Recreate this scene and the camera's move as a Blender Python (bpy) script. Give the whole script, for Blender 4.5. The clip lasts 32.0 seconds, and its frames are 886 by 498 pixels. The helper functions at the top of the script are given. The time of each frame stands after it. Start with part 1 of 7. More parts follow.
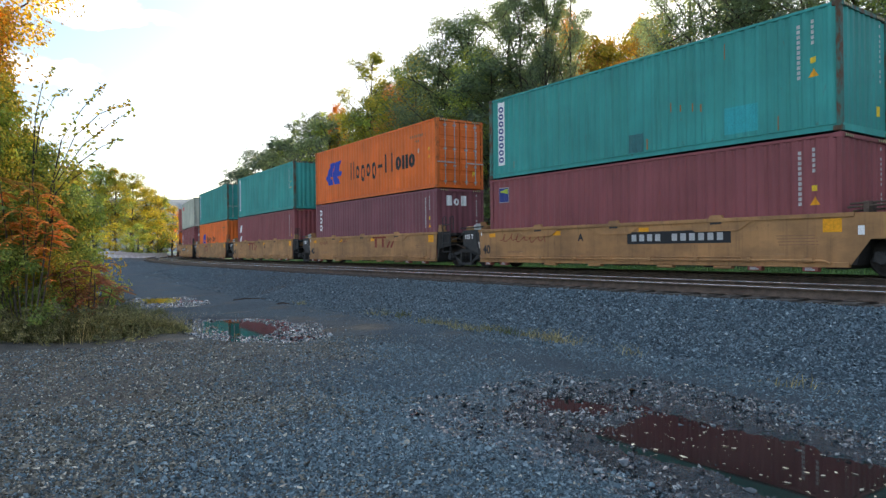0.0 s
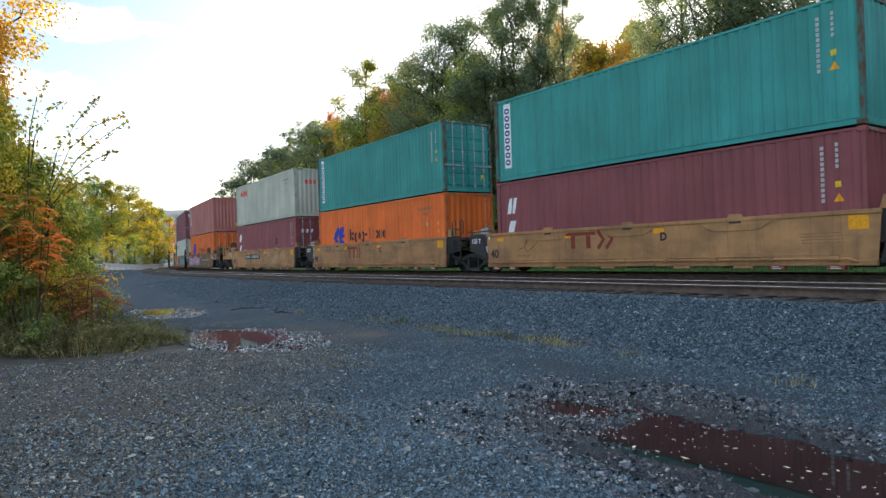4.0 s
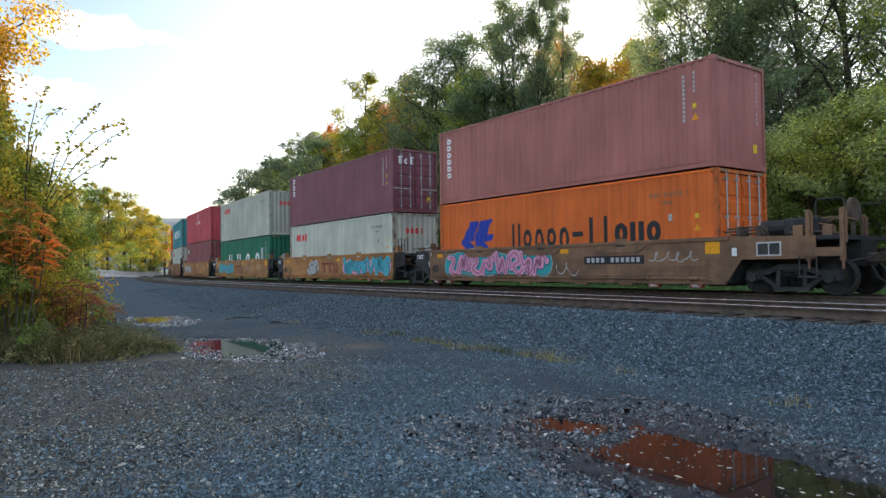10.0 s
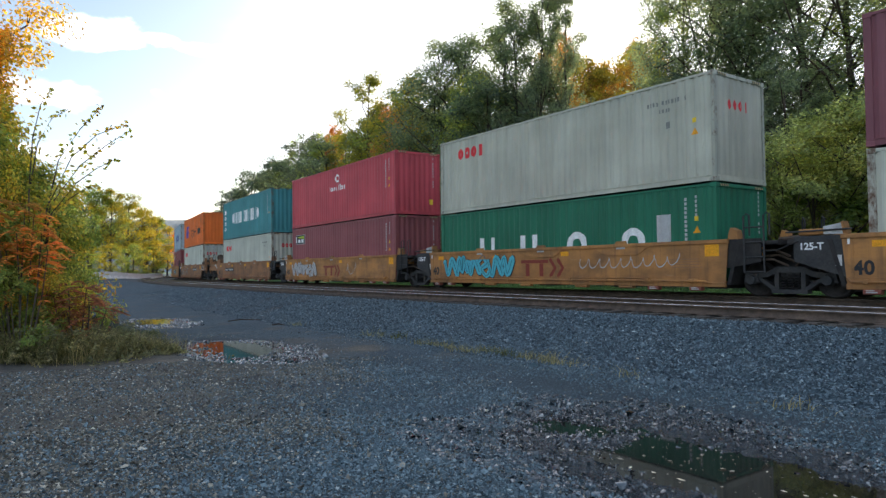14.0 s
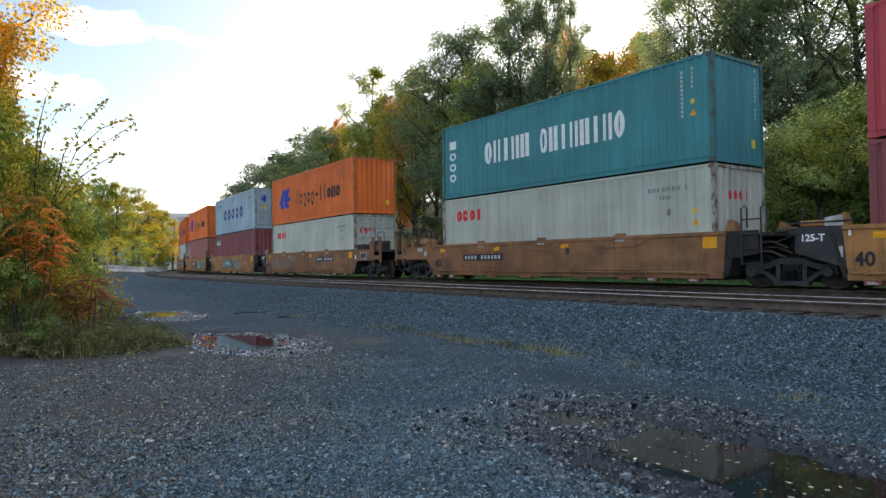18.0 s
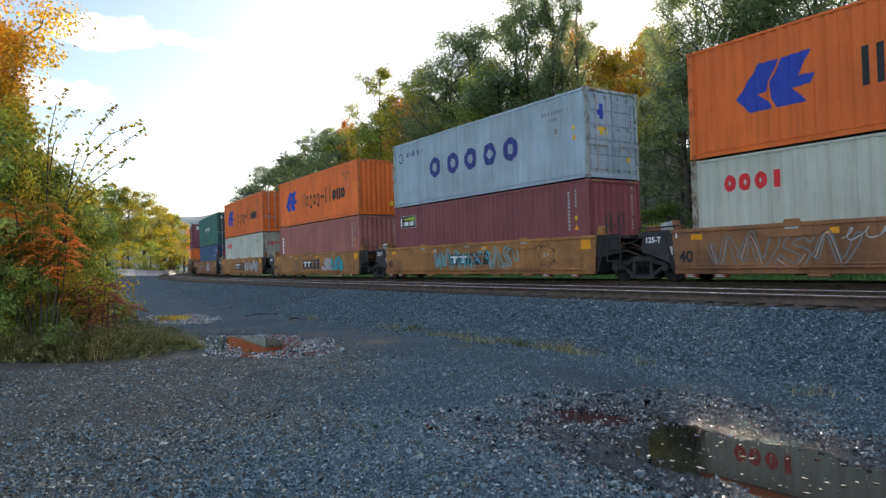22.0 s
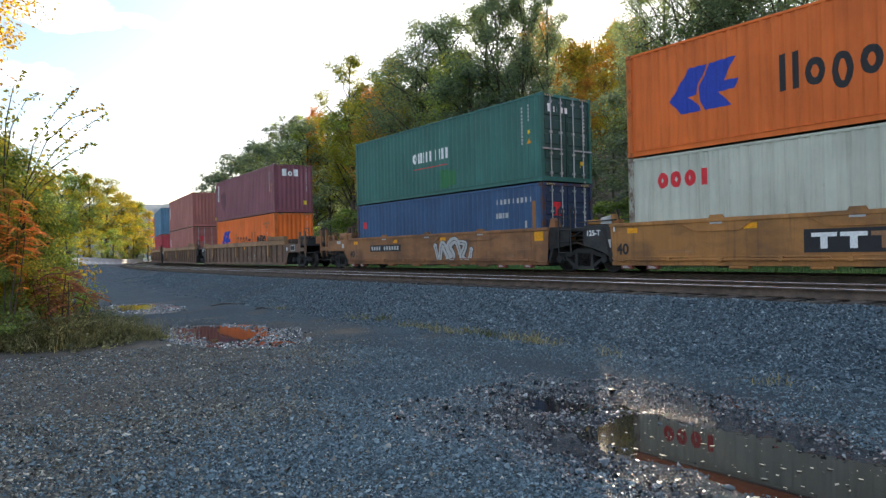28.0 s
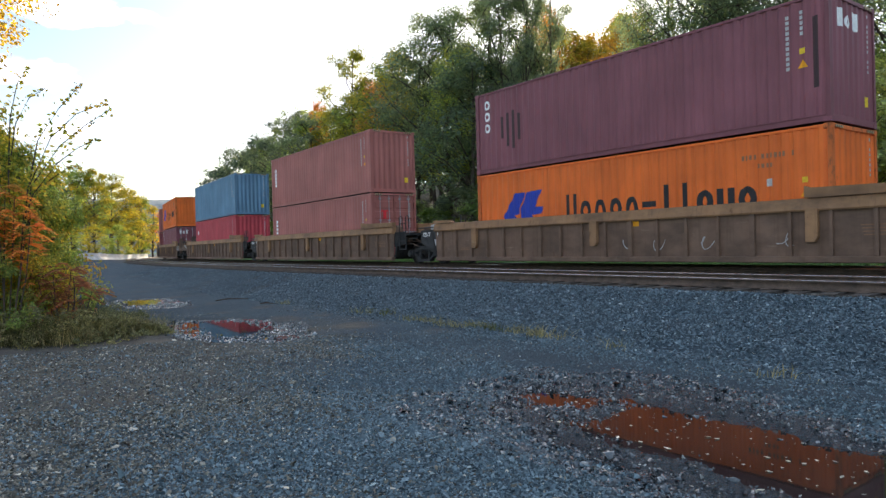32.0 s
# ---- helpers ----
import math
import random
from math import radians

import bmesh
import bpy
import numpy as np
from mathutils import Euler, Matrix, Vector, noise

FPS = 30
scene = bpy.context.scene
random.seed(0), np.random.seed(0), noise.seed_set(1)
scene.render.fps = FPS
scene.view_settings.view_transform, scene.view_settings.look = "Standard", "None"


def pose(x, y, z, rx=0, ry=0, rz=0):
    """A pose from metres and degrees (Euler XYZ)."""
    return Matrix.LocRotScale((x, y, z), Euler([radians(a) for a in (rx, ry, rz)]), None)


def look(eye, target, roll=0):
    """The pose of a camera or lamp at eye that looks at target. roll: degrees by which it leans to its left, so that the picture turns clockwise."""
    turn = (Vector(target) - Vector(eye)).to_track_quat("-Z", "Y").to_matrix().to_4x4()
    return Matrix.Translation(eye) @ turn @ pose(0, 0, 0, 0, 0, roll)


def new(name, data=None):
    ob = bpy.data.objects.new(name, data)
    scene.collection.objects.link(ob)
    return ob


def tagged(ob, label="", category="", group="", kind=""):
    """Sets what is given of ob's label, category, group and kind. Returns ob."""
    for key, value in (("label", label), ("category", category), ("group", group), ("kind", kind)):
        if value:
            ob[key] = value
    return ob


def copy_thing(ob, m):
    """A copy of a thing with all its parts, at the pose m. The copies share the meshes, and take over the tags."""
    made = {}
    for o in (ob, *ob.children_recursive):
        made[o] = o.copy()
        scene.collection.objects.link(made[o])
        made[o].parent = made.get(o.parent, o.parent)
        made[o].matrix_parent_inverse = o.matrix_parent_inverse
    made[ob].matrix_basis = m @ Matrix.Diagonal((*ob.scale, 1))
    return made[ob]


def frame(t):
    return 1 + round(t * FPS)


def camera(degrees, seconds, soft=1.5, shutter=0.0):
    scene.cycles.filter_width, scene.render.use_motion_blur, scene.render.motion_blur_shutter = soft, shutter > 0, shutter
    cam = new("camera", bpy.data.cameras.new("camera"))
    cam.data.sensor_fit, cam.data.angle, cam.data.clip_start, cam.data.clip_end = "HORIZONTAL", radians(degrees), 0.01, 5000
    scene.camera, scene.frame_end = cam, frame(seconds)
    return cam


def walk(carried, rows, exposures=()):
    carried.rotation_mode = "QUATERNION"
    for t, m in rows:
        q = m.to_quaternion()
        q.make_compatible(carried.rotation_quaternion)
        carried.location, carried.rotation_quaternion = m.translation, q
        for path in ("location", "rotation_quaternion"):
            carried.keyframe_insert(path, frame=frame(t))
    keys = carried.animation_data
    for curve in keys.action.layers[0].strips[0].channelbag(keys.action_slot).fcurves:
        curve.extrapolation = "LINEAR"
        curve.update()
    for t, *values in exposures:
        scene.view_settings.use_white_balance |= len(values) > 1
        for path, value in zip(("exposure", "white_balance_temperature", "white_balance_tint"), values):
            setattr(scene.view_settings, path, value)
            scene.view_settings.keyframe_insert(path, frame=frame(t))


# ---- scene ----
cam = camera(67.3, 32.0, soft=1.4)
EYE = 0.773
VIEW = [
    (0, 89.922, 0.702, -0.001), (0.5, 89.971, 0.748, -0.010), (1, 90.041, 0.773, 0.016), (1.5, 90.037, 0.714, 0.031),
    (2, 90.066, 1.187, 0.005), (2.5, 90.295, 1.487, -0.015), (3, 90.288, 1.570, -0.089), (3.5, 90.432, 1.776, -0.130),
    (5.5, 90.189, 1.581, -0.601), (6, 90.133, 1.505, -0.724), (6.5, 90.118, 1.434, -0.751), (7, 90.128, 1.458, -0.337),
    (7.5, 90.363, 1.608, -0.127), (8, 90.466, 1.686, 0.138), (8.5, 90.518, 1.438, 0.227), (9, 91.253, 0.861, 0.195),
    (9.5, 91.414, 0.787, -0.460), (10, 91.534, 0.712, -0.537), (10.5, 91.692, 0.721, -0.625), (11, 91.801, 0.726, -0.650),
    (11.5, 91.786, 0.686, -0.781), (12, 91.785, 0.759, -1.151), (12.5, 91.825, 0.689, -1.075), (13, 91.738, 0.787, -0.581),
    (13.5, 91.773, 0.600, -0.390), (14, 91.725, 0.638, -0.330), (14.5, 91.491, 0.728, -0.313), (16.5, 91.184, 0.706, -0.072),
    (17, 91.120, 0.698, -0.048), (17.5, 91.086, 0.748, -0.005), (18, 91.075, 0.794, 0.062), (18.5, 91.106, 0.905, 0.116),
    (19, 91.209, 0.860, 0.113), (19.5, 91.203, 0.900, -0.032), (20, 91.118, 0.754, -0.166), (20.5, 91.041, 0.960, -0.361),
    (21, 91.136, 1.360, -0.356), (21.5, 91.405, 1.455, -0.244), (22, 91.035, 1.665, 0.906), (22.5, 90.520, 1.933, 1.400),
    (23, 90.338, 2.033, 1.959), (23.5, 90.342, 2.017, 2.047), (24, 90.447, 1.938, 2.149), (24.5, 90.507, 1.820, 1.981),
    (25, 90.308, 1.105, 0.622), (25.5, 90.176, 0.980, -0.588), (27.5, 90.179, 1.261, -1.904), (28, 90.137, 1.275, -1.756),
    (28.5, 90.003, 1.194, -1.774), (29, 89.860, 1.519, -1.694), (29.5, 89.696, 1.517, -1.666), (30, 89.805, 1.550, -1.687),
    (30.5, 89.809, 1.597, -1.714), (31, 89.832, 1.776, -1.448), (31.5, 89.776, 1.639, -1.431), (32, 89.630, 1.529, -1.418),
]
walk(cam, [(t, pose(0, 0, EYE, rx, ry, rz)) for t, rx, ry, rz in VIEW], exposures=[(0.0, 0.62, 6250, 13), (9.5, 0.6, 6250, 13), (11.5, 0.46, 6220, 13), (25.0, 0.48, 6250, 13), (27.5, 0.58, 6280, 13), (32.0, 0.59, 6280, 13)])

# ---- light ----
SUN_AZ, SUN_EL = 14.3, 18.0      # degrees clockwise from +y, and above the horizon
sky_world = bpy.data.worlds.new("sky")
scene.world = sky_world
sky_world.use_nodes = True


def make_sky():
    nt = sky_world.node_tree
    n, l = nt.nodes, nt.links
    n.clear()
    out, bg = n.new("ShaderNodeOutputWorld"), n.new("ShaderNodeBackground")
    sky = n.new("ShaderNodeTexSky")
    sky.sky_type, sky.sun_disc = "NISHITA", False
    sky.sun_elevation, sky.sun_rotation = radians(SUN_EL), radians(SUN_AZ)
    sky.air_density, sky.dust_density, sky.ozone_density = 1.0, 1.2, 1.2
    bg.inputs["Strength"].default_value = SKY_STRENGTH
    co = n.new("ShaderNodeTexCoord")
    way = co.outputs["Generated"]

    def calc(op, *vals):
        m = n.new("ShaderNodeMath")
        m.operation = op
        for k, v in enumerate(vals):
            if isinstance(v, (int, float)):
                m.inputs[k].default_value = v
            else:
                l.new(v, m.inputs[k])
        return m.outputs[0]

    def step(v, lo, hi):
        m = n.new("ShaderNodeMapRange")
        m.interpolation_type = "SMOOTHSTEP"
        m.inputs["From Min"].default_value, m.inputs["From Max"].default_value = lo, hi
        l.new(v, m.inputs["Value"])
        return m.outputs["Result"]

    def noise(scale, stretch, detail=7):
        mp, ns = n.new("ShaderNodeMapping"), n.new("ShaderNodeTexNoise")
        mp.inputs["Scale"].default_value = stretch
        ns.inputs["Scale"].default_value, ns.inputs["Detail"].default_value, ns.inputs["Roughness"].default_value = scale, detail, 0.52
        l.new(way, mp.inputs["Vector"])
        l.new(mp.outputs["Vector"], ns.inputs["Vector"])
        return ns.outputs["Fac"]

    def reach(centre, size):
        """Distance from a direction, in parts of a size."""
        d, k, q = n.new("ShaderNodeVectorMath"), n.new("ShaderNodeVectorMath"), n.new("ShaderNodeVectorMath")
        d.operation, k.operation, q.operation = "SUBTRACT", "DIVIDE", "LENGTH"
        l.new(way, d.inputs[0])
        d.inputs[1].default_value = Vector(centre).normalized()
        l.new(d.outputs[0], k.inputs[0])
        k.inputs[1].default_value = size
        l.new(k.outputs[0], q.inputs[0])
        return q.outputs["Value"]

    # broken cloud cover with one clear stretch of sky, and thin haze round the sun
    cover = step(noise(1.7, (2.6, 2.6, 9.0)), 0.485, 0.635)
    clear = step(reach((-0.52, 0.84, 0.27), (0.42, 0.42, 0.3)), 0.55, 1.1)
    fac = calc("MULTIPLY", cover, clear)
    dot = n.new("ShaderNodeVectorMath")
    dot.operation = "DOT_PRODUCT"
    l.new(way, dot.inputs[0])
    dot.inputs[1].default_value = (math.sin(radians(SUN_AZ)) * math.cos(radians(SUN_EL)), math.cos(radians(SUN_AZ)) * math.cos(radians(SUN_EL)), math.sin(radians(SUN_EL)))
    veil = calc("MULTIPLY", step(calc("ADD", dot.outputs["Value"], calc("MULTIPLY", calc("SUBTRACT", noise(2.2, (2, 2, 7)), 0.5), 0.12)), 0.85, 0.97), 0.85)
    fac = calc("MAXIMUM", fac, veil)
    # small heaped clouds in the clear stretch
    puff = noise(11.0, (1.0, 1.0, 2.0), 6)
    for centre, size in PUFFS:
        fac = calc("MAXIMUM", fac, step(calc("ADD", calc("SUBTRACT", 1.0, reach(centre, size)), calc("MULTIPLY", calc("SUBTRACT", puff, 0.5), 2.8)), 0.15, 0.6))
    mx = n.new("ShaderNodeMixRGB")
    mx.inputs["Color2"].default_value = (*CLOUD, 1)
    l.new(fac, mx.inputs["Fac"])
    l.new(sky.outputs["Color"], mx.inputs["Color1"])
    l.new(mx.outputs["Color"], bg.inputs["Color"])
    l.new(bg.outputs["Background"], out.inputs["Surface"])


PUFFS = [((-0.515, 1, 0.372), (0.06, 0.06, 0.022)), ((-0.5, 1, 0.348), (0.085, 0.085, 0.016)), ((-0.425, 1, 0.352), (0.03, 0.03, 0.01)), ((-0.6, 1, 0.275), (0.13, 0.13, 0.026)), ((-0.62, 1, 0.19), (0.16, 0.16, 0.02)), ((-0.3, 1, 0.33), (0.09, 0.09, 0.012))]
SKY_STRENGTH = 0.15
CLOUD = (9.0, 9.2, 9.6)
make_sky()
sun_way = Vector((math.sin(radians(SUN_AZ)) * math.cos(radians(SUN_EL)), math.cos(radians(SUN_AZ)) * math.cos(radians(SUN_EL)), math.sin(radians(SUN_EL))))
sun = new("sun", bpy.data.lights.new("sun", "SUN"))
sun.data.energy, sun.data.angle, sun.data.color = 5.0, radians(0.53), (1.0, 0.84, 0.62)
sun.matrix_basis = look(sun_way * 100, (0, 0, 0))


# ---- materials ----
def shader(name, rough=0.7, metal=0.0, spec=0.5):
    m = bpy.data.materials.new(name)
    m.use_nodes = True
    b = m.node_tree.nodes["Principled BSDF"]
    b.inputs["Roughness"].default_value, b.inputs["Metallic"].default_value = rough, metal
    b.inputs["Specular IOR Level"].default_value = spec
    return m, m.node_tree, b


def tex_noise(nt, scale, detail=4, rough=0.55, stretch=None, coord="Object"):
    co, ns = nt.nodes.new("ShaderNodeTexCoord"), nt.nodes.new("ShaderNodeTexNoise")
    ns.inputs["Scale"].default_value, ns.inputs["Detail"].default_value, ns.inputs["Roughness"].default_value = scale, detail, rough
    src = co.outputs[coord]
    if stretch:
        mp = nt.nodes.new("ShaderNodeMapping")
        mp.inputs["Scale"].default_value = stretch
        nt.links.new(src, mp.inputs["Vector"])
        src = mp.outputs["Vector"]
    nt.links.new(src, ns.inputs["Vector"])
    return ns.outputs["Fac"]


def ramp(nt, fac, stops):
    r = nt.nodes.new("ShaderNodeValToRGB")
    els = r.color_ramp.elements
    els[0].position, els[0].color = stops[0][0], (*stops[0][1], 1)
    els[1].position, els[1].color = stops[-1][0], (*stops[-1][1], 1)
    for p, c in stops[1:-1]:
        els.new(p).color = (*c, 1)
    nt.links.new(fac, r.inputs["Fac"])
    return r.outputs["Color"]


def mix(nt, fac, a, b, mode="MIX"):
    m = nt.nodes.new("ShaderNodeMixRGB")
    m.blend_type = mode
    for sock, v in (("Fac", fac), ("Color1", a), ("Color2", b)):
        if isinstance(v, (int, float)):
            m.inputs[sock].default_value = v
        elif isinstance(v, tuple):
            m.inputs[sock].default_value = (*v, 1)
        else:
            nt.links.new(v, m.inputs[sock])
    return m.outputs["Color"]


def bump(nt, b, height, strength=0.3, dist=0.02):
    k = nt.nodes.new("ShaderNodeBump")
    k.inputs["Strength"].default_value, k.inputs["Distance"].default_value = strength, dist
    nt.links.new(height, k.inputs["Height"])
    nt.links.new(k.outputs["Normal"], b.inputs["Normal"])


def scaled(c, k):
    return tuple(min(1.0, v * k) for v in c)


def painted(name, colour, rust=0.25, rough=0.55, spread=0.0, grime=0.0):
    """Weathered paint on steel: faded patches, vertical streaks and rust."""
    m, nt, b = shader(name, rough, 0.0, 0.35)
    fade = ramp(nt, tex_noise(nt, 0.55, 5), [(0.3, scaled(colour, 1.0)), (0.7, scaled(colour, 1.42))])
    streak = ramp(nt, tex_noise(nt, 1.0, 6, 0.6, (3.2, 3.2, 0.22)), [(0.4, (0.78, 0.76, 0.73)), (0.62, (1.0, 1.0, 1.0))])
    col = mix(nt, 0.5, fade, streak, "MULTIPLY")
    spots = ramp(nt, tex_noise(nt, 3.4, 8, 0.68, (1.2, 1.2, 0.55)), [(0.66 - 0.06 * rust - spread, (0, 0, 0)), (0.73 - spread, (1, 1, 1))])
    tone = nt.nodes.new("ShaderNodeObjectInfo")
    shade = ramp(nt, tone.outputs["Random"], [(0.0, (0.9, 0.9, 0.9)), (1.0, (1.08, 1.08, 1.08))])
    col = mix(nt, 1.0, col, shade, "MULTIPLY")
    col = mix(nt, mix(nt, 1.0, spots, (rust, rust, rust), "MULTIPLY"), col, (0.11, 0.05, 0.025))
    if not grime:
        runs = ramp(nt, tex_noise(nt, 1.0, 6, 0.65, (7.0, 7.0, 0.35)), [(0.56, (0, 0, 0)), (0.74, (rust, rust, rust))])
        col = mix(nt, runs, col, scaled(colour, 0.45))
    else:
        soil = ramp(nt, tex_noise(nt, 0.9, 8, 0.66, (0.8, 1.0, 1.5)), [(0.44, (0, 0, 0)), (0.66, (grime, grime, grime))])
        col = mix(nt, soil, col, (0.085, 0.06, 0.045))
        drip = ramp(nt, tex_noise(nt, 1.0, 5, 0.6, (9.0, 9.0, 0.5)), [(0.55, (0, 0, 0)), (0.7, (grime * 0.75, grime * 0.75, grime * 0.75))])
        col = mix(nt, drip, col, (0.12, 0.075, 0.05))
        scuff = ramp(nt, tex_noise(nt, 1.0, 8, 0.7, (0.7, 1.0, 7.0)), [(0.62, (0, 0, 0)), (0.72, (grime * 0.6, grime * 0.6, grime * 0.6))])
        col = mix(nt, scuff, col, (0.42, 0.33, 0.24))
    nt.links.new(col, b.inputs["Base Color"])
    bump(nt, b, tex_noise(nt, 9.0, 4), 0.12, 0.01)
    return m


def mottled(name, a, c, scale=3.0, rough=0.8, bump_s=0.3, bump_scale=30.0, metal=0.0, dist=0.01, spec=0.4):
    m, nt, b = shader(name, rough, metal, spec)
    col = ramp(nt, tex_noise(nt, scale, 6, 0.6), [(0.32, a), (0.68, c)])
    fine = ramp(nt, tex_noise(nt, scale * 9, 4), [(0.3, (1.0, 1.0, 1.0)), (0.7, (1.56, 1.56, 1.56))])
    nt.links.new(mix(nt, 1.0, col, fine, "MULTIPLY"), b.inputs["Base Color"])
    bump(nt, b, tex_noise(nt, bump_scale, 4), bump_s, dist)
    return m


def leaf_shader(name, colours, glow=0.6):
    """Thin leaves: light passes through; every leaf has its own tone."""
    m = bpy.data.materials.new(name)
    m.use_nodes = True
    nt = m.node_tree
    nt.nodes.clear()
    out = nt.nodes.new("ShaderNodeOutputMaterial")
    geo, info = nt.nodes.new("ShaderNodeNewGeometry"), nt.nodes.new("ShaderNodeObjectInfo")
    steps = [(i / (len(colours) - 1), c) for i, c in enumerate(colours)]
    big = tex_noise(nt, 0.45, 3)
    add = nt.nodes.new("ShaderNodeMath")
    add.operation = "MULTIPLY_ADD"
    nt.links.new(geo.outputs["Random Per Island"], add.inputs[0])
    add.inputs[1].default_value = 0.45
    sub = nt.nodes.new("ShaderNodeMath")
    sub.operation = "MULTIPLY_ADD"
    sub.inputs[1].default_value, sub.inputs[2].default_value = 1.5, -0.5
    nt.links.new(big, sub.inputs[0])
    nt.links.new(sub.outputs[0], add.inputs[2])
    col = ramp(nt, add.outputs[0], steps)
    tone = ramp(nt, info.outputs["Random"], [(0.0, (0.9, 0.98, 0.94)), (1.0, (1.55, 1.42, 1.25))])
    col = mix(nt, 1.0, col, tone, "MULTIPLY")
    own = nt.nodes.new("ShaderNodeMath")
    own.operation = "FRACT"
    spin = nt.nodes.new("ShaderNodeMath")
    spin.operation = "MULTIPLY"
    spin.inputs[1].default_value = 91.7
    nt.links.new(geo.outputs["Random Per Island"], spin.inputs[0])
    nt.links.new(spin.outputs[0], own.inputs[0])
    col = mix(nt, 1.0, col, ramp(nt, own.outputs[0], [(0.0, (0.6, 0.62, 0.64)), (0.7, (1.05, 1.05, 1.0)), (1.0, (1.6, 1.56, 1.4))]), "MULTIPLY")
    dif, tra, gls = nt.nodes.new("ShaderNodeBsdfDiffuse"), nt.nodes.new("ShaderNodeBsdfTranslucent"), nt.nodes.new("ShaderNodeBsdfGlossy")
    gls.inputs["Roughness"].default_value = 0.45
    gls.inputs["Color"].default_value = (0.5, 0.5, 0.5, 1)
    m1, m2 = nt.nodes.new("ShaderNodeMixShader"), nt.nodes.new("ShaderNodeMixShader")
    m1.inputs[0].default_value, m2.inputs[0].default_value = glow, 0.05
    nt.links.new(col, dif.inputs["Color"])
    nt.links.new(mix(nt, 1.0, col, (1.9, 1.8, 1.0), "MULTIPLY"), tra.inputs["Color"])
    nt.links.new(dif.outputs[0], m1.inputs[1])
    nt.links.new(tra.outputs[0], m1.inputs[2])
    nt.links.new(m1.outputs[0], m2.inputs[1])
    nt.links.new(gls.outputs[0], m2.inputs[2])
    nt.links.new(m2.outputs[0], out.inputs["Surface"])
    return m


PAINT = {
    "teal": painted("teal_paint", (0.035, 0.27, 0.25), 0.5),
    "maroon": painted("maroon_paint", (0.235, 0.07, 0.078), 0.3),
    "plum": painted("plum_paint", (0.2, 0.072, 0.09), 0.25),
    "orange": painted("orange_paint", (0.72, 0.152, 0.023), 0.4),
    "grey": painted("pale_grey_paint", (0.42, 0.43, 0.36), 0.3),
    "white": painted("white_paint", (0.47, 0.49, 0.42), 0.45),
    "brick": painted("brick_red_paint", (0.37, 0.138, 0.12), 0.3),
    "green": painted("green_paint", (0.015, 0.15, 0.085), 0.25),
    "red": painted("red_paint", (0.44, 0.062, 0.08), 0.3),
    "sea": painted("sea_green_paint", (0.045, 0.21, 0.23), 0.4),
    "ice": painted("ice_blue_paint", (0.33, 0.43, 0.5), 0.35),
    "blue": painted("blue_paint", (0.04, 0.095, 0.2), 0.4),
    "sky": painted("sky_blue_paint", (0.11, 0.22, 0.33), 0.25),
    "pine": painted("pine_green_paint", (0.04, 0.145, 0.125), 0.5),
    "tan": painted("tan_paint", (0.41, 0.225, 0.095), 0.85, 0.7, 0.0, 0.45),
    "ochre": painted("ochre_paint", (0.4, 0.19, 0.06), 0.7, 0.7, 0.0, 0.6),
    "brown": painted("brown_paint", (0.24, 0.14, 0.08), 0.9, 0.75, 0.0, 0.7),
    "sienna": painted("sienna_paint", (0.29, 0.14, 0.062), 0.85, 0.75, 0.0, 0.65),
    "umber": painted("umber_paint", (0.17, 0.11, 0.078), 0.8, 0.75, 0.0, 0.7),
    "chord": painted("worn_chord_paint", (0.3, 0.175, 0.09), 0.9, 0.75, 0.0, 0.6),
}
# doors of these two boxes take a darker tone than their walls
DARKER_DOORS = {k: painted(k + "_darker_door", c, 0.5) for k, c in (("pine", (0.03, 0.075, 0.068)), ("blue", (0.028, 0.05, 0.1)))}
EDGE = {k: painted(k + "_edge_paint", c, 0.95, 0.7, s) for k, c, s in (("teal", (0.05, 0.17, 0.15), 0.16), ("white", (0.4, 0.4, 0.34), 0.13), ("sea", (0.05, 0.19, 0.2), 0.12), ("orange", (0.6, 0.15, 0.035), 0.08), ("grey", (0.38, 0.4, 0.34), 0.07), ("ice", (0.33, 0.4, 0.4), 0.1), ("blue", (0.035, 0.07, 0.15), 0.15))}
STEEL_BLACK = mottled("grimy_black_steel", (0.01, 0.01, 0.011), (0.03, 0.028, 0.026), 4, 0.75, 0.25, 40)
DARK_GREY = mottled("dark_grey_steel", (0.018, 0.021, 0.024), (0.045, 0.044, 0.043), 3, 0.7, 0.25, 40)
ROD_STEEL = mottled("galvanised_steel", (0.28, 0.29, 0.3), (0.45, 0.46, 0.47), 6, 0.5, 0.1, 50, 0.6)
RUST = mottled("rusty_steel", (0.05, 0.038, 0.03), (0.11, 0.08, 0.06), 5, 0.85, 0.4, 60)
WHEEL = mottled("wheel_steel", (0.02, 0.019, 0.019), (0.05, 0.045, 0.042), 6, 0.6, 0.2, 60, 0.4)
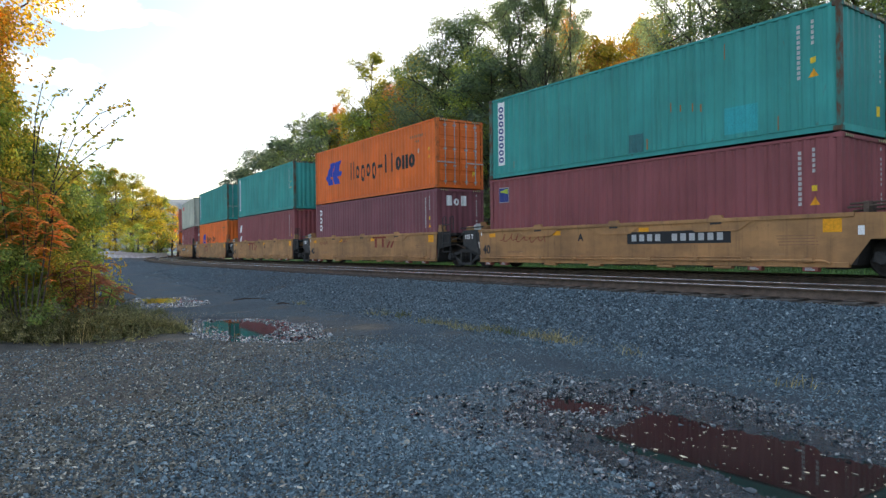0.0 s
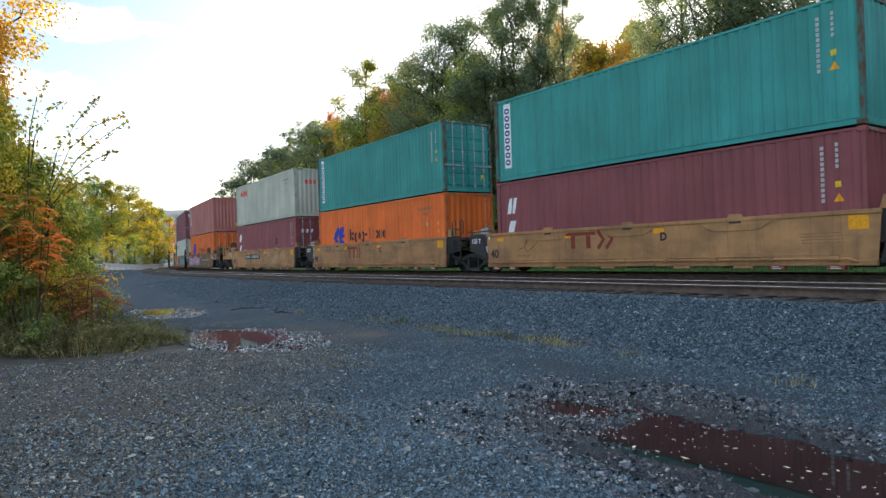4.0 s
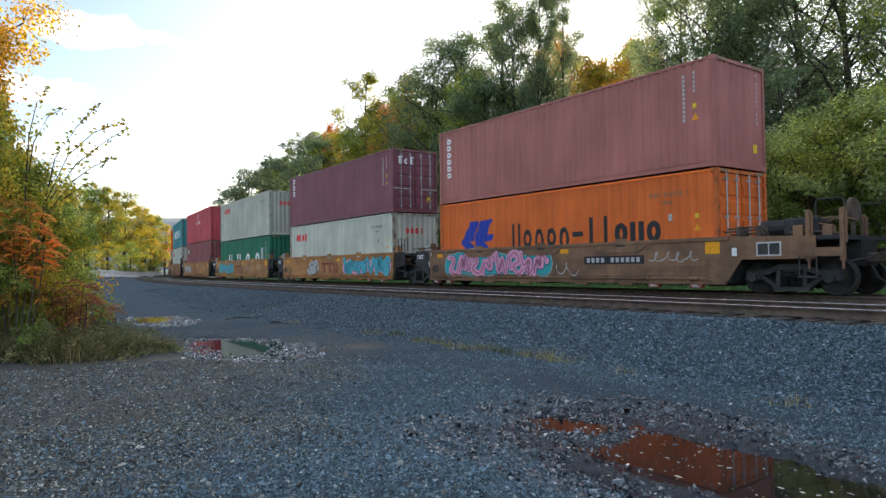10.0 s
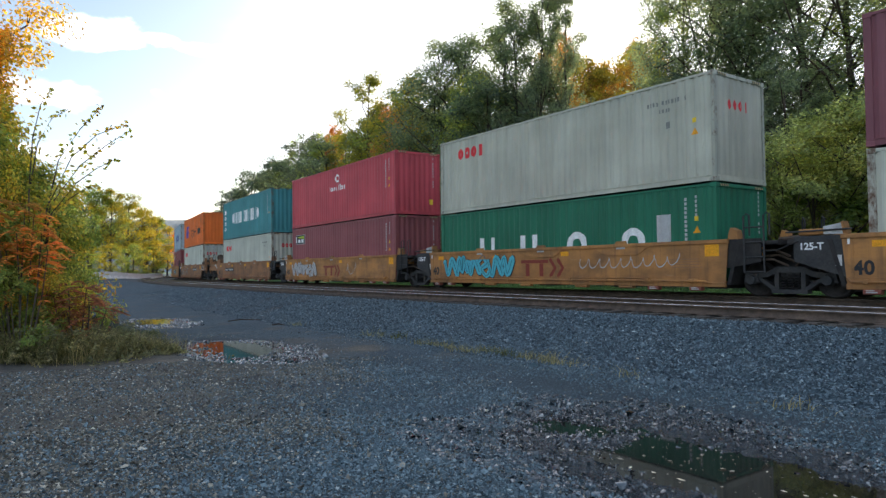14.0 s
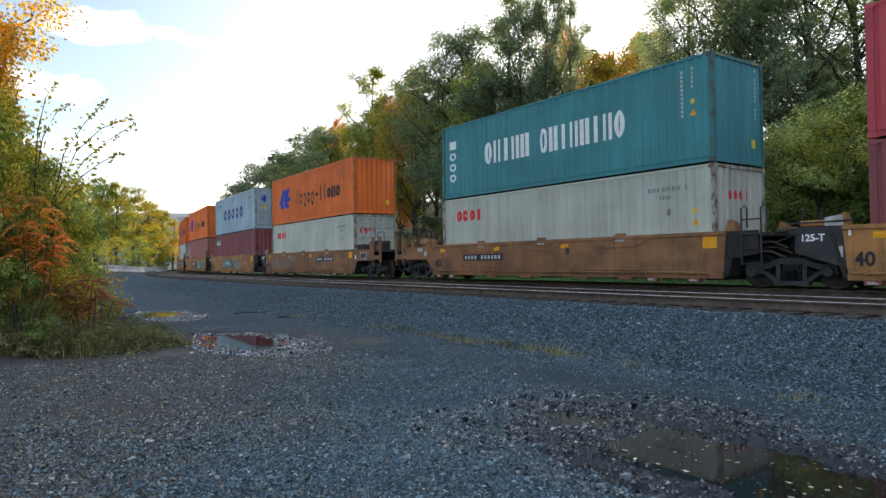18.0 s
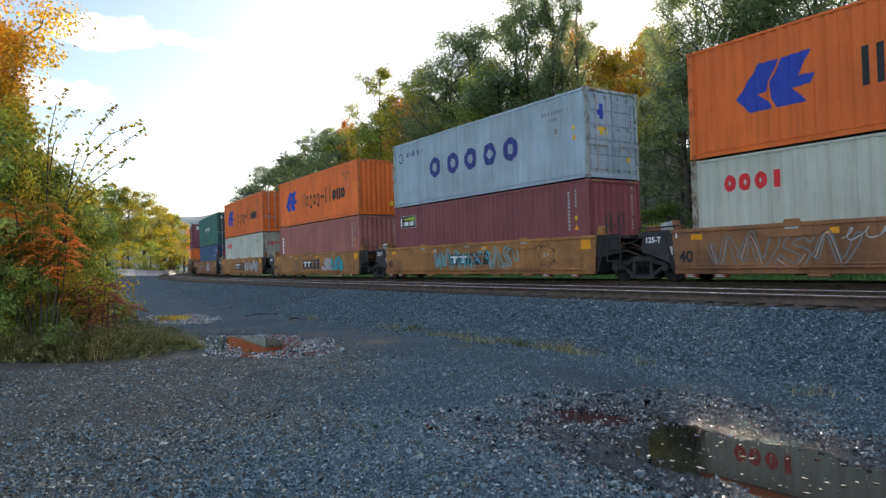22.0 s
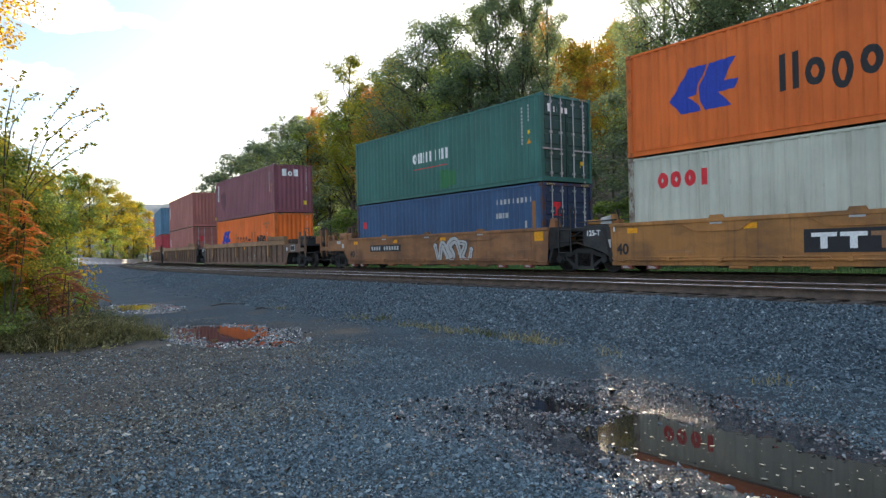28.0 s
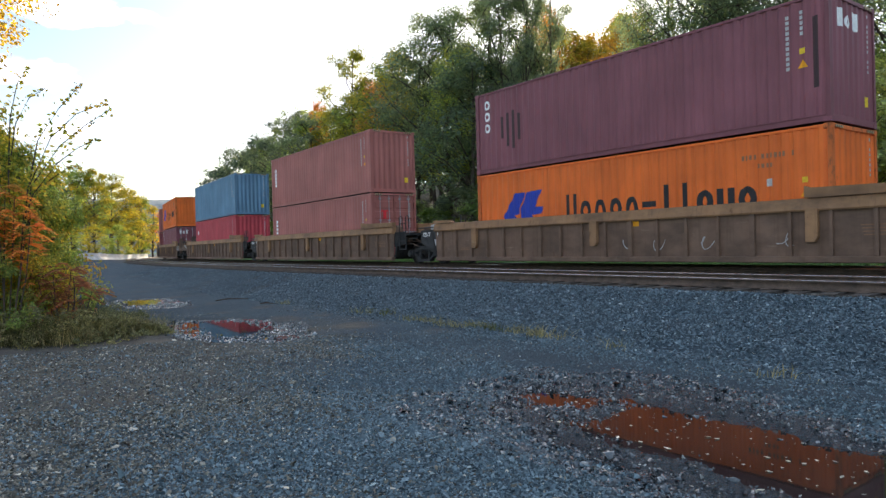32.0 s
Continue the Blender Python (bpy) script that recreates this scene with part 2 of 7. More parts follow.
INK = {k: mottled("mark_" + k, scaled(c, 0.85), c, 5, 0.65, 0.05) for k, c in dict(
    white=(0.72, 0.74, 0.74), black=(0.02, 0.022, 0.025), blue=(0.02, 0.05, 0.36), navy=(0.03, 0.05, 0.2), red=(0.62, 0.03, 0.04),
    yellow=(0.7, 0.5, 0.03), amber=(0.75, 0.33, 0.01), cyan=(0.08, 0.42, 0.5), pink=(0.62, 0.3, 0.45), oxide=(0.2, 0.035, 0.02),
    soot=(0.05, 0.028, 0.03), faded=(0.24, 0.13, 0.07), slate=(0.03, 0.13, 0.14), azure=(0.03, 0.33, 0.36), run=(0.3, 0.13, 0.04), silver=(0.42, 0.43, 0.43), lime=(0.35, 0.45, 0.05), patch=(0.03, 0.16, 0.06), pewter=(0.17, 0.18, 0.17), wine=(0.16, 0.01, 0.03), teal=(0.01, 0.1, 0.14), brick=(0.22, 0.07, 0.05)).items()}


# ---- mesh helpers ----
class Shape:
    """Collects boxes, tubes and sheets into one mesh."""

    def __init__(self):
        self.v, self.f = [], []

    def add(self, verts, faces):
        k = len(self.v)
        self.v.extend(verts)
        self.f.extend(tuple(i + k for i in f) for f in faces)
        return self

    def box(self, x0, x1, y0, y1, z0, z1):
        v = [(x, y, z) for x in (x0, x1) for y in (y0, y1) for z in (z0, z1)]
        return self.add(v, [(0, 1, 3, 2), (4, 6, 7, 5), (0, 4, 5, 1), (2, 3, 7, 6), (0, 2, 6, 4), (1, 5, 7, 3)])

    def block(self, x0, x1, y0, y1, z0, z1, c=0.015):
        """A box with chamfered upright and level edges along x."""
        ring = [(y0 + c, z0), (y1 - c, z0), (y1, z0 + c), (y1, z1 - c), (y1 - c, z1), (y0 + c, z1), (y0, z1 - c), (y0, z0 + c)]
        return self.prism(ring, x0, x1, "x")

    def prism(self, ring, a, b, axis="y"):
        """A polygon drawn along an axis: ring in (x, z) for y, (y, z) for x, (x, y) for z."""
        put = {"y": lambda p, w: (p[0], w, p[1]), "x": lambda p, w: (w, p[0], p[1]), "z": lambda p, w: (p[0], p[1], w)}[axis]
        n = len(ring)
        v = [put(p, a) for p in ring] + [put(p, b) for p in ring]
        return self.add(v, [tuple(range(n))[::-1], tuple(range(n, 2 * n))] + [(i, (i + 1) % n, n + (i + 1) % n, n + i) for i in range(n)])

    def tube(self, points, radii, seg=6):
        k = len(self.v)
        pts = [Vector(p) for p in points]
        if isinstance(radii, (int, float)):
            radii = [radii] * len(pts)
        for i, p in enumerate(pts):
            d = (pts[min(i + 1, len(pts) - 1)] - pts[max(i - 1, 0)]).normalized()
            a = d.cross(Vector((0.13, 0.21, 1)) if abs(d.z) < 0.9 else Vector((1, 0.1, 0))).normalized()
            b = d.cross(a)
            for j in range(seg):
                w = 2 * math.pi * j / seg
                self.v.append(tuple(p + (a * math.cos(w) + b * math.sin(w)) * radii[i]))
        for i in range(len(pts) - 1):
            for j in range(seg):
                self.f.append((k + i * seg + j, k + i * seg + (j + 1) % seg, k + (i + 1) * seg + (j + 1) % seg, k + (i + 1) * seg + j))
        self.f.append(tuple(k + j for j in range(seg))[::-1])
        self.f.append(tuple(k + (len(pts) - 1) * seg + j for j in range(seg)))
        return self

    def turned(self, profile, seg=20):
        """A solid of revolution about the y axis: profile of (y, radius)."""
        k, n = len(self.v), len(profile)
        for y, r in profile:
            for j in range(seg):
                w = 2 * math.pi * j / seg
                self.v.append((r * math.cos(w), y, r * math.sin(w)))
        for i in range(n - 1):
            for j in range(seg):
                self.f.append((k + i * seg + j, k + i * seg + (j + 1) % seg, k + (i + 1) * seg + (j + 1) % seg, k + (i + 1) * seg + j))
        self.f.append(tuple(k + j for j in range(seg))[::-1])
        self.f.append(tuple(k + (n - 1) * seg + j for j in range(seg)))
        return self

    def weld(self):
        """Joins corners that lie on one another."""
        seen, where, v = {}, [], []
        for p in self.v:
            k = tuple(round(c, 4) for c in p)
            if k not in seen:
                seen[k] = len(v)
                v.append(p)
            where.append(seen[k])
        f = [tuple(dict.fromkeys(where[i] for i in q)) for q in self.f]
        self.v, self.f = v, [q for q in f if len(q) > 2]
        return self

    def mesh(self, name, smooth=False):
        me = bpy.data.meshes.new(name)
        me.from_pydata(self.v, [], self.f)
        if smooth:
            me.polygons.foreach_set("use_smooth", [True] * len(me.polygons))
        me.update()
        return me


def part(name, shape, material, parent=None, label="", m=None, smooth=False):
    """Links a shape, or a ready mesh, as ONE object; the material sits on the object, so that meshes can be shared."""
    me = shape.mesh(name, smooth) if isinstance(shape, Shape) else shape
    if not me.materials:
        me.materials.append(None)
    ob = new(name, me)
    ob.material_slots[0].link, ob.material_slots[0].material = "OBJECT", material
    ob.parent = parent
    if m is not None:
        ob.matrix_basis = m
    return tagged(ob, label)


def empty(name, label, category, group="", kind=""):
    e = new(name)
    e.empty_display_size = 0.3
    return tagged(e, label, category, group, kind)


def mesh_np(name, verts, faces, smooth=False):
    """A mesh from arrays: verts (n, 3), faces (m, k)."""
    me = bpy.data.meshes.new(name)
    verts, faces = np.asarray(verts, np.float32), np.asarray(faces, np.int32)
    me.vertices.add(len(verts))
    me.vertices.foreach_set("co", verts.ravel())
    me.loops.add(faces.size)
    me.loops.foreach_set("vertex_index", faces.ravel())
    me.polygons.add(len(faces))
    me.polygons.foreach_set("loop_start", np.arange(0, faces.size, faces.shape[1], dtype=np.int32))
    me.polygons.foreach_set("loop_total", np.full(len(faces), faces.shape[1], np.int32))
    if smooth:
        me.polygons.foreach_set("use_smooth", np.ones(len(faces), bool))
    me.update(calc_edges=True)
    return me


# ---- the line of the track ----
# s runs along the loaded track, away from the camera; n is the offset towards the camera.
TRACK_S = np.arange(-90.0, 420.0, 0.5)
_u = TRACK_S / 100
_bend = np.where(TRACK_S < 0, -0.0003, -0.0003 - 0.0077 * _u + 0.0029 * _u**2)
_bend = np.where(TRACK_S > 105, -0.0052 * np.exp(-((TRACK_S - 105) / 60) ** 2), _bend)
_i0 = int(np.searchsorted(TRACK_S, 0.0))
TRACK_A = np.cumsum(_bend) * 0.5
TRACK_A = TRACK_A - TRACK_A[_i0] + 2.1897
TRACK_X, TRACK_Y = np.cumsum(np.cos(TRACK_A)) * 0.5, np.cumsum(np.sin(TRACK_A)) * 0.5
TRACK_X, TRACK_Y = TRACK_X - TRACK_X[_i0] + 7.469, TRACK_Y - TRACK_Y[_i0] + 18.678
GAP = 4.36      # between the two tracks


def on_track(s, n=0.0):
    x, y, a = (float(np.interp(s, TRACK_S, w)) for w in (TRACK_X, TRACK_Y, TRACK_A))
    return x - math.sin(a) * n, y + math.cos(a) * n, a


def track_pose(s, n=0.0, z=0.0):
    """A pose on the track whose +x is the way the train goes."""
    x, y, a = on_track(s, n)
    return pose(x, y, z, 0, 0, math.degrees(a) + 180)


def to_track(x, y):
    """s and n of points of the plan."""
    x, y = np.atleast_1d(x).astype(float), np.atleast_1d(y).astype(float)
    s, n = np.empty(len(x)), np.empty(len(x))
    for k in range(0, len(x), 20000):
        px, py = x[k:k + 20000, None], y[k:k + 20000, None]
        j = np.argmin((px - TRACK_X) ** 2 + (py - TRACK_Y) ** 2, 1)
        dx, dy = px[:, 0] - TRACK_X[j], py[:, 0] - TRACK_Y[j]
        c, d = np.cos(TRACK_A[j]), np.sin(TRACK_A[j])
        s[k:k + 20000], n[k:k + 20000] = TRACK_S[j] + dx * c + dy * d, -dx * d + dy * c
    return s, n


def smooth_np(a, b, x):
    t = np.clip((x - a) / (b - a), 0, 1)
    return t * t * (3 - 2 * t)


PUDDLES = [(2.0, 12.2, 1.15, 0.34, -0.884, 0.0, 0.006), (10.8, 11.9, 1.1, 0.32, -0.854, 0.0, 0.006), (-12.4, 11.92, 6.4, 0.58, -0.895, 0.07, -0.03), (-6.0, 11.9, 0.4, 0.24, -0.894, 0.0, -0.01), (3.2, 12.2, 1.4, 0.48, -0.885, 0.07, 0.012), (12.2, 11.85, 1.3, 0.42, -0.855, 0.07, 0.012)]   # s, n, half length, half width, level, depth, depth of the margin


def puddle_q(s, n, ps, pn, hl, hw):
    """1 at the edge of the open water of a puddle."""
    d = n - pn - 0.12 * np.sin(s * 1.3)
    e = np.clip(np.abs(s - ps) - (hl - hw), 0, None)
    return np.sqrt(e * e + d * d) / hw + 0.12 * np.sin(s * 9.0 + 3 * np.sin(n * 8.0)) * np.sin(n * 11.0 - 2 * s) + 0.14 * np.sin(s * 2.1 + n * 3.0) + 0.08 * np.sin(s * 5.3 - n * 2.0)


def waves(x, y, size, seed):
    """Cheap smooth noise in about -1..1."""
    r = np.random.RandomState(seed)
    z = np.zeros_like(x)
    for _ in range(7):
        a, p, k = r.uniform(0, 6.283), r.uniform(0, 6.283), r.uniform(0.6, 1.9) / size
        z += np.sin((x * np.cos(a) + y * np.sin(a)) * k * 2 + p + 1.3 * np.sin((x * np.sin(a) - y * np.cos(a)) * k + p))
    return z / 4


def ground_z(x, y):
    s, n = to_track(x, y)
    x, y = np.atleast_1d(x), np.atleast_1d(y)
    low = -0.85 + 0.95 * smooth_np(12, 75, s) + 0.25 * smooth_np(13.5, 20, n)
    low = low + 0.035 * waves(x, y, 1.6, 3) + 0.012 * waves(x, y, 0.4, 4)
    road = 0.05 * np.exp(-((n - 13.8) / 1.2) ** 2)
    low = low + road
    for ps, pn, hl, hw, lev, deep, rim in PUDDLES:
        q = puddle_q(s, n, ps, pn, hl, hw)
        deep = deep * (1.0 if rim > 0 else smooth_np(-6.3, -7.7, s))        # the large puddle runs out in shallows
        depth = deep * np.clip(1.15 - q, 0, 1) + rim * smooth_np(0.9, 1.35, q) + 0.01 * (q < 1) + (0.013 * waves(x, y, 0.16, 5) + 0.016 * waves(x, y, 0.5, 15)) * (0.6 if rim < 0 else 1)
        w = 1 - smooth_np(1.9, 3.0, q)
        low = low * (1 - w) + (lev - depth) * w
    toe = 8.7 + 0.25 * waves(x, y, 2.5, 6)
    t = np.clip((n - 6.05) / (toe - 6.05), 0, 1)
    bed = -0.215 + 0.012 * waves(x, y, 0.5, 8)
    z = bed * (1 - t) + low * t
    z = np.where(n > toe, low, z)
    back = np.clip(-2.9 - n, 0, None)
    verge = -0.25 - 0.1 * smooth_np(0, 1.5, back) + 0.12 * smooth_np(2, 8, back)
    hill = 0.42 * np.clip(back - 7.5, 0, 26) + 0.12 * np.clip(back - 33.5, 0, 120)
    z = np.where(n < -2.9, verge + hill + 0.3 * waves(x, y, 6, 7) * smooth_np(4, 12, back), z)
    far = np.hypot(x, y)
    return z * (1 - smooth_np(350, 700, far)) - 0.3 * smooth_np(350, 700, far)


def ground_at(x, y):
    return float(ground_z(np.array([x]), np.array([y]))[0])


# ---- ground ----
def spaced(lo, hi, step, grow, reach_lo, reach_hi):
    mid = list(np.arange(lo, hi, step))
    up, d = [], step
    while (up[-1] if up else hi) < reach_hi:
        up.append((up[-1] if up else hi) + d)
        d *= grow
    down, d = [], step
    while (down[-1] if down else lo) > reach_lo:
        down.append((down[-1] if down else lo) - d)
        d *= grow
    return np.array(down[::-1] + mid + up)


def ground_shader():
    m, nt, b = shader("gravel_ground", 0.85, 0.0, 0.35)
    vor = nt.nodes.new("ShaderNodeTexVoronoi")
    vor.inputs["Scale"].default_value = 46
    co = nt.nodes.new("ShaderNodeTexCoord")
    nt.links.new(co.outputs["Object"], vor.inputs["Vector"])
    # both tones set darker: shade in the gaps under the loose stones
    shaded_stone = ramp(nt, vor.outputs["Color"], [(0.1, (0.013, 0.027, 0.035)), (0.5, (0.036, 0.066, 0.083)), (0.9, (0.1, 0.165, 0.2))])
    dirt = ramp(nt, tex_noise(nt, 0.5, 6, 0.6), [(0.35, (0.026, 0.0471, 0.0632)), (0.7, (0.0595, 0.0992, 0.126))])
    where = ramp(nt, tex_noise(nt, 0.8, 5), [(0.38, (0.25, 0.25, 0.25)), (0.62, (0.85, 0.85, 0.85))])
    gravel = mix(nt, where, dirt, shaded_stone)
    litter = ramp(nt, tex_noise(nt, 1.6, 7, 0.65), [(0.35, (0.064, 0.062, 0.053)), (0.6, (0.13, 0.115, 0.09)), (0.75, (0.23, 0.185, 0.125))])
    grass = ramp(nt, tex_noise(nt, 6, 6), [(0.3, (0.062, 0.136, 0.0434)), (0.7, (0.136, 0.248, 0.0744))])
    floor = ramp(nt, tex_noise(nt, 0.8, 6), [(0.3, (0.0372, 0.0434, 0.0248)), (0.7, (0.0992, 0.0806, 0.0434))])
    at = nt.nodes.new("ShaderNodeAttribute")
    at.attribute_name = "cover"
    sep = nt.nodes.new("ShaderNodeSeparateColor")
    nt.links.new(at.outputs["Color"], sep.inputs[0])
    gravel = mix(nt, at.outputs["Alpha"], gravel, litter)
    col = mix(nt, sep.outputs[0], gravel, grass)
    col = mix(nt, sep.outputs[1], col, floor)
    col = mix(nt, sep.outputs[2], col, (0.0174, 0.0298, 0.0384))
    nt.links.new(col, b.inputs["Base Color"])
    nt.links.new(ramp(nt, sep.outputs[2], [(0.0, (0.85, 0.85, 0.85)), (0.6, (0.8, 0.8, 0.8)), (1.0, (0.12, 0.12, 0.12))]), b.inputs["Roughness"])
    bump(nt, b, vor.outputs["Distance"], 0.7, 0.03)
    return m


def build_ground():
    gx = spaced(-8, 10, 0.13, 1.075, -2600, 2600)
    gy = spaced(3, 21, 0.13, 1.065, -2600, 3200)
    X, Y = (w.ravel() for w in np.meshgrid(gx, gy))
    Z = ground_z(X, Y)
    w, h = len(gx), len(gy)
    i = (np.arange(h - 1)[:, None] * w + np.arange(w - 1)).ravel()
    me = mesh_np("ground", np.stack([X, Y, Z], 1), np.stack([i, i + 1, i + w + 1, i + w], 1), True)
    s, n = to_track(X, Y)
    wet = np.zeros(len(X))
    for ps, pn, hl, hw, lev, deep, rim in PUDDLES:
        wet = np.maximum(wet, 1 - smooth_np(1.8, 3.4, puddle_q(s, n, ps, pn, hl, hw)))
    wet = np.maximum(wet, 0.55 * np.exp(-((n - 10.1) / 0.75) ** 2) * smooth_np(-1, -6, s))
    grass = smooth_np(-3.2, -3.9, n) * (1 - smooth_np(-9, -12, n)) + smooth_np(20, 26, n)
    wood = smooth_np(-9, -12, n)
    litter = 0.8 * smooth_np(-0.6, -4.0, X + 0.9 * waves(X, Y, 1.2, 31)) * (1 - smooth_np(13, 17, Y)) + 0.5 * smooth_np(0.35, 0.9, waves(X, Y, 0.7, 35)) * smooth_np(1.5, -0.5, X)
    litter = np.maximum(litter, 0.85 * smooth_np(5.9, 5.4, n) * smooth_np(-2.6, -1.8, n))
    c = np.stack([np.clip(grass, 0, 1), wood, np.clip(wet, 0, 1), np.clip(litter, 0, 1)], 1).astype(np.float32)
    at = me.attributes.new("cover", "FLOAT_COLOR", "POINT")
    at.data.foreach_set("color", c.ravel())
    g = part("ground", me, ground_shader())
    tagged(g, "grey gravel yard with dark damp wheel tracks and a ballast bank", "ground", kind="structure")


build_ground()


def water_shader():
    m, nt, b = shader("puddle_water", 0.03, 0.0, 0.5)
    b.inputs["IOR"].default_value = 1.33
    b.inputs["Specular IOR Level"].default_value = 0.33
    col = ramp(nt, tex_noise(nt, 1.2, 4), [(0.3, (0.012, 0.011, 0.01)), (0.7, (0.03, 0.027, 0.023))])
    nt.links.new(col, b.inputs["Base Color"])
    bump(nt, b, tex_noise(nt, 3.0, 2), 0.02, 0.01)
    return m


WATER = water_shader()


def build_puddles():
    for ps, pn, hl, hw, lev, deep, rim in PUDDLES:
        pts = []
        for k in range(48):
            a = 2 * math.pi * k / 48
            c, d = math.cos(a), math.sin(a)
            x, y, _ = on_track(ps + math.copysign(hl - hw, c) + 2.5 * hw * c, pn + 2.5 * hw * d)
            pts.append((x, y))
        sh = Shape().prism(pts, lev - 0.004, lev, "z")
        tagged(part("puddle", sh, WATER), "shallow still puddle of dark rainwater in the gravel", "puddle", "puddles on the gravel road", kind="structure")


build_puddles()


# ---- shipping containers ----
LONG, WIDE = 12.192, 2.438
PITCH, DEEP = 0.2774, 0.036
BREAKS = [(0.0, 0.0), (0.072, 0.0), (0.1387, 1.0), (0.2107, 1.0)]      # one wave: along, depth


def wave_depth(x):
    """Depth of the corrugation at a place along the wall."""
    u = (x + 60 * PITCH) % PITCH
    if u < 0.072:
        return 0.0
    if u < 0.1387:
        return DEEP * (u - 0.072) / 0.0667
    if u < 0.2107:
        return DEEP
    return DEEP * (PITCH - u) / 0.0667


def wave_stops(x0, x1):
    k = math.floor(x0 / PITCH) - 1
    xs = {round(x0, 5), round(x1, 5)}
    while k * PITCH < x1:
        xs.update(round(k * PITCH + a, 5) for a, _ in BREAKS if x0 < k * PITCH + a < x1)
        k += 1
    return sorted(xs)


def wall_mesh(x0, x1, z0, z1, name):
    """A corrugated wall in the plane y = 0; waves go in to +y."""
    sh, xs = Shape(), wave_stops(x0, x1)
    v = []
    for x in xs:
        d = wave_depth(x)
        v += [(x, d, z0), (x, d, z1)]
    return sh.add(v, [(2 * i, 2 * i + 2, 2 * i + 3, 2 * i + 1) for i in range(len(xs) - 1)]).mesh(name)


def mark_mesh(spans, x0, x1, waved=True, extra=0):
    """A flat mark on a wall, following its waves. spans(x) gives (low, high) pairs."""
    xs = wave_stops(x0, x1) if waved else [x0, x1]
    if extra:
        xs = sorted(set(xs) | {round(x0 + (x1 - x0) * i / extra, 5) for i in range(extra + 1)})
    sh = Shape()
    for a, b in zip(xs, xs[1:]):
        pa, pb = spans(a), spans(b)
        if len(pa) != len(pb):
            pa = pb = spans((a + b) / 2)
        da, db = (wave_depth(a), wave_depth(b)) if waved else (0, 0)
        for (l0, h0), (l1, h1) in zip(pa, pb):
            sh.add([(a, da - 0.003, l0), (b, db - 0.003, l1), (b, db - 0.003, h1), (a, da - 0.003, h0)], [(0, 1, 2, 3)])
    return sh.weld()


def merged(shapes):
    s = Shape()
    for q in shapes:
        s.add(q.v, q.f)
    return s


def poly_mark(points, x, z, w, h, waved=True):
    """A flat outline, drawn in parts of w and h, laid on a wall."""
    ring = [(x + a * w, z + b * h) for a, b in points]

    def spans(u):
        cuts = []
        for (x0, z0), (x1, z1) in zip(ring, ring[1:] + ring[:1]):
            if (x0 <= u) != (x1 <= u):
                cuts.append(z0 + (z1 - z0) * (u - x0) / (x1 - x0))
        cuts.sort()
        return list(zip(cuts[::2], cuts[1::2]))
    lo, hi = min(p[0] for p in ring) + 0.002, max(p[0] for p in ring) - 0.002
    return mark_mesh(spans, lo, hi, waved, 24)


def bar(x, z, w, h, waved=True):
    return mark_mesh(lambda u: [(z, z + h)], x, x + w, waved)


def oval_ring(x, z, w, h, t, waved=True):
    """A plain ring of stroke t."""
    cx, cz, a, b = x + w / 2, z + h / 2, w / 2, h / 2

    def spans(u):
        k = max(0.0, 1 - ((u - cx) / a) ** 2)
        o = b * math.sqrt(k)
        ki = 1 - ((u - cx) / max(a - t, 0.01)) ** 2
        if ki <= 0:
            return [(cz - o, cz), (cz, cz + o)]
        i = (b - t) * math.sqrt(ki)
        return [(cz - o, cz - i), (cz + i, cz + o)]
    return mark_mesh(spans, x, x + w, waved, 16)


def slant(x, z, w, h, lean, waved=True):
    """A plain slanted bar."""
    def spans(u):
        lo = (u - x - w) / lean * h if u > x + w else 0.0
        hi = (u - x) / lean * h if u < x + lean else h
        return [(z + max(0, lo), z + min(h, hi))]
    return mark_mesh(spans, x, x + w + lean, waved, 10)


def word(code, x, z, h, pitch, t, waved=True):
    """A row of plain bars and rings: i tall bar, o ring, O tall ring, u two bars, U two tall bars, - dash, p low ring, s short bar, blank."""
    out, xh = [], h * 0.72
    for k, c in enumerate(code):
        w, px = pitch * 0.8, x + k * pitch
        if c == "i":
            out.append(bar(px + w / 2 - t / 2, z, t, h, waved))
        elif c == "o":
            out.append(oval_ring(px, z, w, xh, t, waved))
        elif c == "p":
            out.append(oval_ring(px, z - h * 0.22, w, xh + h * 0.22, t, waved))
        elif c == "O":
            out.append(oval_ring(px, z, w, h, t, waved))
        elif c == "u":
            out += [bar(px, z, t, xh, waved), bar(px + w - t, z, t, xh, waved)]
        elif c == "U":
            out += [bar(px, z, t, h, waved), bar(px + w - t, z, t, h, waved)]
        elif c == "-":
            out.append(bar(px, z + h * 0.33, w, t, waved))
        elif c == "s":
            out.append(bar(px + w / 2 - t / 2, z, t, xh, waved))
        elif c == "b":
            out.append(bar(px, z, w, h, waved))
    return merged(out)


_cache = {}


def cached(key, make):
    if key not in _cache:
        _cache[key] = make()
        _cache[key].materials.append(None)
    return _cache[key]


